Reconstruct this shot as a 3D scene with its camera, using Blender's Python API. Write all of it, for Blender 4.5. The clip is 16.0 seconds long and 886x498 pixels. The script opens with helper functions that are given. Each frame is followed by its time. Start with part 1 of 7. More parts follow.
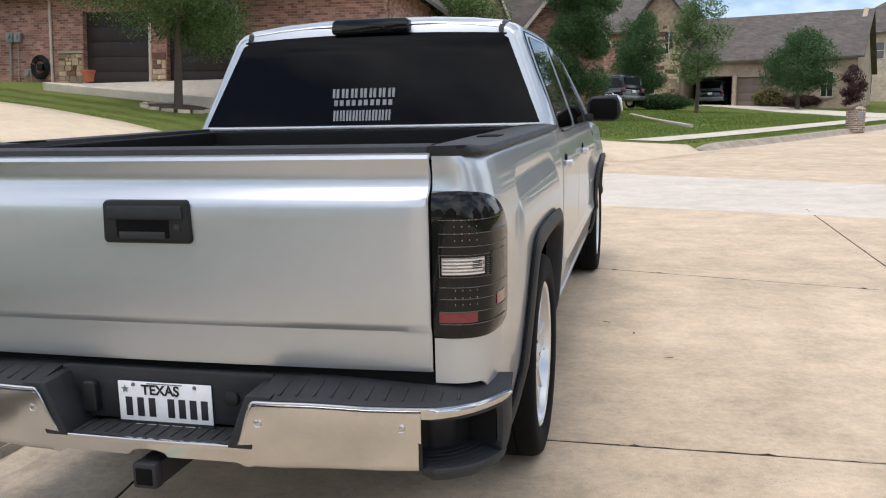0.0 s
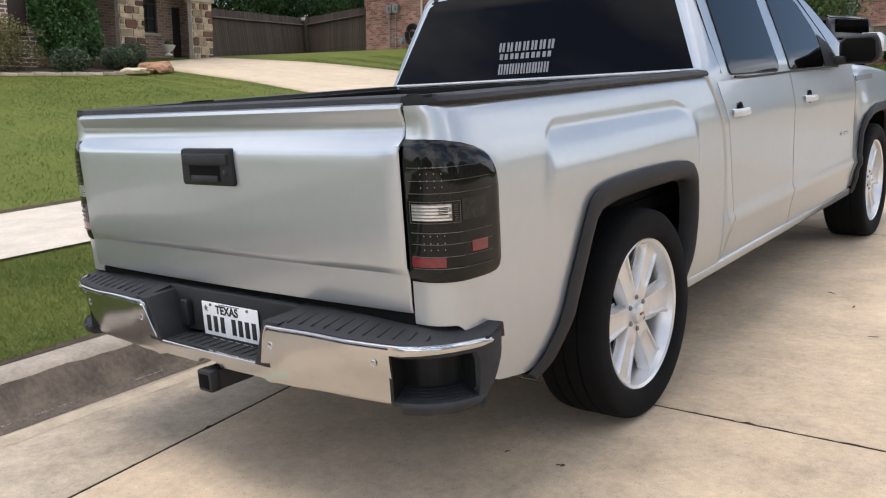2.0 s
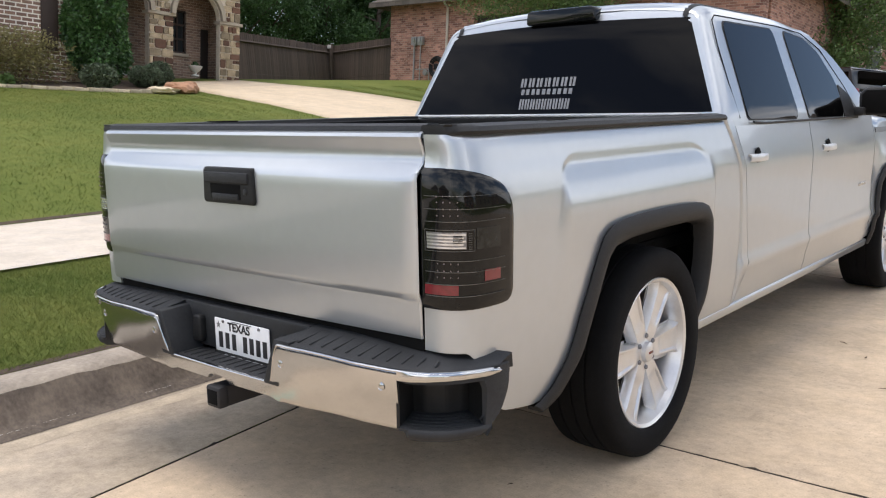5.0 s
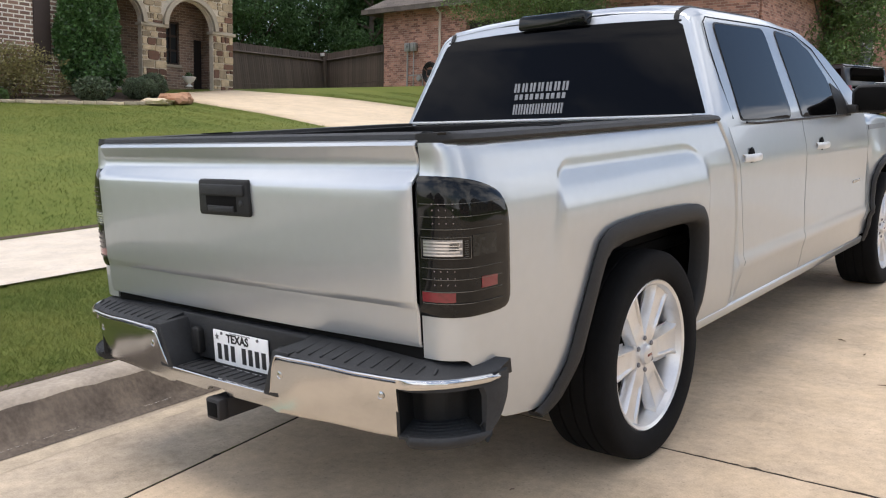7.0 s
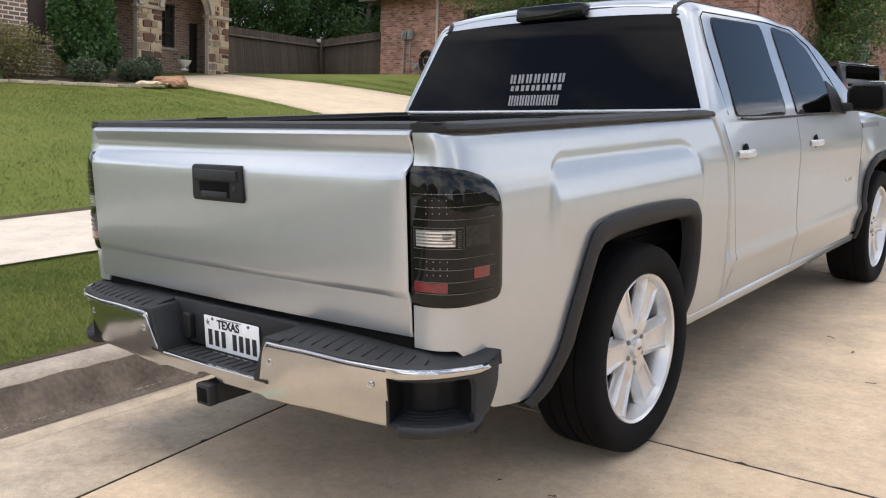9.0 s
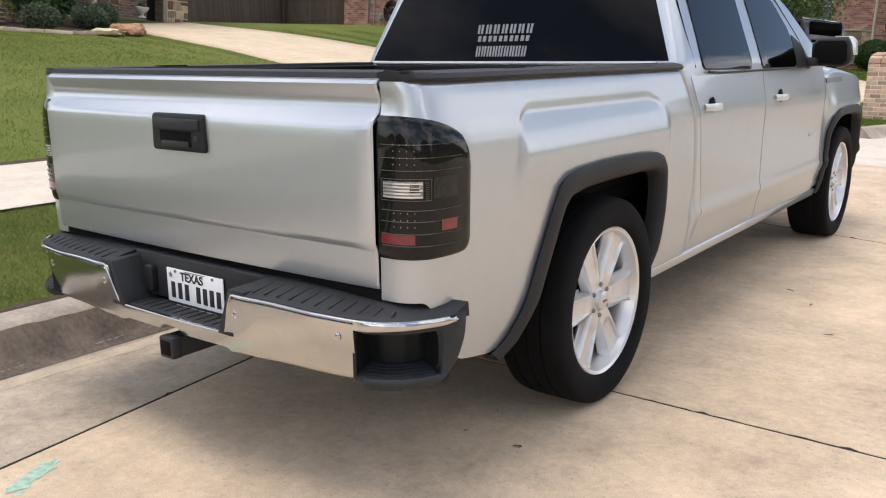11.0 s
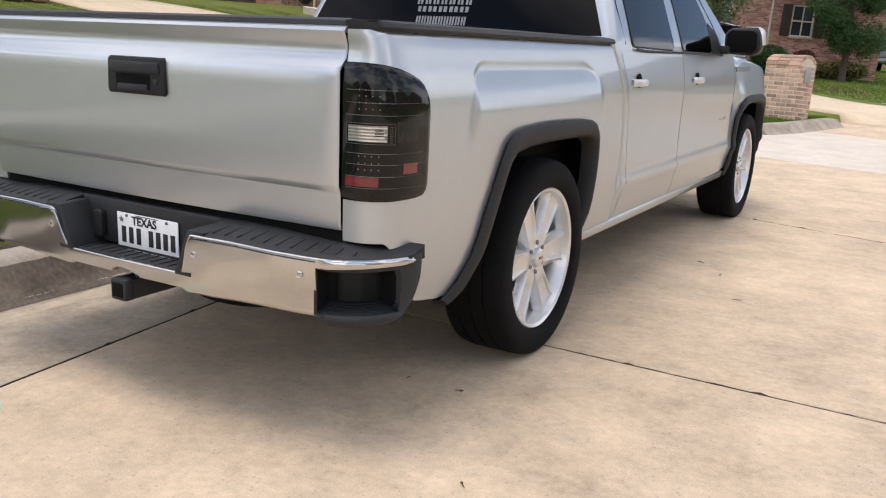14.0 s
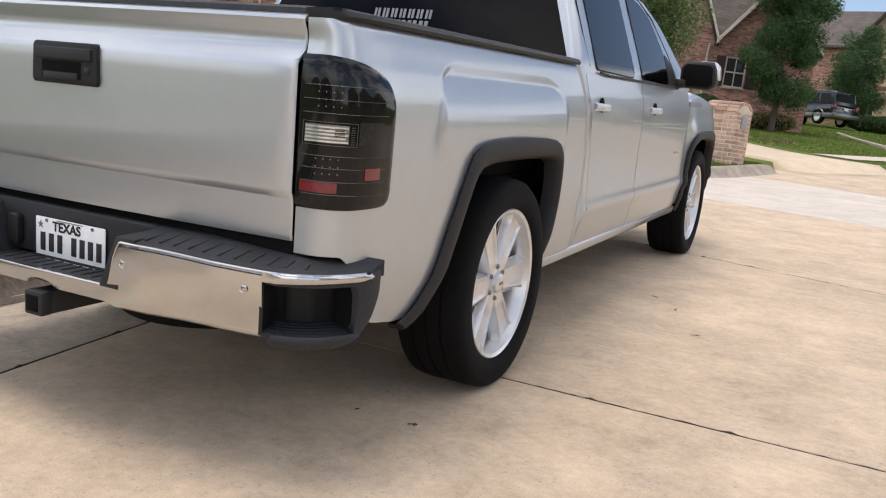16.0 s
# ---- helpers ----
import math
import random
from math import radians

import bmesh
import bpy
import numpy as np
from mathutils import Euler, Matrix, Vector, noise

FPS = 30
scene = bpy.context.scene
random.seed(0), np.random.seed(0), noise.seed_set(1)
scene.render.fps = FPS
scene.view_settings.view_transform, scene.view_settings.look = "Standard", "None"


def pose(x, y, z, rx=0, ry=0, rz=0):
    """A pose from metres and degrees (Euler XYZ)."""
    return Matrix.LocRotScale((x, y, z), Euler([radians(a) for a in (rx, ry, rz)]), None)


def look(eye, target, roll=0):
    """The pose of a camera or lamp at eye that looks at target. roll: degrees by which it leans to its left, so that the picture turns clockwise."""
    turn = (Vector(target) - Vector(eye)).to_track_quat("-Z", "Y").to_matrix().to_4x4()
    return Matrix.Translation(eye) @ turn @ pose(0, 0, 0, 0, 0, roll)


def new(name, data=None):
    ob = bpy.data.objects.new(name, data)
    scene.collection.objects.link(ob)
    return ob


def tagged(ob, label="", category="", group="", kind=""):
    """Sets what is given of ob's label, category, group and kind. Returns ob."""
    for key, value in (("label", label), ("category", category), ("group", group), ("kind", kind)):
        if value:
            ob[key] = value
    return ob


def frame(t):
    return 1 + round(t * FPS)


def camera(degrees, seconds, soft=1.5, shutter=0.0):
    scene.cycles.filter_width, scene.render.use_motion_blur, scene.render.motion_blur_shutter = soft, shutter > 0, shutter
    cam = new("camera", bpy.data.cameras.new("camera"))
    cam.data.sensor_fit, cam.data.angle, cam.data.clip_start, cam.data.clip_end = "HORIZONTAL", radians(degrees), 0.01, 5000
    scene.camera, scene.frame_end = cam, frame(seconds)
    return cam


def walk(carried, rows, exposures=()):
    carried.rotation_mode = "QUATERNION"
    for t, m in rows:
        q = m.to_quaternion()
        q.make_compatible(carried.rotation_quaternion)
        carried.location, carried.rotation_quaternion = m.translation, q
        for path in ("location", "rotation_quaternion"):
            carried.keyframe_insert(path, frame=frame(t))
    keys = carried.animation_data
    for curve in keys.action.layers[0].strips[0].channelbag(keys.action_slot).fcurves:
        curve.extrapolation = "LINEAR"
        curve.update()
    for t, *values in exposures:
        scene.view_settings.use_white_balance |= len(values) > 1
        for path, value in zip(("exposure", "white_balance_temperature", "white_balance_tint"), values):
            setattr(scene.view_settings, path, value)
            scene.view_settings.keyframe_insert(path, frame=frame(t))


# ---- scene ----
cam = camera(55.0, 16.0, soft=1.15)
# street frame: x to the truck's right, y ahead along the truck, z square to the road; the road climbs a little
UP = Vector((0.022, 0.0695, 1.0)).normalized()
S = UP.rotation_difference(Vector((0, 0, 1))).to_matrix().to_4x4()
PATH = [
    (0, (1.366, -2.172, 1.431), (0.902, -0.257, 1.088), -1.3),
    (0.2, (1.526, -2.167, 1.423), (0.989, -0.266, 1.107), -1.5),
    (0.5, (1.766, -2.098, 1.428), (1.080, -0.245, 1.119), -2.6),
    (0.7, (1.863, -2.035, 1.407), (1.110, -0.211, 1.080), -2.7),
    (0.8, (1.900, -1.969, 1.392), (1.122, -0.159, 1.048), -2.7),
    (1, (1.989, -1.866, 1.390), (1.186, -0.073, 1.015), -2.5),
    (1.2, (2.070, -1.797, 1.390), (1.222, -0.029, 0.994), -2.6),
    (1.5, (2.154, -1.750, 1.388), (1.178, -0.054, 0.976), -2.8),
    (1.7, (2.231, -1.741, 1.383), (1.139, -0.117, 0.969), -3.1),
    (2, (2.366, -1.776, 1.368), (1.133, -0.254, 0.965), -3.7),
    (2.5, (2.392, -1.803, 1.363), (1.071, -0.358, 0.951), -4.2),
    (3, (2.405, -1.835, 1.374), (1.052, -0.418, 0.973), -5.1),
    (3.5, (2.405, -1.833, 1.371), (1.043, -0.422, 0.979), -4.9),
    (4, (2.402, -1.828, 1.372), (1.053, -0.400, 0.997), -4.0),
    (4.5, (2.398, -1.821, 1.374), (1.083, -0.355, 1.027), -2.5),
    (5, (2.384, -1.798, 1.363), (1.120, -0.284, 1.034), -1.0),
    (7.5, (2.391, -1.799, 1.373), (1.129, -0.280, 1.056), -2.3),
    (8, (2.393, -1.804, 1.374), (1.135, -0.282, 1.058), -2.2),
    (8.5, (2.392, -1.801, 1.372), (1.140, -0.275, 1.053), -2.2),
    (9, (2.389, -1.798, 1.374), (1.143, -0.271, 1.031), -1.0),
    (9.5, (2.369, -1.777, 1.374), (1.154, -0.240, 0.971), 0.5),
    (10, (2.372, -1.780, 1.386), (1.192, -0.228, 0.940), -0.4),
    (12.5, (2.358, -1.837, 1.288), (1.225, -0.253, 0.832), 0.5),
    (13, (2.325, -1.966, 1.274), (1.250, -0.340, 0.823), 0.3),
    (13.5, (2.317, -2.002, 1.268), (1.310, -0.339, 0.799), 1.6),
    (14, (2.332, -2.005, 1.258), (1.352, -0.326, 0.789), 2.4),
    (14.5, (2.331, -1.993, 1.239), (1.364, -0.301, 0.789), 2.9),
    (15, (2.313, -1.996, 1.225), (1.351, -0.299, 0.786), 3.4),
    (15.5, (2.275, -1.976, 1.200), (1.357, -0.250, 0.776), 4.1),
    (16, (2.157, -1.848, 1.145), (1.297, -0.082, 0.769), 5.0),
]
walk(cam, [(t, S @ look(eye, target, roll)) for t, eye, target, roll in PATH], exposures=[(0, 0.15, 6350, 11), (0.5, 0.09, 6350, 11), (1, 0.12, 6350, 11), (1.5, 0.14, 6350, 11), (2, 0.29, 6450, 12), (10, 0.33, 6600, 13), (13, 0.29, 6650, 14), (16, 0.16, 6600, 14)])

# ---- world, sun, exposure ----
world = bpy.data.worlds.new("sky")
scene.world = world
world.use_nodes = True
wn, wl = world.node_tree.nodes, world.node_tree.links
wn.clear()
w_out, w_bg, w_sky = wn.new("ShaderNodeOutputWorld"), wn.new("ShaderNodeBackground"), wn.new("ShaderNodeTexSky")
w_sky.sky_type, w_sky.sun_disc, w_sky.sun_elevation, w_sky.sun_rotation = "NISHITA", False, radians(74), radians(-144)
w_tc, w_map, w_noise, w_ramp, w_mix = (wn.new("ShaderNodeTexCoord"), wn.new("ShaderNodeMapping"), wn.new("ShaderNodeTexNoise"),
                                       wn.new("ShaderNodeValToRGB"), wn.new("ShaderNodeMix"))
w_map.inputs["Scale"].default_value = (1.0, 1.0, 2.6)
w_map.inputs["Location"].default_value = (6.99, 5.52, 8.26)
w_noise.inputs["Scale"].default_value, w_noise.inputs["Detail"].default_value, w_noise.inputs["Roughness"].default_value = 1.9, 6.0, 0.55
w_ramp.color_ramp.elements[0].position, w_ramp.color_ramp.elements[1].position = 0.44, 0.64
w_mix.data_type = "RGBA"
w_mix.inputs["B"].default_value = (12.6, 12.6, 12.7, 1)
wl.new(w_tc.outputs["Generated"], w_map.inputs["Vector"])
wl.new(w_map.outputs["Vector"], w_noise.inputs["Vector"])
wl.new(w_noise.outputs["Fac"], w_ramp.inputs["Fac"])
wl.new(w_ramp.outputs["Color"], w_mix.inputs["Factor"])
wl.new(w_sky.outputs["Color"], w_mix.inputs["A"])
wl.new(w_mix.outputs["Result"], w_bg.inputs["Color"])
wl.new(w_bg.outputs["Background"], w_out.inputs["Surface"])
w_bg.inputs["Strength"].default_value = 0.15
sun = new("sun", bpy.data.lights.new("sun", "SUN"))
sun.data.energy, sun.data.angle, sun.data.color = 1.5, radians(30), (1.0, 0.94, 0.86)
sun.matrix_world = look((-5.0, -7.0, 30), (0, 0, 0))

# ---- materials ----


def mat(name, color, rough=0.6, metal=0.0, vary=0.0, scale=6.0, bump=0.0, bump_scale=60.0, coat=0.0, second=None, spec=0.5, island=0.0, obj=0.0, streak=1.0):
    """A procedural surface: two noises vary the colour and the roughness, a fine one gives relief."""
    m = bpy.data.materials.new(name)
    m.use_nodes = True
    n, l = m.node_tree.nodes, m.node_tree.links
    b = n["Principled BSDF"]
    b.inputs["Base Color"].default_value = (*color, 1)
    b.inputs["Roughness"].default_value = rough
    b.inputs["Metallic"].default_value = metal
    b.inputs["Specular IOR Level"].default_value = spec
    b.inputs["Coat Weight"].default_value = coat
    b.inputs["Coat Roughness"].default_value = 0.04
    tc = n.new("ShaderNodeTexCoord")
    mp = n.new("ShaderNodeMapping")
    mp.inputs["Scale"].default_value = (1, 1, streak)
    l.new(tc.outputs["Object"], mp.inputs["Vector"])
    last = None
    if vary:
        big, fine, mix = n.new("ShaderNodeTexNoise"), n.new("ShaderNodeTexNoise"), n.new("ShaderNodeMix")
        big.inputs["Scale"].default_value, big.inputs["Detail"].default_value = scale, 5.0
        fine.inputs["Scale"].default_value, fine.inputs["Detail"].default_value = scale * 9, 3.0
        l.new(mp.outputs["Vector"], big.inputs["Vector"])
        l.new(mp.outputs["Vector"], fine.inputs["Vector"])
        add = n.new("ShaderNodeMath")
        add.operation = "MULTIPLY_ADD"
        add.inputs[1].default_value = 0.45
        l.new(fine.outputs["Fac"], add.inputs[0])
        sc = n.new("ShaderNodeMath")
        sc.operation = "MULTIPLY"
        sc.inputs[1].default_value = 0.75
        l.new(big.outputs["Fac"], sc.inputs[0])
        l.new(sc.outputs[0], add.inputs[2])
        rng = n.new("ShaderNodeMapRange")
        rng.inputs["From Min"].default_value, rng.inputs["From Max"].default_value = 0.38, 0.82
        l.new(add.outputs[0], rng.inputs["Value"])
        mix.data_type = "RGBA"
        dark = second or tuple(c * (1 - vary) for c in color)
        lite = color if second else tuple(min(1, c * (1 + vary * 0.6)) for c in color)
        mix.inputs["A"].default_value, mix.inputs["B"].default_value = (*dark, 1), (*lite, 1)
        l.new(rng.outputs["Result"], mix.inputs["Factor"])
        last = mix.outputs["Result"]
    if island or obj:
        info = n.new("ShaderNodeNewGeometry") if island else n.new("ShaderNodeObjectInfo")
        hsv = n.new("ShaderNodeHueSaturation")
        rv = n.new("ShaderNodeMapRange")
        amount = island or obj
        rv.inputs["To Min"].default_value, rv.inputs["To Max"].default_value = 1 - amount, 1 + amount
        l.new(info.outputs["Random Per Island" if island else "Random"], rv.inputs["Value"])
        l.new(rv.outputs["Result"], hsv.inputs["Value"])
        hsv.inputs["Color"].default_value = (*color, 1)
        if last:
            l.new(last, hsv.inputs["Color"])
        last = hsv.outputs["Color"]
    if last:
        l.new(last, b.inputs["Base Color"])
    if bump:
        bn, bt = n.new("ShaderNodeBump"), n.new("ShaderNodeTexNoise")
        bt.inputs["Scale"].default_value, bt.inputs["Detail"].default_value = bump_scale, 4.0
        bn.inputs["Strength"].default_value, bn.inputs["Distance"].default_value = bump, 0.01
        l.new(mp.outputs["Vector"], bt.inputs["Vector"])
        l.new(bt.outputs["Fac"], bn.inputs["Height"])
        l.new(bn.outputs["Normal"], b.inputs["Normal"])
    return m


def concrete(name, color, vary):
    """Broomed concrete: broad stains, blotches, fine grit and scattered dark pits."""
    m = bpy.data.materials.new(name)
    m.use_nodes = True
    n, l = m.node_tree.nodes, m.node_tree.links
    b = n["Principled BSDF"]
    b.inputs["Roughness"].default_value = 0.86
    b.inputs["Specular IOR Level"].default_value = 0.3
    tc = n.new("ShaderNodeTexCoord")
    total = None
    for scale, detail, weight, seed in ((0.55, 4.0, 0.7, 3.0), (2.6, 7.0, 1.0, 9.0), (11.0, 5.0, 0.6, 4.0), (32.0, 4.0, 0.55, 1.0), (150.0, 2.0, 0.6, 5.0)):
        mp, t, sub, mul = (n.new(k) for k in ("ShaderNodeMapping", "ShaderNodeTexNoise", "ShaderNodeMath", "ShaderNodeMath"))
        mp.inputs["Location"].default_value = (seed, seed * 1.7, 0)
        t.inputs["Scale"].default_value, t.inputs["Detail"].default_value = scale, detail
        l.new(tc.outputs["Object"], mp.inputs["Vector"])
        l.new(mp.outputs["Vector"], t.inputs["Vector"])
        sub.operation, mul.operation = "SUBTRACT", "MULTIPLY_ADD"
        sub.inputs[1].default_value = 0.5
        l.new(t.outputs["Fac"], sub.inputs[0])
        mul.inputs[1].default_value = weight * vary * 3.2
        l.new(sub.outputs[0], mul.inputs[0])
        mul.inputs[2].default_value = 1.0
        if total:
            l.new(total, mul.inputs[2])
        total = mul.outputs[0]
    pit, pmap, gate, gm = (n.new(k) for k in ("ShaderNodeTexVoronoi", "ShaderNodeMapRange", "ShaderNodeTexNoise", "ShaderNodeMath"))
    pit.inputs["Scale"].default_value = 34.0
    gate.inputs["Scale"].default_value = 5.0
    l.new(tc.outputs["Object"], pit.inputs["Vector"])
    l.new(tc.outputs["Object"], gate.inputs["Vector"])
    pmap.inputs["From Min"].default_value, pmap.inputs["From Max"].default_value, pmap.inputs["To Min"].default_value, pmap.inputs["To Max"].default_value = 0.05, 0.16, 0.80, 1.0
    gm.operation = "MULTIPLY_ADD"
    gm.inputs[1].default_value, gm.inputs[2].default_value = 0.35, -0.14
    l.new(gate.outputs["Fac"], gm.inputs[0])
    addp = n.new("ShaderNodeMath")
    addp.operation = "SUBTRACT"
    l.new(pit.outputs["Distance"], addp.inputs[0])
    l.new(gm.outputs[0], addp.inputs[1])
    l.new(addp.outputs[0], pmap.inputs["Value"])
    both_ = n.new("ShaderNodeMath")
    both_.operation = "MULTIPLY"
    l.new(total, both_.inputs[0])
    l.new(pmap.outputs["Result"], both_.inputs[1])
    tint, mix = n.new("ShaderNodeMix"), n.new("ShaderNodeHueSaturation")
    tint.data_type = "RGBA"
    tint.inputs["A"].default_value = (*color, 1)
    tint.inputs["B"].default_value = (color[0] * 0.93, color[1] * 0.96, color[2] * 1.05, 1)
    l.new(gate.outputs["Fac"], tint.inputs["Factor"])
    l.new(tint.outputs["Result"], mix.inputs["Color"])
    l.new(both_.outputs[0], mix.inputs["Value"])
    l.new(mix.outputs["Color"], b.inputs["Base Color"])
    bn, bt = n.new("ShaderNodeBump"), n.new("ShaderNodeTexNoise")
    bt.inputs["Scale"].default_value, bt.inputs["Detail"].default_value = 130.0, 5.0
    bn.inputs["Strength"].default_value, bn.inputs["Distance"].default_value = 0.18, 0.006
    l.new(tc.outputs["Object"], bt.inputs["Vector"])
    l.new(bt.outputs["Fac"], bn.inputs["Height"])
    l.new(bn.outputs["Normal"], b.inputs["Normal"])
    return m


M_PAINT = mat("silver_paint", (0.49, 0.520, 0.545), 0.33, 0.70, vary=0.04, scale=2.5, coat=0.7, bump=0.006, bump_scale=900)
M_PAINT.node_tree.nodes["Principled BSDF"].inputs["Specular Tint"].default_value = (0.52, 0.55, 0.58, 1)
M_PLASTIC = mat("black_plastic", (0.010, 0.0105, 0.011), 0.55, spec=0.35, vary=0.3, scale=9, bump=0.12, bump_scale=700)
M_GREYPLASTIC = mat("grey_plastic", (0.022, 0.0238, 0.0265), 0.6, spec=0.36, vary=0.35, scale=9, bump=0.2, bump_scale=600)
M_LINER = mat("bed_liner", (0.0035, 0.0036, 0.004), 0.75, spec=0.18, vary=0.3, scale=9, bump=0.3, bump_scale=300)
M_ARCHTRIM = mat("arch_trim_plastic", (0.015, 0.0155, 0.0165), 0.6, spec=0.35, vary=0.3, scale=9, bump=0.15, bump_scale=600)
# near-black that puts the shade of gaps, recesses and the underside into colour
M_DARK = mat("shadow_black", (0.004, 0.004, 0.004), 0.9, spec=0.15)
M_RUBBER = mat("tyre_rubber", (0.0065, 0.0065, 0.007), 0.85, spec=0.15, vary=0.35, scale=8, bump=0.1, bump_scale=300)
M_CHROME = mat("chrome", (0.545, 0.548, 0.545), 0.17, 1.0, vary=0.08, scale=10)
M_ALLOY = mat("polished_alloy", (0.67, 0.675, 0.68), 0.33, 0.68, vary=0.08, scale=12, coat=0.35)
M_ALLOYDARK = mat("alloy_shade", (0.20, 0.20, 0.21), 0.45, 0.6, vary=0.2, scale=10)
M_BADGE = mat("badge_grey", (0.16, 0.165, 0.17), 0.35, 0.5)
M_BRAKE = mat("brake_iron", (0.035, 0.033, 0.032), 0.55, 0.6, vary=0.3, scale=20)
M_GLASS = mat("tinted_glass", (0.0015, 0.0015, 0.0015), 0.015, spec=0.17)
M_PRIVACY = mat("privacy_glass", (0.002, 0.0018, 0.0022), 0.012, spec=0.12)
M_LAMP = mat("smoked_lamp", (0.0080, 0.0085, 0.0085), 0.05, spec=0.27, coat=0.08, vary=0.5, scale=16)
M_RED = mat("red_reflector", (0.15, 0.006, 0.013), 0.2, vary=0.35, scale=60, coat=0.8)
M_CLEAR = mat("clear_lens", (0.72, 0.73, 0.74), 0.14, 0.7, vary=0.25, scale=50, coat=1.0)
M_LED = mat("led_dot", (0.20, 0.16, 0.16), 0.3)
M_LINE = mat("lamp_line", (0.13, 0.13, 0.125), 0.25, 0.6)
M_LAMPGREY = mat("lamp_side_reflector", (0.020, 0.021, 0.020), 0.25, 0.3, vary=0.6, scale=70)
M_SIDELINE = mat("lamp_side_line", (0.07, 0.07, 0.065), 0.3, 0.5)
M_LENS = mat("grey_lens", (0.24, 0.24, 0.245), 0.12, 0.5, vary=0.5, scale=60)
M_WHITE = mat("white_plate", (0.78, 0.79, 0.80), 0.45, vary=0.06, scale=30)
M_DECAL = mat("silver_decal", (0.22, 0.225, 0.235), 0.5, vary=0.2, scale=20)
M_INK = mat("black_ink", (0.012, 0.012, 0.014), 0.6)
M_SILVERTRIM = mat("silver_trim", (0.62, 0.63, 0.635), 0.28, 0.6)
M_CONCRETE = concrete("street_concrete", (0.575, 0.445, 0.300), 0.23)
M_CONCRETE2 = concrete("pale_concrete", (0.61, 0.535, 0.43), 0.14)
M_KERB = mat("kerb_concrete", (0.375, 0.318, 0.252), 0.9, vary=0.4, scale=5.0, bump=0.5, bump_scale=90)
# its dark tone holds both the stains and the parked truck's shade
M_KERBFACE = mat("stained_shaded_kerb_face", (0.205, 0.162, 0.122), 0.92, vary=0.65, scale=5.0, bump=0.6, bump_scale=70, second=(0.052, 0.041, 0.032), streak=0.3)
M_GUTTER = concrete("gutter_concrete", (0.43, 0.35, 0.25), 0.30)
M_WALK = concrete("sidewalk_concrete", (0.60, 0.52, 0.41), 0.14)
M_DRIVE = concrete("driveway_concrete", (0.64, 0.51, 0.345), 0.12)
M_JOINT = mat("tar_joint", (0.042, 0.032, 0.023), 0.9, vary=0.5, scale=40)
M_SOIL = mat("mulch", (0.075, 0.050, 0.034), 0.95, vary=0.5, scale=12, bump=0.9, bump_scale=50)
M_TURF = mat("turf", (0.160, 0.178, 0.042), 0.9, vary=0.4, scale=0.8, bump=0.8, bump_scale=60, second=(0.095, 0.128, 0.026), spec=0.15)

# ---- building tools ----


def to_mesh(name, bm, material, smooth=40.0):
    bmesh.ops.recalc_face_normals(bm, faces=bm.faces)
    me = bpy.data.meshes.new(name)
    bm.to_mesh(me)
    bm.free()
    me.materials.append(material)
    if smooth:
        me.set_sharp_from_angle(angle=radians(smooth))
        for p in me.polygons:
            p.use_smooth = True
    return me


def part(name, bm, material, parent=None, label="", smooth=40.0, m=None):
    """One mesh object, as a part under a thing or as a thing of its own."""
    ob = new(name, to_mesh(name, bm, material, smooth))
    if parent:
        ob.parent = parent
    if m is not None:
        ob.matrix_basis = m
    if label:
        ob["label"] = label
    return ob


def thing(name, label, category, m=None, group="", kind=""):
    ob = new(name)
    ob.empty_display_size = 0.2
    if m is not None:
        ob.matrix_basis = m
    return tagged(ob, label, category, group, kind)


def box(x0, x1, y0, y1, z0, z1, bevel=0.0, bm=None, seg=2, m=None):
    """A box with rounded edges, added to bm."""
    b = bmesh.new()
    bmesh.ops.create_cube(b, size=1.0)
    bmesh.ops.scale(b, vec=(x1 - x0, y1 - y0, z1 - z0), verts=b.verts)
    bmesh.ops.translate(b, vec=((x0 + x1) / 2, (y0 + y1) / 2, (z0 + z1) / 2), verts=b.verts)
    if bevel:
        bmesh.ops.bevel(b, geom=b.edges[:], offset=bevel, segments=seg, affect="EDGES", profile=0.5)
    if m is not None:
        b.transform(m)
    return join(bm, b)


def join(bm, b):
    if bm is None:
        return b
    me = bpy.data.meshes.new("tmp")
    b.to_mesh(me)
    b.free()
    bm.from_mesh(me)
    bpy.data.meshes.remove(me)
    return bm


def prism(outline, axis, a, b, bevel=0.0, bm=None, m=None):
    """An outline in the plane square to axis, drawn out from a to b. Outline pairs: (y, z) for x, (x, z) for y, (x, y) for z."""
    put = {"x": lambda p, d: (d, p[0], p[1]), "y": lambda p, d: (p[0], d, p[1]), "z": lambda p, d: (p[0], p[1], d)}[axis]
    q = bmesh.new()
    lo, hi = [q.verts.new(put(p, a)) for p in outline], [q.verts.new(put(p, b)) for p in outline]
    q.faces.new(lo)
    q.faces.new(hi[::-1])
    for i in range(len(outline)):
        k = (i + 1) % len(outline)
        q.faces.new((lo[i], hi[i], hi[k], lo[k]))
    bmesh.ops.recalc_face_normals(q, faces=q.faces)
    if bevel:
        bmesh.ops.bevel(q, geom=[e for e in q.edges if len(e.link_faces) == 2 and e.calc_face_angle(0) > 0.5], offset=bevel, segments=2, affect="EDGES", profile=0.5)
    if m is not None:
        q.transform(m)
    return join(bm, q)


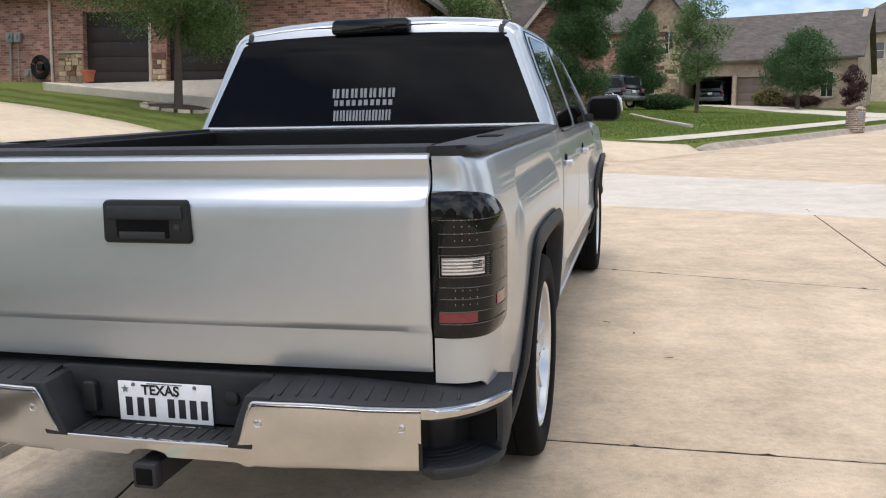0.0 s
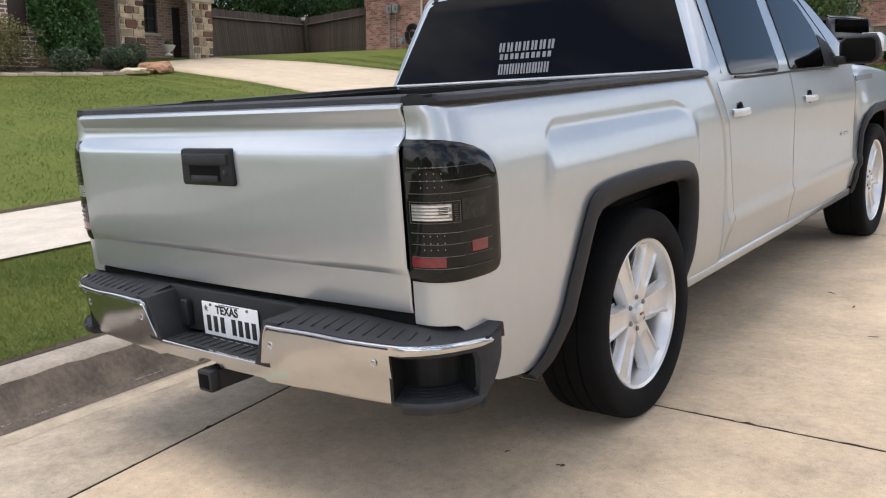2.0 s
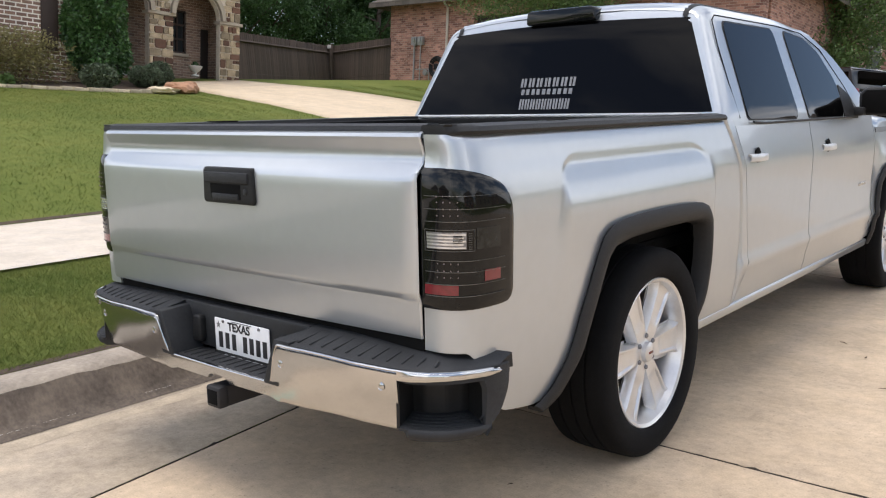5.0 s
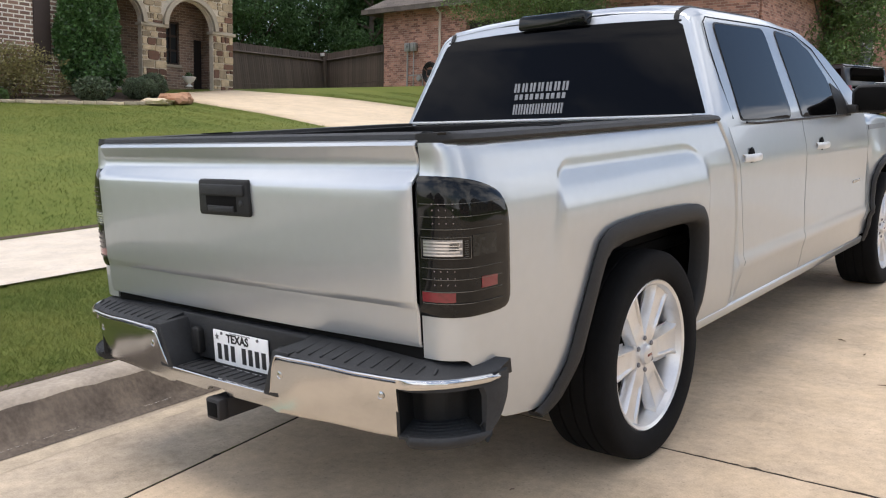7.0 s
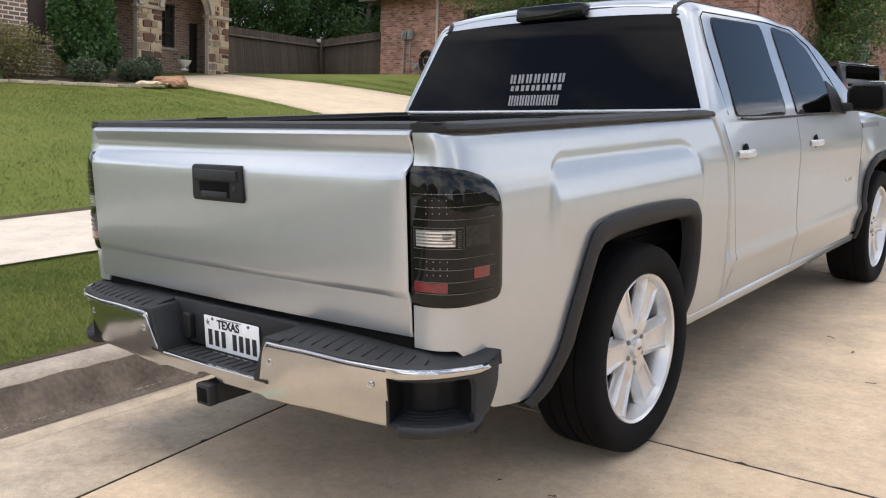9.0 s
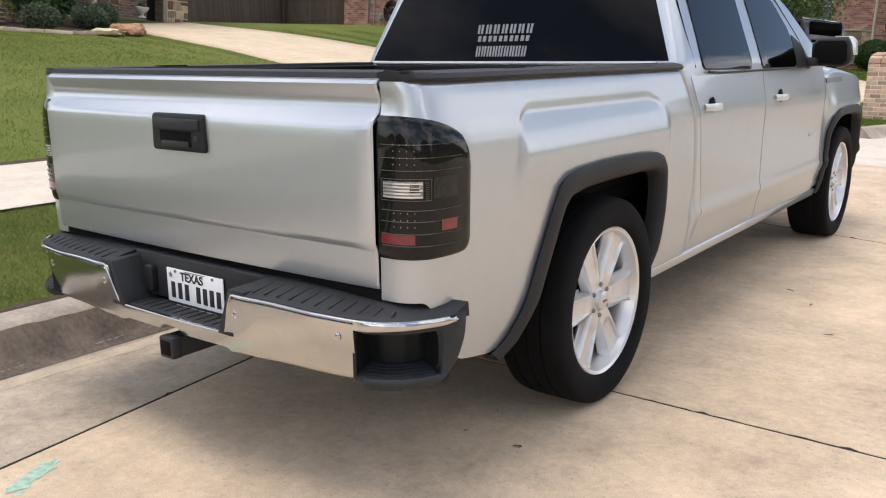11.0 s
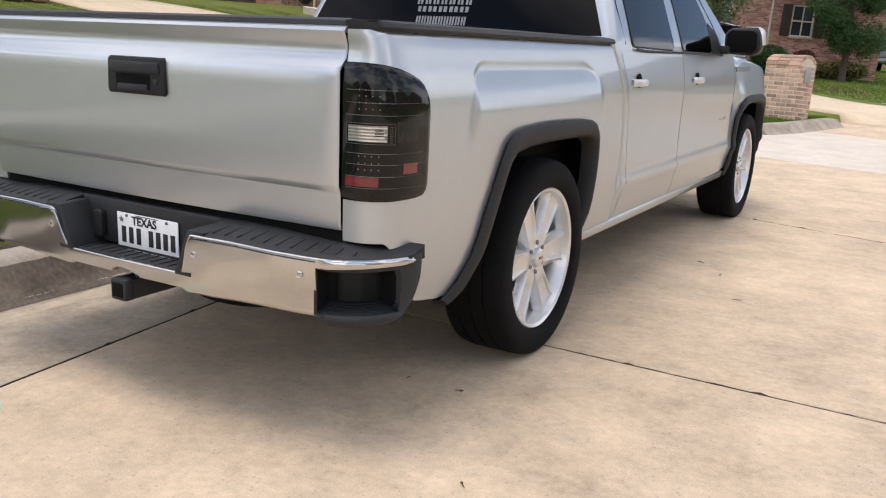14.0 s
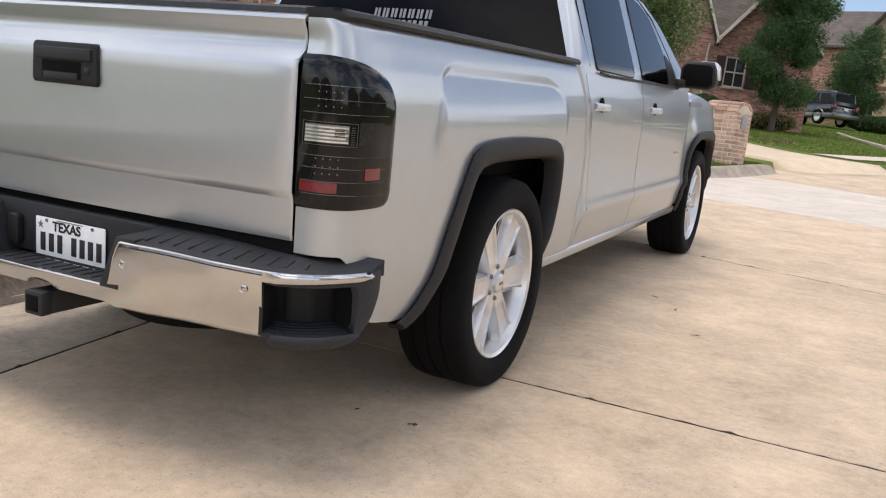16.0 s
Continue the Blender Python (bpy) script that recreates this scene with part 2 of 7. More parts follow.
def tube(points, radius, sides=10, bm=None, closed=False, cap=True):
    """A round tube along points; radius may be a list."""
    q = bmesh.new()
    pts = [Vector(p) for p in points]
    rings = []
    up = Vector((0.13, 0.21, 1)).normalized()
    for i, p in enumerate(pts):
        a, b = pts[(i - 1) % len(pts) if closed else max(i - 1, 0)], pts[(i + 1) % len(pts) if closed else min(i + 1, len(pts) - 1)]
        d = (b - a).normalized()
        side = d.cross(up if abs(d.dot(up)) < 0.95 else Vector((1, 0, 0))).normalized()
        over = side.cross(d)
        r = radius[i] if isinstance(radius, (list, tuple)) else radius
        rings.append([q.verts.new(p + r * (math.cos(t) * side + math.sin(t) * over)) for t in (2 * math.pi * k / sides for k in range(sides))])
    for i in range(len(rings) - (0 if closed else 1)):
        a, b = rings[i], rings[(i + 1) % len(rings)]
        for k in range(sides):
            q.faces.new((a[k], a[(k + 1) % sides], b[(k + 1) % sides], b[k]))
    if cap and not closed:
        q.faces.new(rings[0])
        q.faces.new(rings[-1][::-1])
    return join(bm, q)


def sheet(us, vs, f, thick=0.0, bm=None):
    """A curved panel: f(u, v) over a net, given a thickness behind its face."""
    q = bmesh.new()
    P = [[Vector(f(u, v)) for v in vs] for u in us]
    nu, nv = len(us), len(vs)
    top = [[q.verts.new(p) for p in row] for row in P]
    faces = []
    for i in range(nu - 1):
        for j in range(nv - 1):
            faces.append(q.faces.new((top[i][j], top[i + 1][j], top[i + 1][j + 1], top[i][j + 1])))
    if thick:
        low = []
        for i in range(nu):
            row = []
            for j in range(nv):
                du = P[min(i + 1, nu - 1)][j] - P[max(i - 1, 0)][j]
                dv = P[i][min(j + 1, nv - 1)] - P[i][max(j - 1, 0)]
                row.append(q.verts.new(P[i][j] - du.cross(dv).normalized() * thick))
            low.append(row)
        for i in range(nu - 1):
            for j in range(nv - 1):
                q.faces.new((low[i][j + 1], low[i + 1][j + 1], low[i + 1][j], low[i][j]))
        for i in range(nu - 1):
            for j in (0, nv - 1):
                q.faces.new((top[i][j], low[i][j], low[i + 1][j], top[i + 1][j]))
        for j in range(nv - 1):
            for i in (0, nu - 1):
                q.faces.new((top[i][j], top[i][j + 1], low[i][j + 1], low[i][j]))
    return join(bm, q)


def lathe(profile, steps=48, bm=None, m=None):
    """A profile of (radius, height) turned about z."""
    q = bmesh.new()
    rings = [[q.verts.new((r * math.cos(2 * math.pi * k / steps), r * math.sin(2 * math.pi * k / steps), h)) for k in range(steps)] for r, h in profile]
    for a, b in zip(rings, rings[1:]):
        for k in range(steps):
            q.faces.new((a[k], a[(k + 1) % steps], b[(k + 1) % steps], b[k]))
    bmesh.ops.remove_doubles(q, verts=q.verts, dist=1e-5)
    if m is not None:
        q.transform(m)
    return join(bm, q)


def raw(name, verts, faces, material, parent=None, label="", smooth=False):
    me = bpy.data.meshes.new(name)
    me.from_pydata([tuple(v) for v in verts], [], [tuple(f) for f in faces])
    me.materials.append(material)
    if smooth:
        for p in me.polygons:
            p.use_smooth = True
    ob = new(name, me)
    if parent:
        ob.parent = parent
    if label:
        ob["label"] = label
    return ob


def span(a, b, n):
    return [a + (b - a) * i / (n - 1) for i in range(n)]


def ip(x, table):
    return float(np.interp(x, [p[0] for p in table], [p[1] for p in table]))


def ease(a, b, x):
    t = min(1.0, max(0.0, (x - a) / (b - a)))
    return t * t * (3 - 2 * t)


def upright(x, y, z, turn=0.0):
    """A pose at a place of the street frame, upright in the world."""
    return Matrix.Translation(S @ Vector((x, y, z))) @ Matrix.Rotation(radians(turn), 4, "Z")


# ---- the lie of the land (street frame) ----
KERB = [(-1.42, -60.0), (-1.42, -20.0), (-1.42, -6.0), (-1.43, 0.0), (-1.42, 5.0), (-1.28, 10.0), (-0.72, 14.5), (0.50, 17.4), (2.7, 21.0), (5.3, 25.0), (9.0, 31.5), (16.0, 44.0), (27.0, 64.0), (60.0, 124.0)]


def kerb_line(way):
    """The kerb's line, smoothed, as points one after the other with their left-hand normals."""
    out = []
    for i in range(1, len(way) - 2):
        p0, p1, p2, p3 = (Vector(way[k]) for k in (i - 1, i, i + 1, i + 2))
        n = max(2, int((p2 - p1).length / 0.6)) if p1.y < 40 else 6
        for k in range(n):
            t = k / n
            out.append(0.5 * ((2 * p1) + (p2 - p0) * t + (2 * p0 - 5 * p1 + 4 * p2 - p3) * t * t + (3 * p1 - p0 - 3 * p2 + p3) * t ** 3))
    pts = [p for p in out]
    res = []
    for i, p in enumerate(pts):
        d = (pts[min(i + 1, len(pts) - 1)] - pts[max(i - 1, 0)]).normalized()
        res.append((p, Vector((-d.y, d.x))))
    return res


LINE = kerb_line(KERB)
# the kerb round the mailbox between two driveways
CORNER_LINE = kerb_line([(-0.7, 11.8), (-0.36, 13.0), (0.0, 14.0), (0.32, 15.6), (0.58, 17.0), (0.9, 18.2)])
LINE_P = np.array([tuple(p) for p, n in LINE])
LINE_N = np.array([tuple(n) for p, n in LINE])
RISE = [(0.0, 0.15), (0.2, 0.155), (2.75, 0.20), (5.15, 0.23), (6.4, 0.62), (9.0, 1.12), (11.6, 1.48), (15.8, 1.98), (18.5, 2.32), (23, 2.42), (40, 2.6), (400, 3.0)]


def near_kerb(x, y):
    return int(np.argmin((LINE_P[:, 0] - x) ** 2 + (LINE_P[:, 1] - y) ** 2))


def off_kerb(x, y):
    i = near_kerb(x, y)
    return float((x - LINE_P[i, 0]) * LINE_N[i, 0] + (y - LINE_P[i, 1]) * LINE_N[i, 1])


RISE_FAR = [(0.0, 0.15), (3.0, 0.19), (10.0, 0.36), (18.0, 0.70), (30.0, 0.90), (60.0, 1.1), (400.0, 2.0)]


def rise(s, y):
    """The lawns' height; past the bend they lie flatter."""
    return ip(s, RISE) + (ip(s, RISE_FAR) - ip(s, RISE)) * ease(17.0, 23.0, y)


def land(x, y):
    """The height of the lawns."""
    s = off_kerb(x, y)
    return rise(max(s, 0.0), LINE_P[near_kerb(x, y), 1]) if s > 0 else 0.0

# ---- ground, street, kerb, walks ----


def strip(name, s_list, y_from, y_to, lift, material, label, category, line=None):
    """A band along the kerb between offsets, on the lie of the land."""
    verts, faces = [], []
    line = line or LINE
    rows = [i for i, (p, n) in enumerate(line) if y_from <= p.y <= y_to]
    for i in rows:
        p, n = line[i]
        for s in s_list:
            q = p + n * s
            verts.append((q.x, q.y, (rise(s, p.y) if s > 0 else 0.0) + lift))
    k = len(s_list)
    for a in range(len(rows) - 1):
        for b in range(k - 1):
            faces.append((a * k + b, a * k + b + 1, (a + 1) * k + b + 1, (a + 1) * k + b))
    ob = raw(name, verts, faces, material, smooth=True)
    ob.matrix_basis = S
    return tagged(ob, label, category, kind="structure")


# one sheet of ground from the street's bed over the lawns to the far land
offs = [-600.0, -200.0, -60.0, -30.0, -14.0, -6.0, 0.17, 0.27, 0.45, 0.7, 1.2, 2.0, 2.75, 3.6, 4.4, 5.15, 5.6, 6.0, 6.4, 7.2, 8, 9, 10.2, 11.6, 13, 14.5, 15.8, 17, 18.5, 21, 24, 28, 34, 42, 60, 100, 200, 500, 1200]
gv, gf = [], []
along = [Vector((-1.42, -1200.0)), Vector((-1.42, -300.0)), Vector((-1.42, -120.0))] + [p for p, n in LINE] + [Vector((130.0, 250.0)), Vector((500.0, 900.0))]
norm = [Vector((-1, 0))] * 3 + [n for p, n in LINE] + [LINE[-1][1]] * 2
for p, n in zip(along, norm):
    for s in offs:
        far = s < -10
        q = p + (Vector((-1.0, 0.15)).normalized() if far else n) * s
        z = rise(s, p.y) - 0.005 if s > 0.25 else (-0.05 if s > -20 else -0.05 - 0.01 * min(abs(s), 200))
        if 0.4 < s < 60:
            z += 0.006 * noise.noise((q.x * 0.35, q.y * 0.35, 3.1)) * min(1.0, s / 4)
        gv.append((q.x, q.y, z))
k = len(offs)
for a in range(len(along) - 1):
    for b in range(k - 1):
        gf.append((a * k + b, a * k + b + 1, (a + 1) * k + b + 1, (a + 1) * k + b))
ground = raw("ground", gv, gf, M_TURF, smooth=True)
ground.matrix_basis = S
tagged(ground, "sloping green lawn ground running off to the horizon", "ground", kind="structure")

# the street: concrete slabs with tarred joints between them
road = thing("road", "sand-coloured concrete street in large slabs with dark joints", "road", S, kind="structure")
SLAB_Y = [-24.0, -18.6, -13.3, -7.4, -2.9, 1.262, 5.02, 9.3, 14.2, 20.5, 27.0, 36.0, 50.0, 75.0, 120.0]


def joint_y(y, x):
    """The joints lie a little askew to the truck."""
    return y + (x - 1.0) * (0.0 if y < 3 else -0.27 if y < 7 else -0.32 if y < 10 else -0.5)


def left_x(y):
    """The slabs' slanting edge against the gutter."""
    return ip(y, [(-7.4, 0.20), (-2.9, -0.142), (1.262, -0.641), (5.02, -0.85), (8.95, -0.53), (200, -0.53)])


def slab(x0, x1, ya, yb, z, material, name="concrete_slab"):
    b = bmesh.new()
    g = 0.006
    xa, xb = (left_x(ya), left_x(yb)) if x0 == -0.53 else (x0, x0)
    quad = [(xa + g, joint_y(ya, xa) + g), (x1 - g, joint_y(ya, x1) + g), (x1 - g, joint_y(yb, x1) - g), (xb + g, joint_y(yb, xb) - g)]
    prism(quad, "z", -0.06, z, bevel=0.006, bm=b)
    return part(name, b, material, road, smooth=0)


LANES = [(-0.53, 3.30), (3.30, 7.2), (7.2, 11.0)]
for i in range(len(SLAB_Y) - 1):
    for j, (a, b) in enumerate(LANES if SLAB_Y[i] < 9 else [(-0.53, 7.2), (7.2, 11.0)]):
        pale = SLAB_Y[i] == 9.3
        slab(a, b, SLAB_Y[i], SLAB_Y[i + 1], 0.0, M_CONCRETE2 if pale else M_CONCRETE)
# the far left of the street where it widens round the bend
for i in range(6, 11):
    slab(-1.5 if i < 8 else -0.9, -0.53, SLAB_Y[i], SLAB_Y[i + 1], -0.004, M_CONCRETE2 if i == 7 else M_CONCRETE)
slab(-9.0, -1.5, 20.5, 27.0, -0.02, M_CONCRETE)
slab(-0.9, -0.53, 27.0, 36.0, -0.004, M_CONCRETE)
jb = bmesh.new()
prism([(11, -60), (11, 120), (-0.534, 120), (-0.534, 8.95), (-0.854, 5.02), (-0.645, 1.262), (-0.146, -2.9), (0.196, -7.4), (0.196, -60)], "z", -0.055, -0.006, bm=jb)
part("joint_filler", jb, M_JOINT, road, "black tar in the joints", smooth=0)
# crumbled tar and grit standing along the joints near the truck
rj = random.Random(31)
for a_, b_ in (((0.6, 1.262), (3.3, 1.262)), ((-0.14, -2.9), (-0.64, 1.25)), ((0.6, 5.13), (3.3, 4.40)), ((3.3, -2.9), (3.3, 9.2))):
    L = math.dist(a_, b_)
    pts, rad = [], []
    for k in range(int(L / 0.035)):
        t = k * 0.035 / L
        pts.append((a_[0] + (b_[0] - a_[0]) * t + rj.uniform(-0.003, 0.003), a_[1] + (b_[1] - a_[1]) * t + rj.uniform(-0.003, 0.003), -0.004))
        rad.append(rj.choice((0.0015, 0.0025, 0.0035, 0.0045, 0.006, 0.011 if rj.random() < 0.30 else 0.004)))
    part("joint_filler", tube(pts, rad, 6), M_JOINT, road, "crumbled black tar in the joint")
# gutter lane beside the kerb
gut = bmesh.new()
rows = [(p, n) for p, n in LINE if -50 < p.y < 15.0]
prev = None
for p, n in rows:
    v = []
    for s, z in ((-0.905, 0.0), (-0.45, -0.012), (-0.30, -0.020), (-0.20, -0.016), (-0.12, -0.010)):
        q = p + n * s
        v.append(gut.verts.new((q.x if s > -0.9 else left_x(q.y) - 0.004, q.y, z)))
    if prev:
        for a in range(4):
            gut.faces.new((prev[a], prev[a + 1], v[a + 1], v[a]))
    prev = v
gutter = part("gutter", gut, M_GUTTER, None, m=S)
tagged(gutter, "grey stained concrete gutter beside the kerb", "gutter", kind="structure")


def kerb_run(y_from, y_to, name, line=LINE):
    prof = [(0.26, 0.02), (0.26, 0.150), (0.25, 0.158), (0.10, 0.160), (0.065, 0.154), (0.035, 0.135), (-0.03, 0.065), (-0.07, 0.025), (-0.11, 0.000), (-0.17, -0.014), (-0.17, -0.05)]
    b, f = bmesh.new(), bmesh.new()
    prev = last = None
    run = [(p, n) for p, n in line if y_from <= p.y <= y_to]
    run = [(a[0].lerp(c[0], k / 8), a[1].lerp(c[1], k / 8)) for a, c in zip(run, run[1:]) for k in range(8 if -4 < a[0].y < 8 else 1)] + run[-1:]
    for i, (p, n) in enumerate(run):
        drop = 1.0 if y_to > 20 else 1.0 - 0.85 * ease(y_to - 1.0, y_to, p.y)
        if y_from > 15:
            drop = 0.15 + 0.85 * ease(y_from, y_from + 1.0, p.y)
        ring = [b.verts.new((*(p + n * s), z * drop if z > 0 else z)) for s, z in prof]
        top = 0.136 + 0.030 * noise.noise((p.y * 1.9, 2.2, 0.4)) + 0.010 * noise.noise((p.y * 7.0, 5.1, 0.2))
        span_z = [(-0.014) + (top + 0.014) * (1 - k / 7) for k in range(8)]
        face = [f.verts.new((*(p + n * (ip(z, [(-0.014, -0.17), (0.0, -0.11), (0.025, -0.07), (0.065, -0.03), (0.135, 0.035), (0.154, 0.065)]) - 0.002)), (z * drop if z > 0 else z) + 0.002)) for z in span_z]
        if prev:
            for a in range(len(prof) - 1):
                b.faces.new((prev[a], prev[a + 1], ring[a + 1], ring[a]))
            for a in range(len(face) - 1):
                f.faces.new((last[a], last[a + 1], face[a + 1], face[a]))
        else:
            b.faces.new(ring)
        prev, last = ring, face
    b.faces.new(prev[::-1])
    ob = part(name, b, M_KERB, None, m=S)
    # beside the truck the face is darkened by stains and painted shade together
    part("kerb_face", f, M_KERBFACE if y_from < 0 else M_KERB, ob, "dark sloping face with stains and the truck's shade in its colour" if y_from < 0 else "pale sloping face")
    return tagged(ob, "weathered grey concrete kerb along the grass", "kerb", kind="structure")


kerb_run(-50, 11.5, "kerb")
kerb_run(12.9, 17.1, "kerb_corner", CORNER_LINE)
strip("turf_corner", [0.24, 0.6, 0.9, 1.2, 1.5], 12.9, 17.1, -0.006, M_TURF, "small grass corner round the brick mailbox", "turf", CORNER_LINE)
kerb_run(20.8, 60, "kerb_far")
# pale silt washed along the gutter and a broken white line of lime at the kerb's foot
M_SILT = mat("pale_silt", (0.49, 0.405, 0.295), 0.95, vary=0.3, scale=9, bump=0.4)
M_LIME = mat("white_lime", (0.66, 0.63, 0.57), 0.95, vary=0.3, scale=40, bump=0.4)
silt, lime = bmesh.new(), bmesh.new()
rs = random.Random(12)
prev = None
for k in range(320):
    y = -5.0 + k * 0.045
    a = 0.175 + 0.03 * noise.noise((y * 1.3, 0.3, 0)) + 0.012 * rs.random()
    c = 0.285 + 0.045 * noise.noise((y * 0.9, 4.3, 0)) + 0.02 * rs.random()
    v = [*(silt.verts.new((-1.42 + q, y, ip(q, [(0.12, -0.010), (0.20, -0.016), (0.30, -0.020), (0.45, -0.012)]) + 0.0007)) for q in (a, 0.20, 0.5 * (0.20 + c), c))]
    if prev:
        for q in range(3):
            silt.faces.new((prev[q], prev[q + 1], v[q + 1], v[q]))
    prev = v
prev = None
for k in range(700):
    y = -1.2 + k * 0.006
    on = noise.noise((y * 2.1, 8.0, 0)) > -0.05 and noise.noise((y * 19.0, 1.0, 0)) > -0.22
    wide = 0.002 + 0.004 * rs.random()
    v = [lime.verts.new((-1.313 - wide + 0.006 * noise.noise((y * 3.0, 6.0, 0)), y, 0.0055)), lime.verts.new((-1.313 + wide + 0.006 * noise.noise((y * 3.0, 6.0, 0)), y, 0.0015))]
    if prev and on:
        lime.faces.new((prev[0], prev[1], v[1], v[0]))
    prev = v
silt_ob = part("silt", silt, M_SILT, None, m=S)
tagged(silt_ob, "pale silt washed along the kerb's foot", "silt", kind="structure")
tagged(part("lime_line", lime, M_LIME, None, m=S), "broken white line of lime along the kerb's foot", "stain", kind="structure")
strip("sidewalk", [2.71, 3.4, 4.2, 5.15], -50, 17.8, 0.022, M_WALK, "pale concrete sidewalk between two strips of lawn", "sidewalk")
strip("sidewalk_far", [1.5, 2.1, 2.8], 21.5, 60, 0.022, M_WALK, "pale concrete sidewalk past the driveway", "sidewalk")
strip("turf_edge", [5.13, 5.21], -30, 13.5, 0.03, M_SOIL, "bare brown soil edge beside the sidewalk", "soil")
strip("turf_edge_kerb", [0.255, 0.33], -30, 11.0, 0.004, M_SOIL, "bare brown soil edge behind the kerb", "soil")


def laid(name, near, far, lift, material, label, category, n=28, wide=7, skirt=0.22):
    """A paved band between two lines of the plan, draped on the land."""
    def along_line(pts, t):
        t *= len(pts) - 1
        i = min(int(t), len(pts) - 2)
        a = t - i
        p = [Vector(pts[max(0, min(len(pts) - 1, i + k))]) for k in (-1, 0, 1, 2)]
        return 0.5 * (2 * p[1] + (p[2] - p[0]) * a + (2 * p[0] - 5 * p[1] + 4 * p[2] - p[3]) * a * a + (3 * p[1] - p[0] - 3 * p[2] + p[3]) * a ** 3)
    verts, faces = [], []
    for i in range(n):
        a, b = along_line(near, i / (n - 1)), along_line(far, i / (n - 1))
        for j in range(wide):
            q = a.lerp(b, j / (wide - 1))
            verts.append((q.x, q.y, land(q.x, q.y) + lift))
    for i in range(n - 1):
        for j in range(wide - 1):
            faces.append((i * wide + j, i * wide + j + 1, (i + 1) * wide + j + 1, (i + 1) * wide + j))
    rim = [i * wide for i in range(n)] + [(n - 1) * wide + j for j in range(1, wide)] + [i * wide + wide - 1 for i in range(n - 2, -1, -1)] + list(range(wide - 2, 0, -1))
    at = len(verts)
    verts += [(verts[i][0], verts[i][1], verts[i][2] - skirt) for i in rim]
    faces += [(rim[k], rim[(k + 1) % len(rim)], at + (k + 1) % len(rim), at + k) for k in range(len(rim))]
    ob = raw(name, verts, faces, material, smooth=True)
    ob.matrix_basis = S
    return tagged(ob, label, category, kind="structure")


# the drive curves up from the street past the lawn to the two houses
laid("driveway", [(-0.6, 9.6), (-3.5, 9.6), (-6.8, 9.7), (-10.0, 10.2), (-13.2, 10.6), (-16.2, 10.9), (-18.2, 11.4)],
     [(-0.4, 14.0), (-3.2, 13.9), (-6.5, 14.0), (-9.5, 14.5), (-12.6, 15.2), (-16.0, 15.4), (-18.9, 14.2)], 0.022, M_DRIVE,
     "smooth sand-coloured concrete driveway curving up to the house", "driveway")
laid("driveway_far", [(1.0, 16.95), (-1.6, 19.4), (-4.5, 22.5), (-8.0, 28.0)], [(3.0, 20.3), (0.6, 22.0), (-1.4, 25.0), (-4.0, 30.0)], 0.03, M_DRIVE,
     "pale concrete driveway beyond the brick mailbox", "driveway")
laid("driveway_third", [(12.6, 38.0), (10.5, 45.0), (7.5, 55.0), (4.4, 62.5)], [(15.5, 43.0), (13.0, 50.0), (11.0, 57.0), (10.0, 62.0)], 0.03, M_CONCRETE2,
     "pale concrete driveway up to the garage house", "driveway")
# a low concrete edge across the far lawn
edge = bmesh.new()
for k in range(12):
    a, c = Vector((0.45, 44.0)).lerp(Vector((2.9, 31.2)), k / 12), Vector((0.45, 44.0)).lerp(Vector((2.9, 31.2)), (k + 1) / 12)
    za = land(*((a + c) / 2))
    prism([(a.x - 0.10, a.y), (a.x + 0.10, a.y), (c.x + 0.10, c.y), (c.x - 0.10, c.y)], "z", za - 0.15, za + 0.06 + 0.004 * k, bm=edge)
tagged(part("lawn_edge", edge, M_CONCRETE2, None, m=S, smooth=0), "low pale concrete edge across the lawn", "garden edge", kind="structure")
# a faded mint-green survey mark sprayed on the gutter
rm = random.Random(4)
mk = bmesh.new()
for k in range(130):
    t = rm.uniform(-0.5, 0.5)
    cx, cy, r = -0.272 - t * 0.075 + rm.gauss(0, 0.014), -0.545 + t * 0.17 + rm.gauss(0, 0.010), rm.uniform(0.005, 0.016)
    mk.faces.new([mk.verts.new((cx + r * rm.uniform(0.5, 1.4) * math.cos(a), cy + r * rm.uniform(0.5, 1.4) * math.sin(a), 0.0010 + k * 0.00001)) for a in span(0, 2 * math.pi, 10)[:-1]])
tagged(part("paint_mark", mk, mat("mint_paint", (0.38, 0.55, 0.42), 0.8, vary=0.4, scale=40), None, m=S, smooth=0), "faded mint-green paint spots on the concrete", "paint mark", kind="structure")
M_TWIG = mat("dry_twig", (0.11, 0.07, 0.045), 0.9, vary=0.3, scale=60)
for k, (x, y, L) in enumerate(((0.91, 0.59, 0.03), (0.69, 0.59, 0.022), (1.27, -0.01, 0.025), (1.50, 2.52, 0.05), (1.30, 3.01, 0.04), (1.13, 3.24, 0.05))):
    tw = thing("twig", "small dry brown twig on the street", "twig", S @ pose(x, y, 0.004, 0, 0, k * 67.0), group="twigs on the street")
    part("stick", tube([(-L / 2, 0, 0), (-L * 0.1, L * 0.06, 0.002), (L / 2, -L * 0.05, 0)], [0.0015, 0.002, 0.001], 5), M_TWIG, tw)
    if k % 2 == 0:
        part("dry_leaf", sheet(span(0, 1, 5), [-1, 0, 1], lambda u, v: Vector((L * 0.1 + 0.016 * u, L * 0.1 + v * 0.005 * math.sin(math.pi * (0.1 + 0.8 * u)), 0.001 + 0.004 * v * v))), M_TWIG, tw)

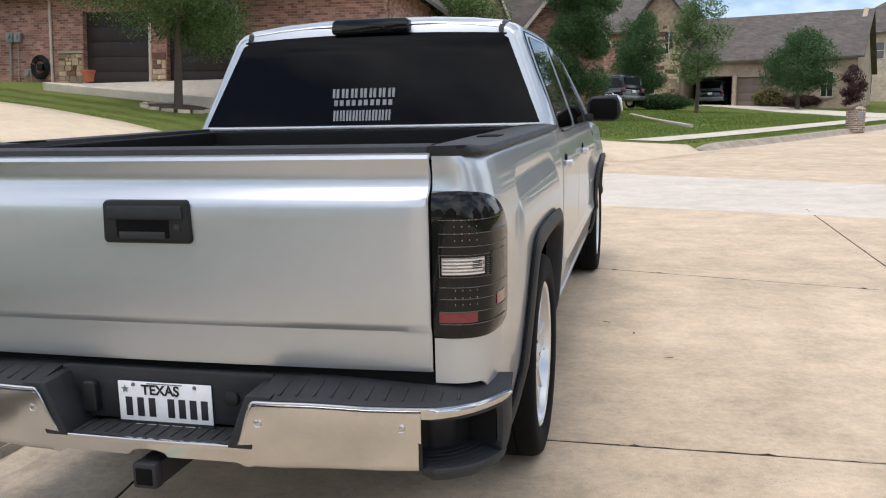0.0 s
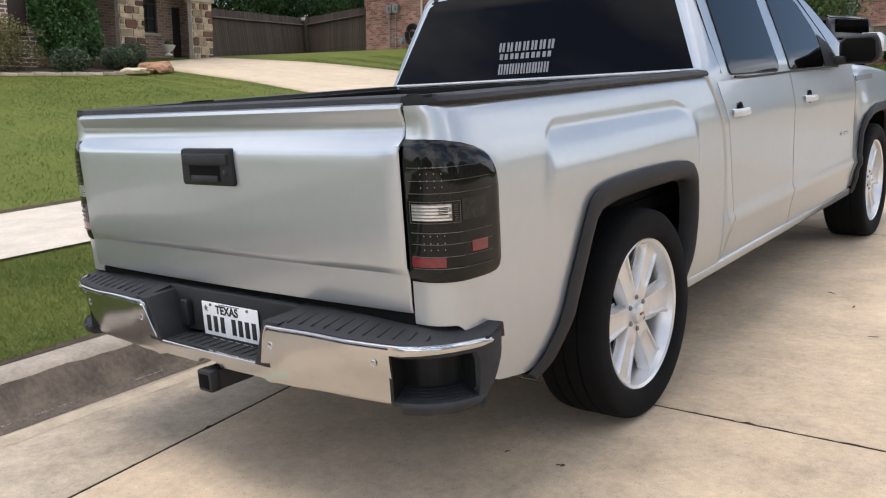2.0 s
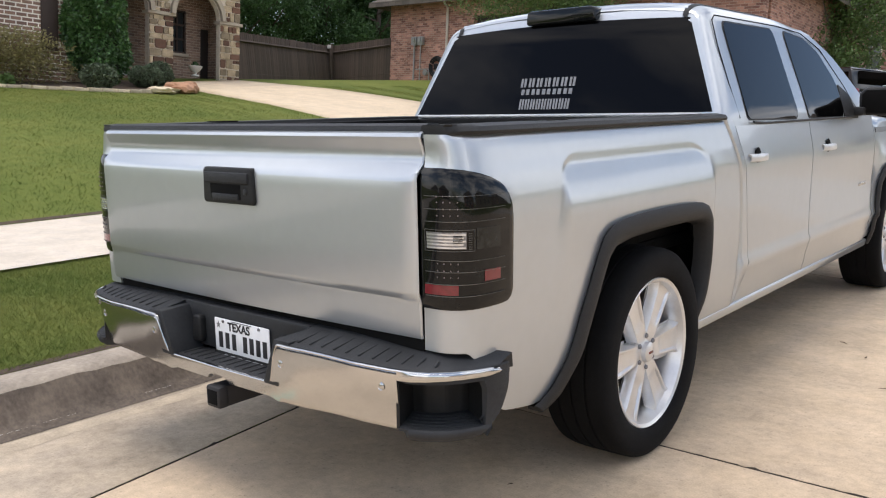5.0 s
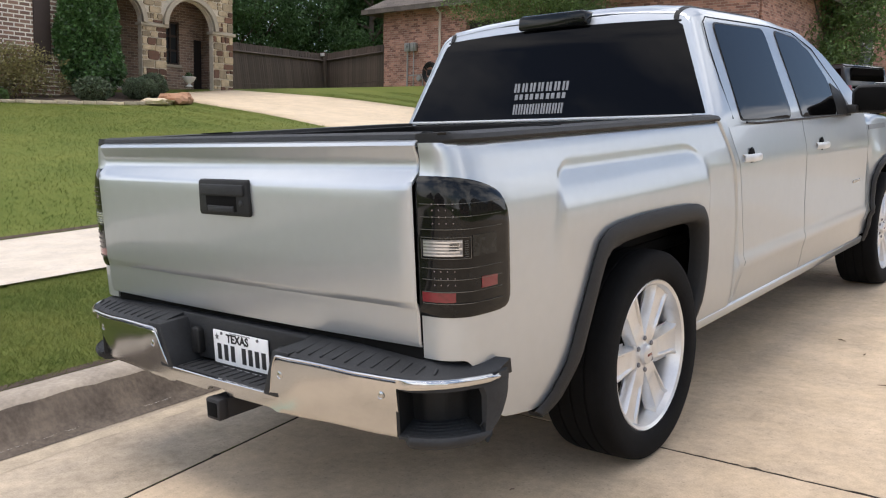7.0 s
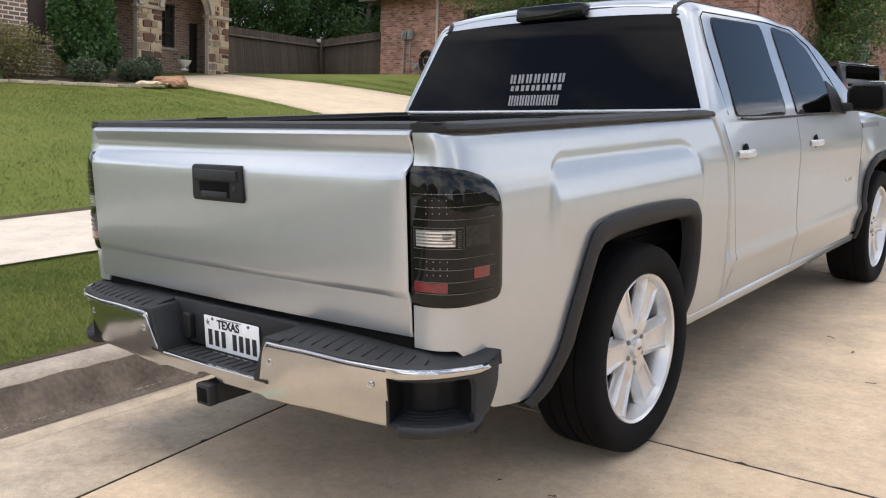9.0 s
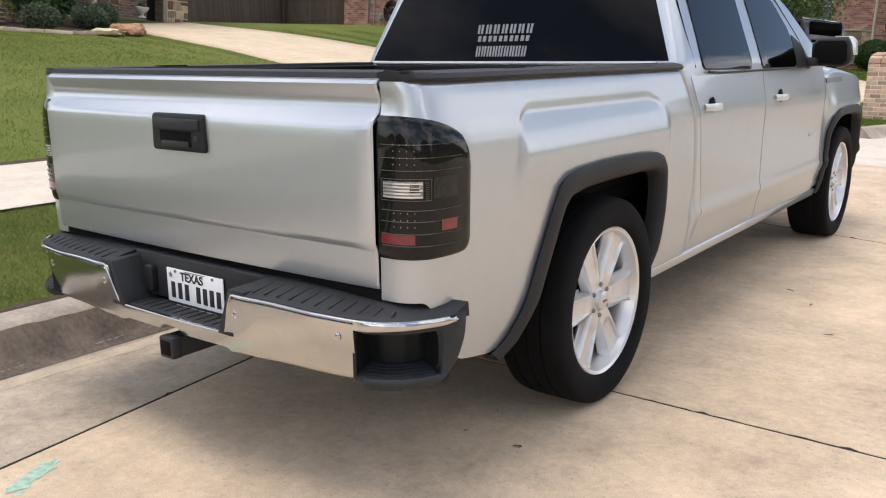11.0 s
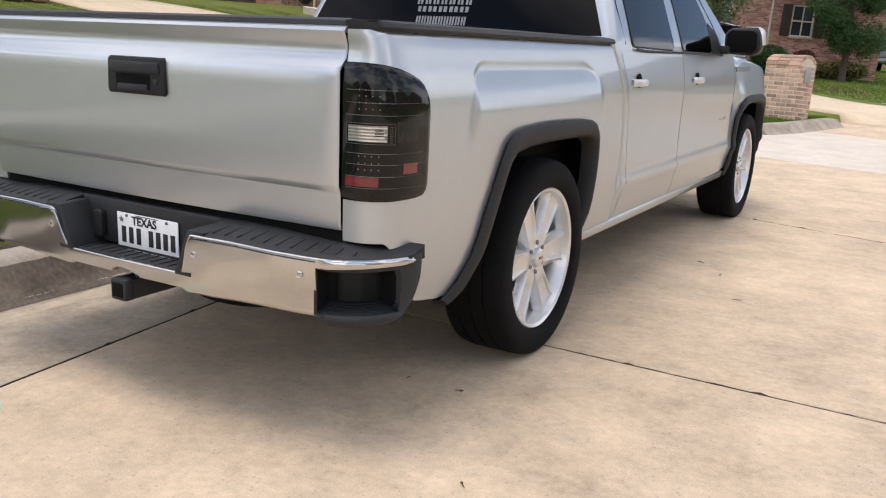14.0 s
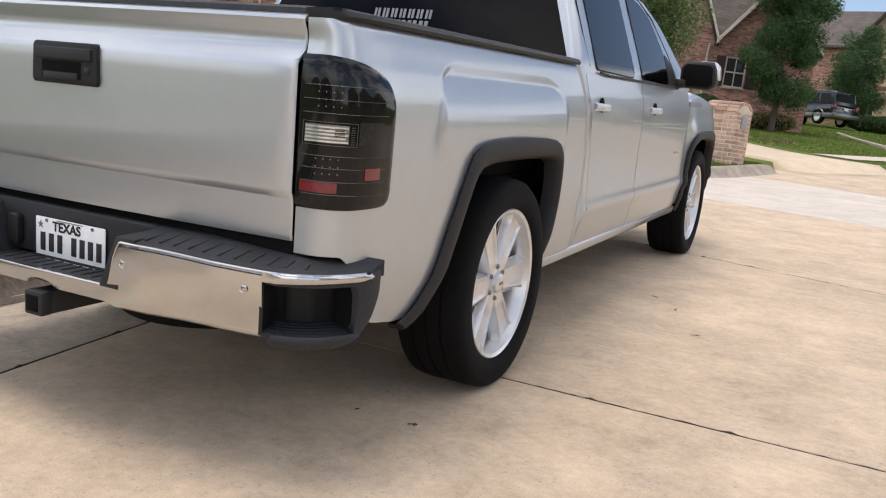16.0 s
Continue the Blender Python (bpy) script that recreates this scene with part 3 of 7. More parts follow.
# ---- the pickup truck (street frame) ----
truck = thing("pickup_truck", "silver lowered crew-cab pickup truck parked at the kerb", "pickup truck", S)
BED_X = [(0.38, 0.925), (0.46, 0.945), (0.56, 0.960), (0.70, 0.966), (0.90, 0.970), (1.05, 0.972), (1.10, 0.971), (1.135, 0.967), (1.17, 0.961), (1.205, 0.953), (1.25, 0.944), (1.275, 0.937), (1.29, 0.926)]
CAB_X = [(0.38, 0.905), (0.42, 0.925), (0.50, 0.948), (0.575, 0.954), (0.60, 0.974), (0.618, 0.975), (0.645, 0.962), (0.80, 0.960), (1.00, 0.965), (1.08, 0.966), (1.11, 0.9635), (1.14, 0.957), (1.20, 0.945), (1.25, 0.936), (1.285, 0.928)]
ARCH_R = [(0.42, 0.395), (0.46, 0.40), (0.512, 0.422), (0.566, 0.483), (0.612, 0.55), (0.658, 0.645), (0.702, 0.75), (0.742, 0.83), (0.795, 0.877), (0.912, 0.895), (1.10, 0.90), (1.36, 0.90), (1.50, 0.897), (1.568, 0.872), (1.592, 0.80), (1.597, 0.70), (1.582, 0.60), (1.548, 0.50), (1.51, 0.42)]
FLARE_R = [(0.375, 0.412), (0.415, 0.430), (0.462, 0.468), (0.513, 0.53), (0.553, 0.60), (0.588, 0.685), (0.634, 0.775), (0.680, 0.865), (0.715, 0.925), (0.765, 0.953), (0.85, 0.967), (1.03, 0.974), (1.24, 0.972), (1.40, 0.966), (1.50, 0.957), (1.575, 0.935), (1.612, 0.89), (1.625, 0.80), (1.628, 0.70), (1.612, 0.595), (1.575, 0.50), (1.535, 0.42)]
BED_FOOT = [(0.21, 0.452), (0.36, 0.425), (0.44, 0.425), (0.487, 0.452), (0.54, 0.51), (0.582, 0.575), (0.623, 0.665), (0.668, 0.763), (0.711, 0.848), (0.755, 0.90), (0.83, 0.922), (0.97, 0.935), (1.17, 0.936), (1.38, 0.935), (1.47, 0.930), (1.55, 0.915), (1.592, 0.885), (1.606, 0.80), (1.611, 0.70), (1.614, 0.60), (1.617, 0.435), (2.1, 0.435)]
BLISTER = [(0.38, 0.93), (0.55, 0.966), (0.75, 0.977), (0.90, 0.984), (1.00, 0.9885), (1.04, 0.9885), (1.06, 0.987), (1.08, 0.983), (1.12, 0.972), (1.16, 0.9585), (1.174, 0.954), (1.182, 0.9518), (1.20, 0.9513), (1.213, 0.9511), (1.22, 0.9498)]


def bulge(y, z):
    """The raised blister over the wheel: an upright rim, a face leaning out below it, fading out downwards."""
    if z > 1.22:
        return 0.0
    soft = 0.016 + 0.11 * ease(1.06, 0.84, z)
    rear = ip(z, [(1.00, 0.488), (1.13, 0.495), (1.17, 0.510), (1.20, 0.55), (1.213, 0.60)])
    front = ip(z, [(1.00, 1.68), (1.08, 1.67), (1.13, 1.63), (1.17, 1.58), (1.20, 1.50), (1.213, 1.42)])
    k = ease(rear - soft, rear + soft, y) * (1 - ease(front - 0.035, front + 0.035, y))
    return k * (ip(z, BLISTER) - ip(z, BED_X))


CORNER = [(0.812, -0.003), (0.86, -0.003), (0.895, 0.005), (0.925, 0.022), (0.948, 0.05), (0.96, 0.085), (0.967, 0.125), (0.970, 0.17), (0.972, 0.21)]


def bed_at(u, z):
    """The bed's outer skin; u below 1 runs round the rear corner, above 1 it is the place along the side plus 0.79."""
    if u < 1.0:
        t = u * (len(CORNER) - 1)
        i = min(int(t), len(CORNER) - 2)
        a = t - i
        c = [Vector(CORNER[max(0, min(len(CORNER) - 1, i + k))]) for k in (-1, 0, 1, 2)]
        x, y = 0.5 * (2 * c[1] + (c[2] - c[0]) * a + (2 * c[0] - 5 * c[1] + 4 * c[2] - c[3]) * a ** 2 + (3 * c[1] - c[0] - 3 * c[2] + c[3]) * a ** 3)
        k = ease(0.0, 1.0, (x - 0.812) / 0.160)
        crease = 0.4 * max(0.0, ip(z, [(1.15, 0.0), (1.18, 0.012), (1.205, 0.036), (1.232, 0.044), (1.25, 0.040), (1.268, 0.030), (1.285, 0.028)]))
        x += (ip(z, BED_X) - 0.972) * k
        y += crease * (1 - k) ** 1.5
        return Vector((x, y, z))
    y = u - 0.79
    return Vector((ip(z, BED_X) + bulge(y, z), y, z))


def bed_bottom(u):
    if u < 1.0:
        return 0.670 - 0.216 * ease(0.42, 1.0, u)
    return ip(u - 0.79, BED_FOOT)


def widen(x):
    """The bed's and bumper's far side stands a little further out."""
    return x - (0.036 * ease(0.30, 0.80, -x) + 0.022 * ease(0.84, 1.0, -x)) if x < -0.3 else x


def mirrored(b):
    bmesh.ops.scale(b, vec=(-1, 1, 1), verts=b.verts)
    bmesh.ops.reverse_faces(b, faces=b.faces)
    for v in b.verts:
        if v.co.y < 1.88:
            v.co.x = widen(v.co.x)
    return b


def both(name, make, material, parent=None, label="", smooth=40.0):
    """The right-hand part and its mirror image on the left."""
    right = part(name, make(), material, parent or truck, label, smooth)
    left = part(name, mirrored(make()), material, parent or truck, label, smooth)
    return right, left


def bed_end(z):
    """The bed's front edge runs forward below its shoulder."""
    return ip(z, [(0.40, 2.015), (0.75, 2.022), (0.90, 2.012), (1.085, 1.975), (1.20, 1.918), (1.25, 1.885), (1.29, 1.865)])


def door_end(z):
    """The rear door's back edge bows round the cab's corner."""
    return ip(z, [(0.40, 2.045), (0.50, 2.085), (0.58, 2.122), (0.64, 2.134), (0.75, 2.126), (0.90, 2.100), (1.08, 2.060), (1.21, 2.010), (1.285, 1.985)])


def make_bed_side():
    us = span(0, 0.999, 42) + [y + 0.79 for y in span(0.22, 0.40, 8)[1:] + span(0.41, 0.80, 40) + span(0.815, 1.40, 34) + [1.42, 1.44, 1.46, 1.48, 1.50, 1.515, 1.53, 1.54, 1.548, 1.556, 1.564, 1.572, 1.578, 1.585, 1.592, 1.598, 1.602, 1.606, 1.611, 1.614, 1.617, 1.621] + span(1.632, 1.876, 24)]
    ws = [0, 0.02, 0.05, 0.1, 0.15, 0.2, 0.25, 0.3, 0.35, 0.4, 0.45] + span(0.5, 0.76, 10) + span(0.775, 0.89, 10) + span(0.905, 0.96, 4) + [0.975, 0.988, 1.0]

    def f(u, w):
        lo = bed_bottom(u)
        z = lo + (1.0 - lo) * w * 2 if w < 0.5 else 1.0 + 0.576 * (w - 0.5)
        y = u - 0.79
        if y > 1.65:
            k = (y - 1.65) / 0.226
            p = bed_at(1.65 + 0.79 + k * (bed_end(z) - 1.65), z)
            p.x -= 0.006 * max(0.0, (k - 0.88) / 0.12) ** 2
        else:
            p = bed_at(u, z)
        if y > 1.52:
            p.y -= 0.055 * ease(0.64, 0.42, z) * ease(1.52, 1.58, y) * max(0.0, min(1.0, (1.82 - y) / 0.22))
        return p
    return sheet(us, ws, f, 0.012)


both("bed_side", make_bed_side, M_PAINT)


def make_flare(outer, inner_in, out_x, y_shift=0.0):
    """A dark wheel-arch trim: rounded band between an outer and an inner line."""
    n = 60
    lo = [p[0] for p in outer]
    def walk_line(pts, t):
        seg = [math.dist(a, b) for a, b in zip(pts, pts[1:])]
        d = t * sum(seg)
        for (a, b), s in zip(zip(pts, pts[1:]), seg):
            if d <= s or s == seg[-1] and (a, b) == (pts[-2], pts[-1]):
                k = min(1, d / s)
                return (a[0] + (b[0] - a[0]) * k, a[1] + (b[1] - a[1]) * k)
            d -= s
        return pts[-1]
    def f(t, w):
        o, i = walk_line(outer, t), walk_line(inner_in, t)
        y, z = o[0] + (i[0] - o[0]) * w, o[1] + (i[1] - o[1]) * w
        x = out_x(y, z) + 0.003 + 0.009 * math.sin(math.pi * min(1, w * 1.15)) ** 0.7 - 0.25 * max(0, w - 0.8)
        return Vector((x, y + y_shift, z))
    return sheet(span(0, 1, n), [0, 0.06, 0.16, 0.32, 0.5, 0.68, 0.82, 0.92, 1.0], f, 0.014)


def outset(line, d):
    """A line moved outwards by d."""
    res = []
    for i, p in enumerate(line):
        a, c = line[max(0, i - 1)], line[min(len(line) - 1, i + 1)]
        L = math.dist(a, c)
        res.append((p[0] - (c[1] - a[1]) / L * d, p[1] + (c[0] - a[0]) / L * d))
    return res


both("rear_arch_trim", lambda: make_flare(FLARE_R, ARCH_R, lambda y, z: ip(z, BED_X) + bulge(y, z)), M_ARCHTRIM, label="dark grey plastic wheel-arch trim")


def rail_cap():
    """The cap over the bed's side, narrowing round the rear corner."""
    prof = [(0.80, 1.288), (0.945, 1.286), (0.950, 1.296), (0.94, 1.309), (0.90, 1.316), (0.80, 1.314), (0.795, 1.30)]
    b = bmesh.new()
    prev = None
    for y in [0.016, 0.02, 0.03, 0.045, 0.065, 0.09, 0.12, 0.16, 0.3, 0.6, 1.0, 1.4, 1.8, 1.86]:
        limit = ip(y, [(0.016, 0.885), (0.03, 0.908), (0.065, 0.932), (0.09, 0.940), (0.16, 0.951)])
        ring = [b.verts.new((min(x, limit - (0.95 - x if x > 0.9 else 0)), y, z)) for x, z in prof]
        if prev:
            for a in range(len(prof)):
                b.faces.new((prev[a], prev[(a + 1) % len(prof)], ring[(a + 1) % len(prof)], ring[a]))
        else:
            b.faces.new(ring)
        prev = ring
    b.faces.new(prev[::-1])
    return b


both("bed_rail_cap", rail_cap, M_PLASTIC, label="black plastic bed rail cap")


def liner_wall():
    return box(0.74, 0.80, 0.03, 1.86, 0.80, 1.30, 0.01)


bed = part("bed_floor", box(-0.8, 0.8, 0.02, 1.87, 0.74, 0.80, 0.01), M_LINER, truck, "black bed liner floor")
for side, w in zip((1, -1), both("bed_wall", liner_wall, M_LINER)):
    for i in range(12):
        part("rib", box(side * 0.7385 - 0.0065, side * 0.7385 + 0.0065, 0.12 + i * 0.145, 0.17 + i * 0.145, 0.84, 1.24, 0.004), M_LINER, w)
front_wall = part("bed_front_wall", box(-0.80, 0.80, 1.80, 1.855, 0.78, 1.30, 0.012), M_LINER, truck, "black ribbed front wall of the bed")
for i in range(11):
    part("rib", box(-0.70 + i * 0.133, -0.64 + i * 0.133, 1.788, 1.803, 0.84, 1.22, 0.004), M_LINER, front_wall)
# flat near-black plates on the rail caps stand in for the pockets' shade
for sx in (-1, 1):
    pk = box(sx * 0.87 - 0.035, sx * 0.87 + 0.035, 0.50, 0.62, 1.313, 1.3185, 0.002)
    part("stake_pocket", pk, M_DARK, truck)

# tailgate
GATE = [(0.700, -0.030), (0.715, -0.0355), (0.800, -0.0370), (0.815, -0.0395), (0.832, -0.052), (0.842, -0.055), (0.95, -0.0565), (1.05, -0.0575), (1.120, -0.0580), (1.156, -0.0582), (1.166, -0.0560), (1.182, -0.0440), (1.205, -0.018), (1.218, -0.012), (1.232, -0.010), (1.250, -0.014), (1.268, -0.024), (1.282, -0.028), (1.292, -0.022), (1.297, -0.008), (1.297, 0.05)]


def gate_at(x, i):
    """The tailgate's skin bows and turns in to the bed's sides at its ends."""
    y = GATE[int(i)][1] + 0.018 * (x / 0.82) ** 2 + 0.008 * x / 0.82
    y += (max(y, -0.022 if x > 0 else -0.032) - y) * ease(0.780, 0.806, abs(x)) + 0.005 * ease(0.802, 0.806, abs(x))
    return Vector((widen(x) - 0.012 * ease(0.65, 0.806, -x), y, GATE[int(i)][0]))


tailgate = part("tailgate", sheet([-0.806, -0.804, -0.801, -0.797] + span(-0.79, 0.79, 41) + [0.797, 0.801, 0.804, 0.806], list(range(len(GATE))), gate_at, 0.02), M_PAINT, truck, "silver tailgate with a lip spoiler", 25)
part("tailgate_inner", box(-0.80, 0.80, 0.03, 0.06, 0.70, 1.292, 0.004), M_PLASTIC, tailgate)
part("tailgate_cap", sheet(span(-0.806, 0.806, 31), [0, 1, 2, 3, 4], lambda x, i: Vector((widen(x) - 0.012 * ease(0.65, 0.806, -x), [-0.006, -0.002, 0.015, 0.06, 0.07][i] + 0.017 * (x / 0.82) ** 2 + 0.008 * x / 0.82, [1.298, 1.312, 1.319, 1.318, 1.30][i])), 0.01), M_GREYPLASTIC, tailgate, "black plastic cap along the top edge")
hb = prism([(-0.128, 1.054), (0.128, 1.054), (0.136, 1.058), (0.138, 1.068), (0.134, 1.164), (0.130, 1.172), (0.122, 1.176), (-0.122, 1.176), (-0.130, 1.172), (-0.134, 1.164), (-0.138, 1.068), (-0.136, 1.058)], "y", -0.069, -0.03, bevel=0.007)
handle = part("tailgate_handle", hb, M_PLASTIC, tailgate, "black plastic tailgate handle with a key lock")
# the recess is a near-black block, its shade put into the colour
part("handle_recess", box(-0.095, 0.075, -0.0695, -0.060, 1.068, 1.122, 0.003), M_DARK, handle)
part("handle_lever", prism([(-0.118, 1.124), (0.118, 1.124), (0.118, 1.160), (-0.118, 1.160)], "y", -0.078, -0.06, bevel=0.005), M_GREYPLASTIC, handle)
part("handle_shelf", box(-0.085, 0.06, -0.074, -0.060, 1.066, 1.088, 0.004), M_GREYPLASTIC, handle)
part("key_lock", lathe([(0, 0), (0.011, 0), (0.011, 0.005), (0.0085, 0.007), (0, 0.007)], 20, m=Matrix.Translation((0.098, -0.066, 1.098)) @ Matrix.Rotation(radians(90), 4, "X")), M_GREYPLASTIC, handle)
# near-black filler box: the slot's shade is put into its colour
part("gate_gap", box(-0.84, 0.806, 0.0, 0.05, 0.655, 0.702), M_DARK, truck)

# tail lamps
LAMP_TOP = [(0.0, 1.197), (0.25, 1.197), (0.45, 1.192), (0.62, 1.182), (0.76, 1.168), (0.86, 1.152), (0.92, 1.136), (0.96, 1.115), (0.985, 1.09), (1.0, 1.06)]
LAMP_LOW = [(0.0, 0.797), (0.5, 0.797), (0.85, 0.799), (0.94, 0.803), (0.98, 0.812), (1.0, 0.83)]


def lamp_pt(u, w, out):
    lo, hi = ip(u, LAMP_LOW), ip(u, LAMP_TOP)
    z = lo + (hi - lo) * w
    p = bed_at(u * 0.985, z)
    q = bed_at(min(0.999, u * 0.985 + 0.02), z) - bed_at(max(0.0, u * 0.985 - 0.02), z)
    n = Vector((q.y, -q.x, 0)).normalized()
    return p + n * out


def lamp_piece(u0, u1, z0, z1, out, nu=6):
    b = sheet(span(u0, u1, nu), span(z0, z1, 3), lambda u, z: lamp_pt(u, (z - ip(u, LAMP_LOW)) / (ip(u, LAMP_TOP) - ip(u, LAMP_LOW)), out), 0.003)
    return b


for side in (1, -1):
    fix = (lambda b: b) if side > 0 else mirrored
    lamp = part("tail_lamp", fix(sheet(span(0, 1, 36), [0, 0.015, 0.04] + span(0.08, 0.92, 12) + [0.96, 0.985, 1.0], lambda u, w: lamp_pt(u, w, 0.003 + 0.010 * min(1, 9 * w, 9 * (1 - w), 14 * (1 - u) + 0.2, 8 * u + 0.4) ** 0.6), 0.012)), M_LAMP, truck, "smoked black tail lamp with red and clear segments")
    rev = part("reverse_lamp", fix(lamp_piece(0.075, 0.44, 0.974, 1.021, 0.0150, 10)), M_LENS, lamp, "clear ribbed reversing lamp")
    for k in range(5):
        part("lens_rib", fix(lamp_piece(0.08, 0.435 - 0.02 * (k % 2), 0.9755 + 0.0092 * k, 0.9800 + 0.0092 * k, 0.0165, 8)), M_CLEAR, rev)
    for k in range(5):
        part("lens_slot", fix(lamp_piece(0.325, 0.405, 0.9915 + 0.0046 * k, 0.9935 + 0.0046 * k, 0.0170, 3)), M_LAMP, rev)
    for k in range(8):
        part("lens_dot", fix(lamp_piece(0.462, 0.492, 0.972 + 0.0062 * k, 0.9745 + 0.0062 * k, 0.0155, 2)), M_SIDELINE, rev)
    part("dark_reflector", fix(lamp_piece(0.53, 0.80, 0.972, 1.032, 0.0148, 8)), M_LAMPGREY, lamp, "dim grey side reflector")
    for z0, z1, u0, u1 in ((1.0265, 1.028, 0.060, 0.515), (0.967, 0.9685, 0.060, 0.515), (0.9685, 1.0265, 0.060, 0.064), (0.9685, 1.0265, 0.511, 0.515)):
        part("reverse_surround", fix(lamp_piece(u0, u1, z0, z1, 0.0155, 8)), M_LINE, lamp)
    part("red_segment", fix(lamp_piece(0.055, 0.37, 0.843, 0.871, 0.0150, 8)), M_RED, lamp, "red reflector")
    part("side_reflector", fix(lamp_piece(0.62, 0.80, 0.879, 0.911, 0.0150)), M_RED, lamp, "red side reflector")
    for z in (1.121, 1.085, 1.050, 0.940, 0.908, 0.873, 0.839):
        part("lamp_line", fix(lamp_piece(0.06, 0.53, z - 0.0010, z + 0.0010, 0.0155, 12)), M_LINE, lamp)
        part("side_line", fix(lamp_piece(0.53, min(0.86, max(u for u in span(0, 1, 101) if ip(u, LAMP_TOP) > z + 0.02)), z - 0.0008, z + 0.0008, 0.0150, 10)), M_SIDELINE, lamp)
    for z0 in (1.121, 1.104, 1.085, 1.067, 0.932, 0.912, 0.893):
        for k in range(4):
            part("led", fix(lamp_piece(0.165 + 0.066 * k, 0.165 + 0.066 * k + 0.008, z0 - 0.0017, z0 + 0.0017, 0.0158, 2)), M_LED, lamp)

# rear bumper
FACE_Y = [(0.0, -0.175), (0.4, -0.168), (0.65, -0.145), (0.78, -0.117), (0.84, -0.103), (0.885, -0.080), (0.925, -0.048), (0.955, -0.010), (0.98, 0.035), (0.997, 0.075), (1.004, 0.11)]


def face_y(x):
    return ip(abs(x), FACE_Y)


def face_top(x):
    a = abs(x)
    return 0.505 + 0.138 * ease(0.275, 0.345, a) - 0.013 * ease(0.45, 0.85, a)


def face_low(x):
    a = abs(x)
    return 0.436 + 0.006 * ease(0.35, 0.55, a) * (1 - ease(0.6, 0.8, a)) + 0.016 * (1 - ease(0.27, 0.305, a)) + 0.024 * math.sqrt(max(0.0, 1 - (a / 0.062) ** 2))


def face_skin(x, z):
    """The chrome tucks under towards its foot."""
    return face_y(x) + 0.03 * max(0.0, (0.640 - z) / 0.205) ** 1.6


xs = sorted(set(span(-0.797, 0.797, 60) + span(-0.062, 0.062, 15) + [s * v for s in (-1, 1) for v in (0.27, 0.28, 0.29, 0.30, 0.31, 0.32, 0.33, 0.34, 0.35, 0.36)]))
bumper = part("rear_bumper", sheet(xs, [0, 0.02, 0.06, 0.14, 0.3, 0.5, 0.7, 0.86, 0.94, 0.98, 1.0],
              lambda x, w: Vector((widen(x - math.copysign(0.010, x) * (1 - w) * ease(0.70, 0.797, abs(x))), face_skin(x, face_low(x) + (face_top(x) - face_low(x)) * w) + 0.028 * max(0, (w - 0.93) / 0.07) ** 2 + 0.02 * max(0, (0.05 - w) / 0.05), face_low(x) + (face_top(x) - face_low(x)) * w)), 0.012), M_CHROME, truck, "chrome step bumper with dark tread pads", 50)


def chrome_strip():
    """The chrome's upper band, wrapping the corner and narrowing to a rounded tip."""
    def f(x, w):
        tip = max(0.0, (x - 0.988) / 0.0155)
        high = (0.027 - 0.005 * ease(0.82, 0.97, x)) * math.sqrt(max(0.05, 1 - tip * tip))
        a, c = Vector((x - 0.004, face_y(x - 0.004))), Vector((min(1.004, x + 0.004), face_y(min(1.004, x + 0.004))))
        d = (c - a).normalized()
        out = 0.0005 + 0.004 * math.sin(math.pi * w) ** 0.6 * ease(0.80, 0.85, x)
        return Vector((x + d.y * out, face_y(x) - d.x * out, face_top(x) - 0.5 * (0.027 - 0.005 * ease(0.82, 0.97, x)) + high * (w - 0.5)))
    return sheet(span(0.7975, 0.985, 26) + [0.990, 0.994, 0.998, 1.001, 1.0033], [0, 0.05, 0.12, 0.25, 0.5, 0.75, 0.88, 0.95, 1.0], f, 0.012)


both("bumper_strip", chrome_strip, M_CHROME, bumper, "chrome strip wrapping the corner")
part("bumper_lip", tube([(widen(x), face_skin(x, face_top(x)) + 0.004, face_top(x) - 0.001) for x in sorted(set(span(-0.996, 0.996, 90) + [s_ * v for s_ in (-1, 1) for v in span(0.27, 0.36, 19)]))], 0.0042, 8), M_CHROME, bumper, "bright rolled chrome edge")


def pad_side():
    """The raised tread pad between the tailgate and the chrome."""
    def f(x, w):
        yb, yf = 0.02, face_y(x) + 0.014
        if x > 0.84:
            yb = 0.02 + 0.145 * ease(0.84, 1.0, x)
        y = yb + (yf - yb) * w
        z = face_top(max(x, 0.36)) + 0.002 + (0.034 - 0.010 * ease(0.92, 1.0, x)) * (1 - w) ** 0.75
        return Vector((x, y, z))
    b = sheet(span(0.345, 1.0, 40), [0, 0.12, 0.25, 0.4, 0.6, 0.75, 0.88, 0.96, 1.0], f, -0.05)
    for i in range(11):
        x = 0.40 + i * 0.048
        y0 = face_y(x) + 0.035
        g = prism([(y0, face_top(x) + 0.006), (-0.03, face_top(x) + 0.019), (-0.03, face_top(x) + 0.0285), (y0, face_top(x) + 0.0145)], "x", x, x + 0.008, bevel=0.002)
        join(b, g)
    return b


both("tread_pad", pad_side, M_GREYPLASTIC, bumper, "dark grey ribbed tread pad")
cb = prism([(-0.345, 0.66), (-0.275, 0.515), (0.275, 0.515), (0.345, 0.66), (0.345, 0.675), (-0.345, 0.675)], "y", -0.036, 0.015, bevel=0.006)
part("plate_recess", cb, M_GREYPLASTIC, bumper, "dark recess behind the number plate")
pad = part("step_pad", box(-0.262, 0.262, face_skin(0, 0.505) + 0.020, -0.02, 0.47, 0.507, 0.006), M_GREYPLASTIC, bumper, "dark ribbed middle step")
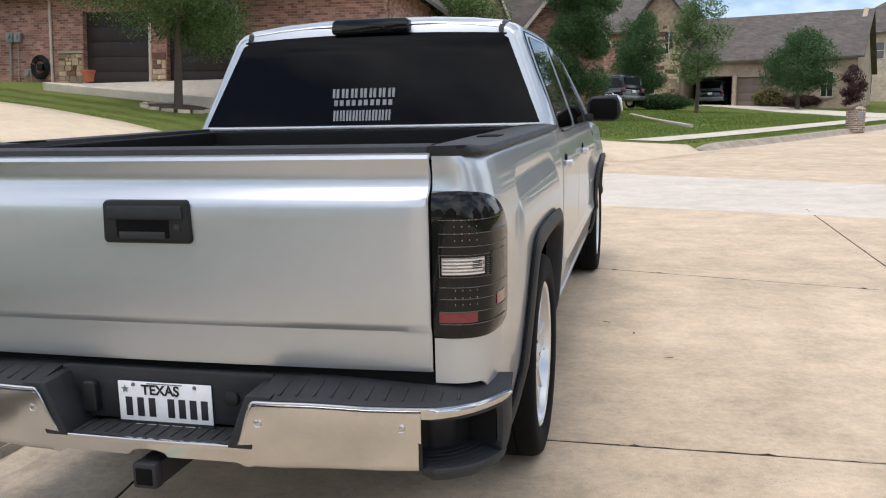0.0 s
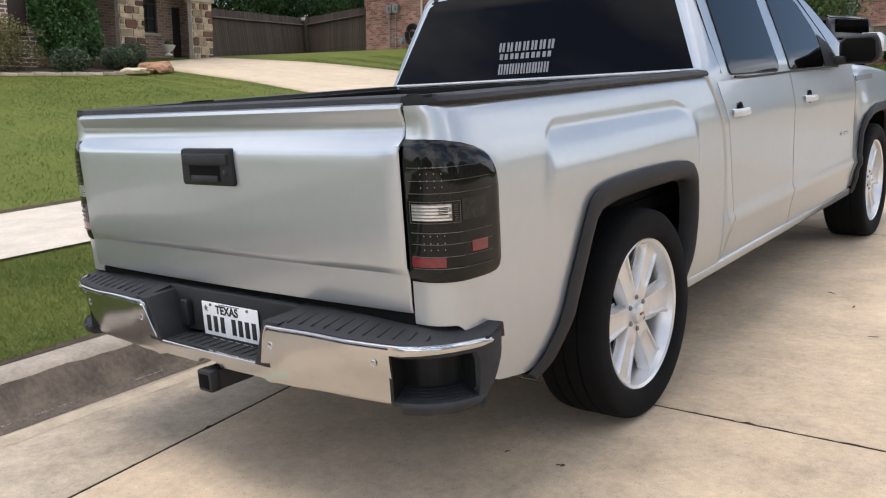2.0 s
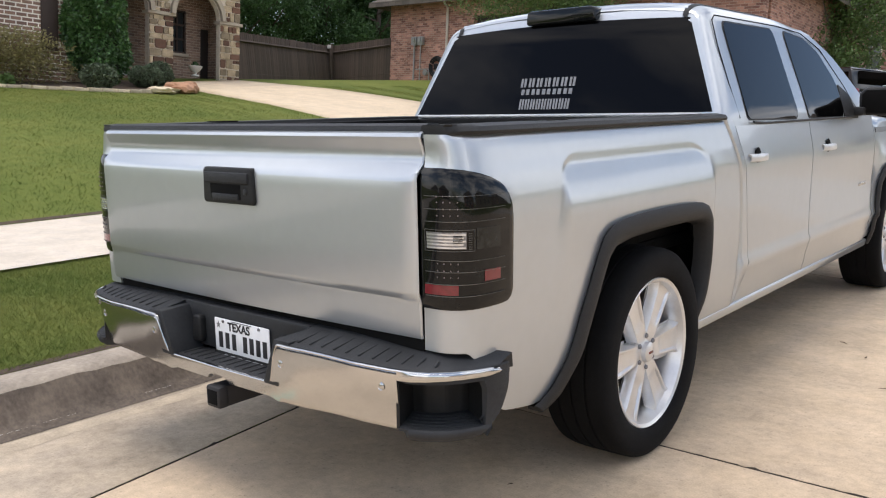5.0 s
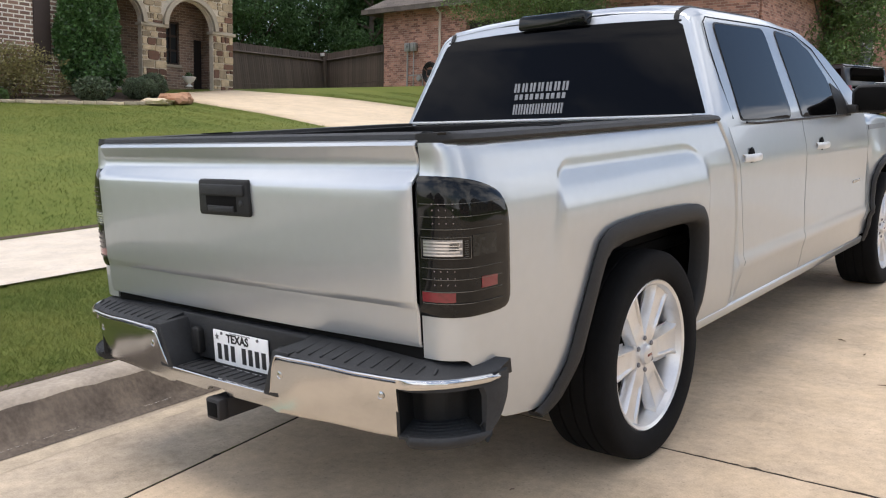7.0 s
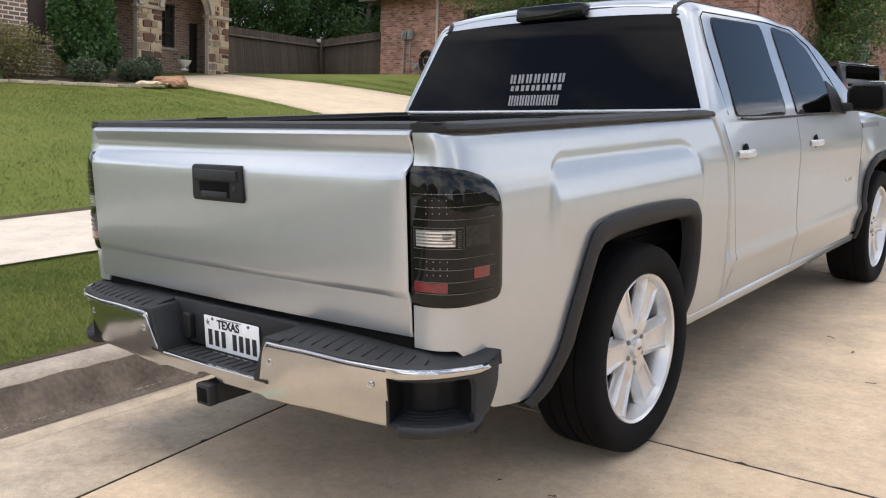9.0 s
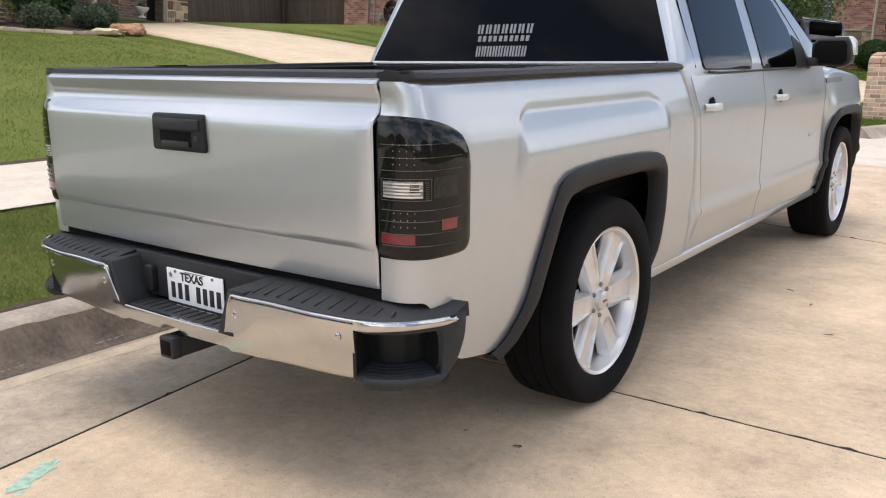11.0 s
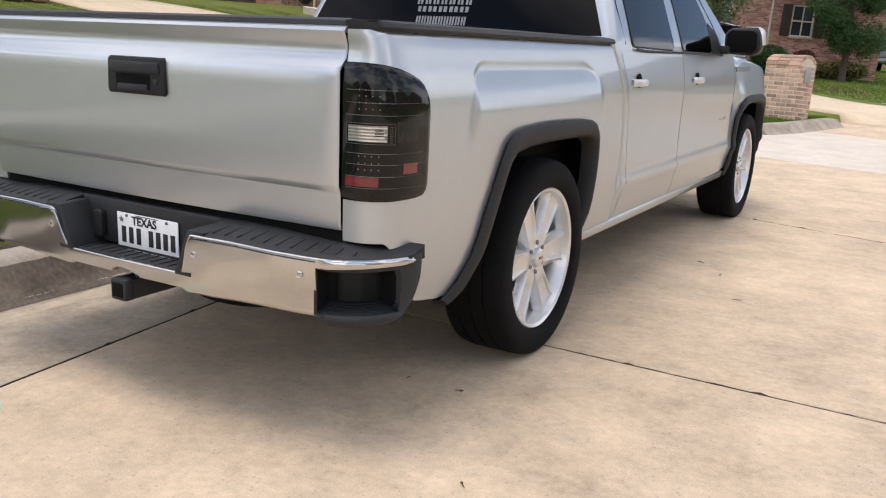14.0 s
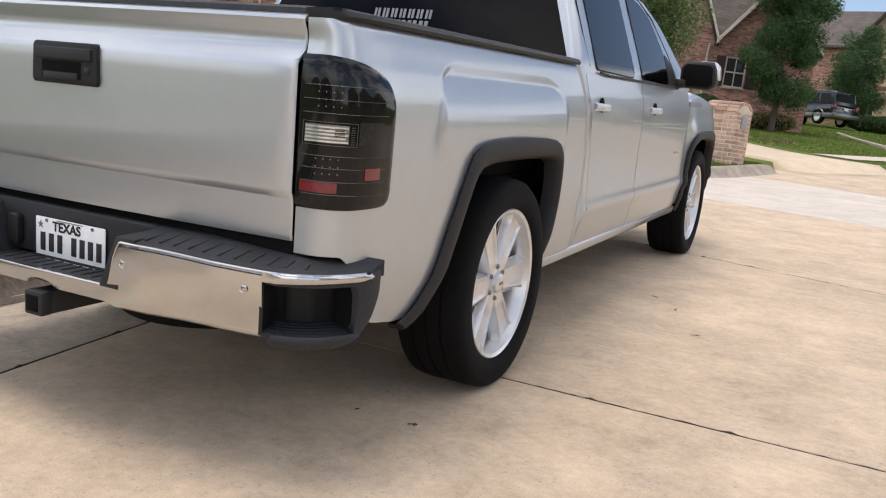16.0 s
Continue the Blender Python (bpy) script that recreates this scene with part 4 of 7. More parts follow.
for i in range(12):
    part("pad_rib", box(-0.238 + i * 0.042, -0.231 + i * 0.042, face_skin(0, 0.505) + 0.034, -0.04, 0.503, 0.5105, 0.002), M_GREYPLASTIC, bumper)


def recess_cheek():
    return prism([(face_y(0.3) + 0.014, 0.50), (-0.02, 0.50), (-0.02, 0.66), (face_y(0.3) + 0.014, 0.655)], "x", 0.285, 0.36, bevel=0.004,
                 m=Matrix(((1, 0, 0.42, -0.245), (0, 1, 0, 0), (0, 0, 1, 0), (0, 0, 0, 1))))


both("recess_cheek", recess_cheek, M_GREYPLASTIC, bumper)


STEP_PATH = [(0.797, -0.112), (0.84, -0.103), (0.885, -0.080), (0.925, -0.048), (0.955, -0.010), (0.98, 0.035), (0.997, 0.075), (1.004, 0.11), (1.003, 0.15), (0.990, 0.185)]


def step_at(t, z, inset):
    t *= len(STEP_PATH) - 1
    i = min(int(t), len(STEP_PATH) - 2)
    a = t - i
    x, y = (STEP_PATH[i][k] * (1 - a) + STEP_PATH[i + 1][k] * a for k in (0, 1))
    j0, j1 = max(0, i - 1), min(len(STEP_PATH) - 1, i + 2)
    d = Vector((STEP_PATH[j1][0] - STEP_PATH[j0][0], STEP_PATH[j1][1] - STEP_PATH[j0][1])).normalized()
    return Vector((x - d.y * inset, y + d.x * inset, z))


def step_end(z):
    """The corner runs less far round towards its foot."""
    return ip(z, [(0.42, 0.52), (0.455, 0.64), (0.48, 0.74), (0.50, 0.81), (0.54, 0.89), (0.57, 0.93), (0.61, 0.96), (0.65, 0.97)])


def corner_rim():
    """The dark band round the bumper's corner."""
    return sheet(span(0, 0.93, 28), [0.596, 0.600, 0.608, 0.618, 0.628, 0.636], lambda t, z: step_at(t, z, 0.005 + 0.010 * ease(0.626, 0.636, z) + 0.010 * ease(0.08, 0, t)), 0.03)


def corner_cheek():
    """The side of the pocket, running back towards the wheel."""
    def cheek(s, z):
        lo = 0.60 - 0.03 * ease(0.57, 0.60, z)
        hi = step_end(z)
        lo = min(lo, hi - 0.05)
        return step_at(lo + (hi - lo) * s, z, 0.004 + 0.014 * ease(0.10, 0, s) ** 2 + 0.014 * ease(0.9, 1, s) ** 2)
    return sheet([0, 0.03, 0.08, 0.2, 0.4, 0.6, 0.8, 0.9, 0.95, 1], [0.452, 0.458, 0.47, 0.49, 0.51, 0.53, 0.55, 0.57, 0.59, 0.602], cheek, 0.035)


def foot_lip():
    """The rounded front of the corner step."""
    return sheet(span(0, 1, 24), [0.424, 0.428, 0.436, 0.448, 0.458, 0.464], lambda s, z: step_at(s * step_end(z), z, -0.008 * math.sin(math.pi * s) + 0.035 * ease(0.14, 0.0, s) + 0.022 * ease(0.442, 0.424, z) + 0.006 * ease(0.456, 0.464, z)), 0.03)


def foot_plate():
    return sheet(span(0, 0.62, 20), span(0, 1, 6), lambda t, w: step_at(t, 0.461 + 0.012 * w, 0.002 + 0.115 * w), 0.008)


def step_rib(k):
    return sheet(span(0.04, 0.58, 12), [0, 1], lambda t, w: step_at(t, 0.4645 + 0.0022 * k, 0.018 + 0.019 * k + 0.006 * w), 0.004)


def step_pocket():
    b = bmesh.new()
    sheet(span(0, 0.85, 22), [0.43, 0.50, 0.56, 0.63], lambda t, z: step_at(t, z, 0.118), 0.01, b)
    sheet(span(0, 1, 4), [0.44, 0.5, 0.56, 0.61], lambda w, z: step_at(0.66, z, 0.03 + 0.09 * w), 0.01, b)
    sheet(span(0, 0.70, 18), span(0, 1, 4), lambda t, w: step_at(t, 0.605, 0.02 + 0.10 * w), 0.01, b)
    sheet(span(0, 1, 4), [0.455, 0.5, 0.56, 0.605], lambda w, z: step_at(0.0, z, 0.012 + 0.11 * w) + Vector((0.002, 0, 0)), 0.01, b)
    return b


both("corner_rim", corner_rim, M_GREYPLASTIC, bumper)
both("corner_cheek", corner_cheek, M_GREYPLASTIC, bumper)
both("foot_lip", foot_lip, M_GREYPLASTIC, bumper, "dark grey plastic corner step")
both("foot_plate", foot_plate, M_GREYPLASTIC, bumper)
for k in range(5):
    both("step_rib", lambda: step_rib(k), M_GREYPLASTIC, bumper)
both("step_pocket", step_pocket, M_PLASTIC, bumper, "black pocket above the corner step")
for x, z in ((0.352, 0.583), (0.742, 0.577), (-0.352, 0.583), (-0.742, 0.577)):
    sn = lathe([(0, 0), (0.0135, 0), (0.0135, 0.0015), (0.0115, 0.0025), (0.0095, 0.0012), (0.0085, 0.002), (0, 0.0025)], 24,
               m=Matrix.Translation((widen(x), face_skin(x, z) + 0.001, z)) @ Matrix.Rotation(radians(90), 4, "X"))
    part("parking_sensor", sn, M_CHROME, bumper, "round silver parking sensor")
plate = part("number_plate", box(-0.1525, 0.1525, -0.046, -0.041, 0.500, 0.636, 0.003), M_WHITE, bumper, "white number plate with dark characters")
part("plate_frame", prism([(-0.158, 0.490), (0.158, 0.490), (0.158, 0.516), (-0.158, 0.516)], "y", -0.049, -0.040, bevel=0.002), M_PLASTIC, plate)
for i, x in enumerate((-0.118, -0.080, -0.042, 0.020, 0.056, 0.092, 0.128)):
    part("character_bar", box(x - 0.011, x + 0.011, -0.0475, -0.0455, 0.530, 0.588, 0.0006), M_INK, plate)
for x in (-0.10, 0.10):
    part("plate_bolt", lathe([(0, 0), (0.006, 0), (0.005, 0.004), (0, 0.004)], 10, m=Matrix.Translation((x, -0.046, 0.627)) @ Matrix.Rotation(radians(90), 4, "X")), M_ALLOYDARK, plate)
part("plate_slogan", box(-0.055, 0.060, -0.0472, -0.0455, 0.6300, 0.6330, 0.0004), M_ALLOYDARK, plate)
part("frame_lettering", box(-0.10, 0.115, -0.0505, -0.0485, 0.498, 0.508, 0.0004), M_SILVERTRIM, plate)


def lettering(name, text, size, x, y, z, material, parent, label=""):
    c = bpy.data.curves.new(name, "FONT")
    c.body, c.size, c.align_x, c.align_y, c.extrude, c.offset = text, size, "CENTER", "CENTER", 0.0006, 0.0011
    o = new("tmp_text", c)
    me = bpy.data.meshes.new_from_object(o.evaluated_get(bpy.context.evaluated_depsgraph_get()))
    bpy.data.objects.remove(o)
    me.materials.clear()
    me.materials.append(material)
    ob = new(name, me)
    ob.parent = parent
    ob.matrix_basis = Matrix.Translation((x, y, z)) @ Matrix.Rotation(radians(90), 4, "X")
    return ob


lettering("state_name", "TEXAS", 0.042, -0.012, -0.0472, 0.611, M_INK, plate)
part("plate_star", prism([(-0.128 + r * math.sin(a), 0.612 + r * math.cos(a)) for k in range(10) for r, a in [((0.013 if k % 2 == 0 else 0.0055), k * math.pi / 5)]], "y", -0.0475, -0.0455), M_ALLOYDARK, plate)
part("socket_cover", prism([(-0.262, 0.535), (-0.225, 0.535), (-0.219, 0.545), (-0.219, 0.62), (-0.228, 0.632), (-0.258, 0.632), (-0.266, 0.62), (-0.268, 0.545)], "y", -0.062, -0.034, bevel=0.006), M_PLASTIC, bumper, "black trailer socket cover")
part("lock_knob", lathe([(0, 0), (0.024, 0), (0.022, 0.012), (0.012, 0.016), (0, 0.016)], 20, m=Matrix.Translation((0.215, -0.036, 0.60)) @ Matrix.Rotation(radians(90), 4, "X")), M_PLASTIC, bumper)
# hitch
hitch = box(-0.036, 0.036, -0.175, 0.25, 0.368, 0.44, 0.006)
box(-0.038, 0.038, -0.178, -0.135, 0.366, 0.442, 0.009, hitch)
hitch = part("hitch_receiver", hitch, M_INK, truck, "black square hitch receiver")
# near-black plate on the receiver's end stands in for the shaded opening
part("hitch_opening", box(-0.026, 0.026, -0.180, -0.172, 0.379, 0.429, 0.002), M_DARK, hitch)
part("hitch_beam", tube([(-0.55, 0.12, 0.41), (-0.2, 0.10, 0.405), (0.2, 0.10, 0.405), (0.55, 0.12, 0.41)], 0.035, 12), M_PLASTIC, hitch)
# low near-black box; the shade below the truck is put into its colour
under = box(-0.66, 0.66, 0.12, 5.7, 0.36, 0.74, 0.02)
part("underbody", under, M_DARK, truck, "underbody in black that holds the shade below the truck")
# unseen black boxes added beside it to keep light out below the truck
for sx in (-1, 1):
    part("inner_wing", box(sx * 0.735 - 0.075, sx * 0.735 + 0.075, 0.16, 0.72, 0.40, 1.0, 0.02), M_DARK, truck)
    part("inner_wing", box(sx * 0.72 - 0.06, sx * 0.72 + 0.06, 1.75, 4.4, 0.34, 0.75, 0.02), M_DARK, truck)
part("spare_tyre", lathe([(0.20, -0.1), (0.34, -0.11), (0.38, -0.06), (0.38, 0.06), (0.34, 0.11), (0.20, 0.1), (0.2, -0.1)], 40, m=Matrix.Translation((0, 0.62, 0.36))), M_RUBBER, truck, "spare tyre under the bed")
part("rear_axle", tube([(-0.8, 1.234, 0.39), (-0.1, 1.234, 0.39), (0.1, 1.234, 0.39), (0.8, 1.234, 0.39)], [0.045, 0.06, 0.06, 0.045], 14), M_DARK, truck)

# wheels
TYRE = [(0.284, 0.112), (0.291, 0.128), (0.308, 0.140), (0.335, 0.143), (0.365, 0.143), (0.385, 0.138), (0.396, 0.126), (0.401, 0.105), (0.402, 0.065), (0.394, 0.063), (0.394, 0.055), (0.402, 0.053), (0.402, 0.006), (0.394, 0.004), (0.394, -0.004), (0.402, -0.006), (0.402, -0.053), (0.394, -0.055), (0.394, -0.063), (0.402, -0.065), (0.400, -0.10), (0.396, -0.12), (0.38, -0.13), (0.335, -0.143), (0.29, -0.13), (0.272, -0.11)]


def wheel(x, y, z, side):
    base = Matrix.Translation((x, y, z)) @ Matrix.Rotation(radians(90 * side), 4, "Y") @ Matrix.Diagonal((1.02, 1.02, 1, 1))
    w = part("wheel", lathe([(0.272, -0.12), (0.275, 0.085), (0.290, 0.100), (0.293, 0.120), (0.286, 0.128), (0.274, 0.122), (0.264, 0.09), (0.254, 0.06), (0.248, -0.11), (0.272, -0.12)], 64), M_ALLOY, truck, "six-spoke polished alloy wheel", m=base)
    t = lathe(TYRE, 72)
    part("tyre", t, M_RUBBER, w, "black rubber tyre")
    # ring, disc and back are darkened: the shade between the spokes as colour
    part("barrel", lathe([(0.2465, -0.10), (0.2465, -0.045), (0.2475, -0.045), (0.2475, -0.10)], 48), M_ALLOYDARK, w)
    part("brake_disc", lathe([(0, 0.0), (0.17, 0.0), (0.17, 0.012), (0.09, 0.012), (0.09, 0.03), (0, 0.03)], 40), M_BRAKE, w)
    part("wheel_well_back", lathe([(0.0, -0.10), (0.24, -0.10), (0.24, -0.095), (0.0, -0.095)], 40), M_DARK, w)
    for k in range(6):
        a = math.pi / 2 + 2 * math.pi * k / 6
        def spoke(r, s):
            """A flat face between two raised shoulders that fall away steeply."""
            k = max(0.0, (r - 0.04) / 0.235)
            half = 0.041 + 0.026 * k + 0.020 * ease(0.235, 0.276, r)
            e = abs(s)
            h = 0.092 + 0.012 * k ** 2 + 0.004 * math.sin(math.pi * min(1.0, k))
            h -= 0.012 * (1 - ease(0.50, 0.68, e)) * ease(0.10, 0.14, r) * (1 - ease(0.258, 0.270, r))
            h -= 0.045 * max(0.0, e - 0.80) / 0.20
            return Vector((r, s * half, h))
        b = sheet(span(0.045, 0.276, 18), [-1, -0.92, -0.82, -0.78, -0.70, -0.66, -0.60, -0.56, 0, 0.56, 0.60, 0.66, 0.70, 0.78, 0.82, 0.92, 1], spoke, 0.045)
        b.transform(Matrix.Rotation(a, 4, "Z"))
        part("spoke", b, M_ALLOY, w)
    part("hub_cap", lathe([(0, 0.116), (0.028, 0.115), (0.037, 0.110), (0.041, 0.094), (0.050, 0.090), (0.074, 0.092), (0.084, 0.086), (0.088, 0.06), (0, 0.06)], 36), M_ALLOY, w)
    part("hub_mark", box(-0.005, 0.005, -0.017, 0.017, 0.1145, 0.1170, 0.0008), M_RED, w)
    for k in range(6):
        a = 2 * math.pi * (k + 0.5) / 6 + math.pi / 2
        part("wheel_nut", lathe([(0, 0.102), (0.006, 0.101), (0.010, 0.097), (0.010, 0.080)], 8, m=Matrix.Translation((0.062 * math.cos(a), 0.062 * math.sin(a), 0))), M_ALLOYDARK, w)
    return w


AXLE_R, AXLE_F, HUB_Z = 1.165, 5.00, 0.410
for y, x in ((AXLE_R, 0.838), (AXLE_F, 0.835)):
    wheel(x, y, HUB_Z, 1)
    wheel(-x, y, HUB_Z, -1)

# cab: lower skin in panels
def cab_at(y, z):
    x = ip(z, CAB_X)
    if y > 4.36:
        k = ease(4.40, 4.62, y) * (1 - ease(5.50, 5.75, y))
        x += 0.022 * k * (1 - ease(0.98, 1.10, z)) + 0.008 * k
        x -= 0.15 * max(0, (y - 5.15) / 0.78) ** 2
    return Vector((x, y, z))


def panel(y0, y1, z_low, z_high, ny=14):
    zs = [0, 0.06, 0.12, 0.18, 0.22, 0.25, 0.29, 0.36, 0.5, 0.65, 0.76, 0.82, 0.88, 0.94, 0.97, 1.0]
    return lambda: sheet(span(y0, y1, ny), zs, lambda y, w: cab_at(y, z_low + (z_high - z_low) * w), 0.012)


CAB_ROWS = [0, 0.06, 0.12, 0.18, 0.22, 0.25, 0.29, 0.36, 0.43, 0.5, 0.57, 0.65, 0.71, 0.76, 0.82, 0.88, 0.94, 0.97, 1.0]


def cab_corner():
    """The panel between the bed and the rear door."""
    def f(a, w):
        z = 0.44 + 0.845 * w
        y0, y1 = bed_end(z) + 0.012, door_end(z) - 0.005
        return cab_at(y0 + (y1 - y0) * a, z) + Vector((0.006 * (1 - a) - 0.03 * max(0, (0.18 - a) / 0.18) ** 2, 0, 0))
    return sheet([0, 0.05, 0.11, 0.18, 0.3, 0.5, 0.7, 0.9, 1.0], CAB_ROWS, f, 0.012)


def rear_door():
    def f(y, w):
        z = 0.435 + 0.85 * w
        return cab_at(door_end(z) + (y - 2.06) / 0.98 * (3.040 - door_end(z)), z)
    return sheet(span(2.06, 3.04, 16), CAB_ROWS, f, 0.012)


both("cab_corner", cab_corner, M_PAINT)
rear_doors = both("rear_door", rear_door, M_PAINT, label="silver rear door")
front_doors = both("front_door", panel(3.048, 4.352, 0.435, 1.285, 18), M_PAINT, label="silver front door")


def make_rocker():
    return prism([(0.88, 0.37), (0.925, 0.385), (0.938, 0.43), (0.90, 0.45), (0.86, 0.44)], "y", 1.50, 4.42, bevel=0.006)


both("rocker", make_rocker, M_PAINT)
# plain near-black backing box, painting the shade seen in the door gaps
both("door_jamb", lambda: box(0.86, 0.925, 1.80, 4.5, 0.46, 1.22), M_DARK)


def door_handle(side, y, z, parent):
    fix = (lambda b: b) if side > 0 else mirrored
    b = sheet(span(-0.095, 0.095, 14), [0, 1, 2, 3, 4, 5], lambda a, k: Vector((cab_at(y, z).x + 0.006 + 0.032 * (1 - (a / 0.098) ** 4) - [0.012, 0.002, 0.0, 0.0, 0.003, 0.014][int(k)], y + a, z + [-0.019, -0.015, -0.006, 0.006, 0.014, 0.018][int(k)])), 0.012)
    part("door_handle", fix(b), M_SILVERTRIM, parent, "chrome door handle")
    # near-black disc stands in for the shade of the hollow behind the handle
    part("handle_cup", fix(lathe([(0, 0.003), (0.036, 0.003), (0.040, 0.0), (0.036, -0.004)], 24, m=Matrix.Translation((cab_at(y, z).x - 0.001, y + 0.01, z + 0.006)) @ Matrix.Rotation(radians(90), 4, "Y"))), M_DARK, parent)


for side, d in zip((1, -1), rear_doors):
    door_handle(side, 2.20, 1.108, d)
for side, d in zip((1, -1), front_doors):
    door_handle(side, 3.31, 1.105, d)
    fix = (lambda b: b) if side > 0 else mirrored
    for k in range(6):
        part("badge_bar", fix(box(0.9625, 0.967, 4.02 + 0.028 * k, 4.04 + 0.028 * k, 0.825, 0.845, 0.002)), M_CHROME, d)

BADGE = (4.39, 4.80, 1.150, 1.182)
ARCH_F = [(4.46, 0.40), (4.47, 0.62), (4.50, 0.80), (4.56, 0.88), (4.66, 0.915), (4.85, 0.93), (5.15, 0.93), (5.36, 0.91), (5.46, 0.86), (5.52, 0.76), (5.55, 0.60), (5.56, 0.40)]


def make_fender():
    ys = span(4.362, 4.46, 5) + [4.463, 4.47, 4.48, 4.50, 4.52] + span(4.54, 5.46, 26) + [5.48, 5.50, 5.52, 5.54, 5.556] + span(5.57, 5.93, 10)
    ws = [0, 0.1, 0.2, 0.3, 0.4, 0.5, 0.6, 0.7, 0.78, 0.84, 0.89, 0.93, 0.96, 0.98, 1.0]
    def f(y, w):
        lo = max(0.45, ip(y, ARCH_F) if 4.46 < y < 5.56 else 0.4)
        hi = 1.252 - 0.10 * ease(4.5, 5.9, y)
        z = lo + (hi - lo) * w
        p = cab_at(y, z)
        p.x -= 0.045 * max(0, (w - 0.93) / 0.07) ** 2
        return p
    return sheet(ys, ws, f, 0.012)


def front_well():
    """Dark lining round the inside of the front wheel's opening, shade put into its colour."""
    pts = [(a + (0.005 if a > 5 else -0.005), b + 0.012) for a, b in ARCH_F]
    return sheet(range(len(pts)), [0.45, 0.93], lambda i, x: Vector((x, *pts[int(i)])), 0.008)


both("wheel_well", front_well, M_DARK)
both("front_fender", make_fender, M_PAINT)
both("fender_badge", lambda: sheet(span(BADGE[0], BADGE[1], 8), span(BADGE[2], BADGE[3], 4), lambda y, z: cab_at(y, z) + Vector((0.006, 0, 0)), 0.006), M_BADGE, label="grey bar-shaped fender badge")
both("front_arch_trim", lambda: make_flare(outset(ARCH_F, 0.035), outset(ARCH_F, -0.012), lambda y, z: cab_at(y, z).x), M_ARCHTRIM, label="dark grey plastic wheel-arch trim")
part("hood", sheet(span(-0.90, 0.90, 25), span(4.40, 5.92, 10), lambda x, y: Vector((x * (1 - 0.08 * ease(5.4, 5.95, y)), y + (0 if y < 5.9 else -0.06 * (x / 0.9) ** 2), 1.258 - 0.085 * ease(4.6, 5.9, y) - 0.045 * abs(x / 0.9) ** 5 + 0.018 * ease(0.45, 0.60, abs(x)) * (1 - ease(0.6, 0.85, abs(x))))), 0.012), M_PAINT, truck, "silver hood")
part("front_end", box(-0.86, 0.86, 5.70, 5.92, 0.50, 1.12, 0.05), M_CHROME, truck)
part("engine_bay", box(-0.80, 0.80, 4.3, 5.8, 0.6, 1.14, 0.02), M_DARK, truck)

# cab: roof and pillars
Y_BACK = [(1.25, 1.875), (1.31, 1.890), (1.74, 2.030), (1.80, 2.06), (1.86, 2.10)]
Y_FRONT = [(1.20, 4.52), (1.37, 4.24), (1.50, 4.04), (1.64, 3.81), (1.75, 3.60), (1.87, 3.38)]
SECTION = [(0.935, 1.255), (0.926, 1.31), (0.895, 1.40), (0.858, 1.50), (0.820, 1.60), (0.787, 1.69), (0.768, 1.74), (0.750, 1.775), (0.722, 1.80), (0.66, 1.824), (0.50, 1.844), (0.30, 1.857), (0.0, 1.862)]
HALF = SECTION + [(-x, z) for x, z in SECTION[-2::-1]]


ROUND, TURN_IN = 0.11, 0.042


def cab_top(a, k, out=0.0):
    """The cab's upper skin: a from the back window's plane to the windscreen's, k along the section."""
    i = min(int(k), len(HALF) - 2)
    t = k - i
    x, z = (HALF[i][j] * (1 - t) + HALF[i + 1][j] * t for j in (0, 1))
    low = 0.03 * ease(0.62, 1.0, a) * ease(1.6, 1.8, z)
    z2 = z - low
    y0, y1 = ip(z, Y_BACK), ip(z, Y_FRONT)
    d = a * (y1 - y0)
    inset = TURN_IN * (1 - math.sqrt(max(0.0, 1 - (1 - d / ROUND) ** 2))) if d < ROUND else 0.0
    e = Vector((HALF[i + 1][0] - HALF[i][0], HALF[i + 1][1] - HALF[i][1])).normalized()
    x2, z2 = x - e.y * (inset - out), z2 + e.x * (inset - out)
    y0 = ip(z2, Y_BACK) if inset else y0
    return Vector((x2, y0 + d, z2))


ks = span(0, len(HALF) - 1, (len(HALF) - 1) * 3 + 1)
part("cab_roof", sheet([0, 0.0004, 0.0012, 0.0025, 0.0045, 0.007, 0.010, 0.014, 0.019, 0.025, 0.032, 0.04, 0.05, 0.06] + span(0.08, 0.94, 22) + [0.97, 0.99, 1.0], ks, cab_top, 0.02), M_PAINT, truck, "silver cab roof and pillars", 50)


def on_side(y, z, out):
    """A place on the right-hand upper skin."""
    x = ip(z, sorted((q[1], q[0]) for q in SECTION[:8]))
    return Vector((x + out, y, z))


def outline_patch(corners, out, thick, rounded=0.05, n=8):
    """A window pane from its outline on the upper skin."""
    pts = []
    m = len(corners)
    for i in range(m):
        a, b, c = (Vector(corners[(i + k) % m]) for k in (-1, 0, 1))
        r = rounded
        p, q = b + (a - b).normalized() * min(r, (a - b).length * 0.4), b + (c - b).normalized() * min(r, (c - b).length * 0.4)
        for t in span(0, 1, 5):
            pts.append((1 - t) ** 2 * p + 2 * t * (1 - t) * b + t * t * q)
    cen = sum(pts, Vector((0, 0))) / len(pts)
    b = bmesh.new()
    rings = []
    for k in span(0, 1, n):
        ring = [cen.lerp(p, k) for p in pts] if k else [cen]
        rings.append([b.verts.new(on_side(p.x, p.y, out)) for p in ring])
    for k, ring in enumerate(rings):
        if not k:
            continue
        for i in range(len(ring)):
            j = (i + 1) % len(ring)
            if k == 1:
                b.faces.new((rings[0][0], ring[i], ring[j]))
            else:
                b.faces.new((rings[k - 1][i], ring[i], ring[j], rings[k - 1][j]))
    low = [b.verts.new(v.co - Vector((thick, 0, 0))) for v in rings[-1]]
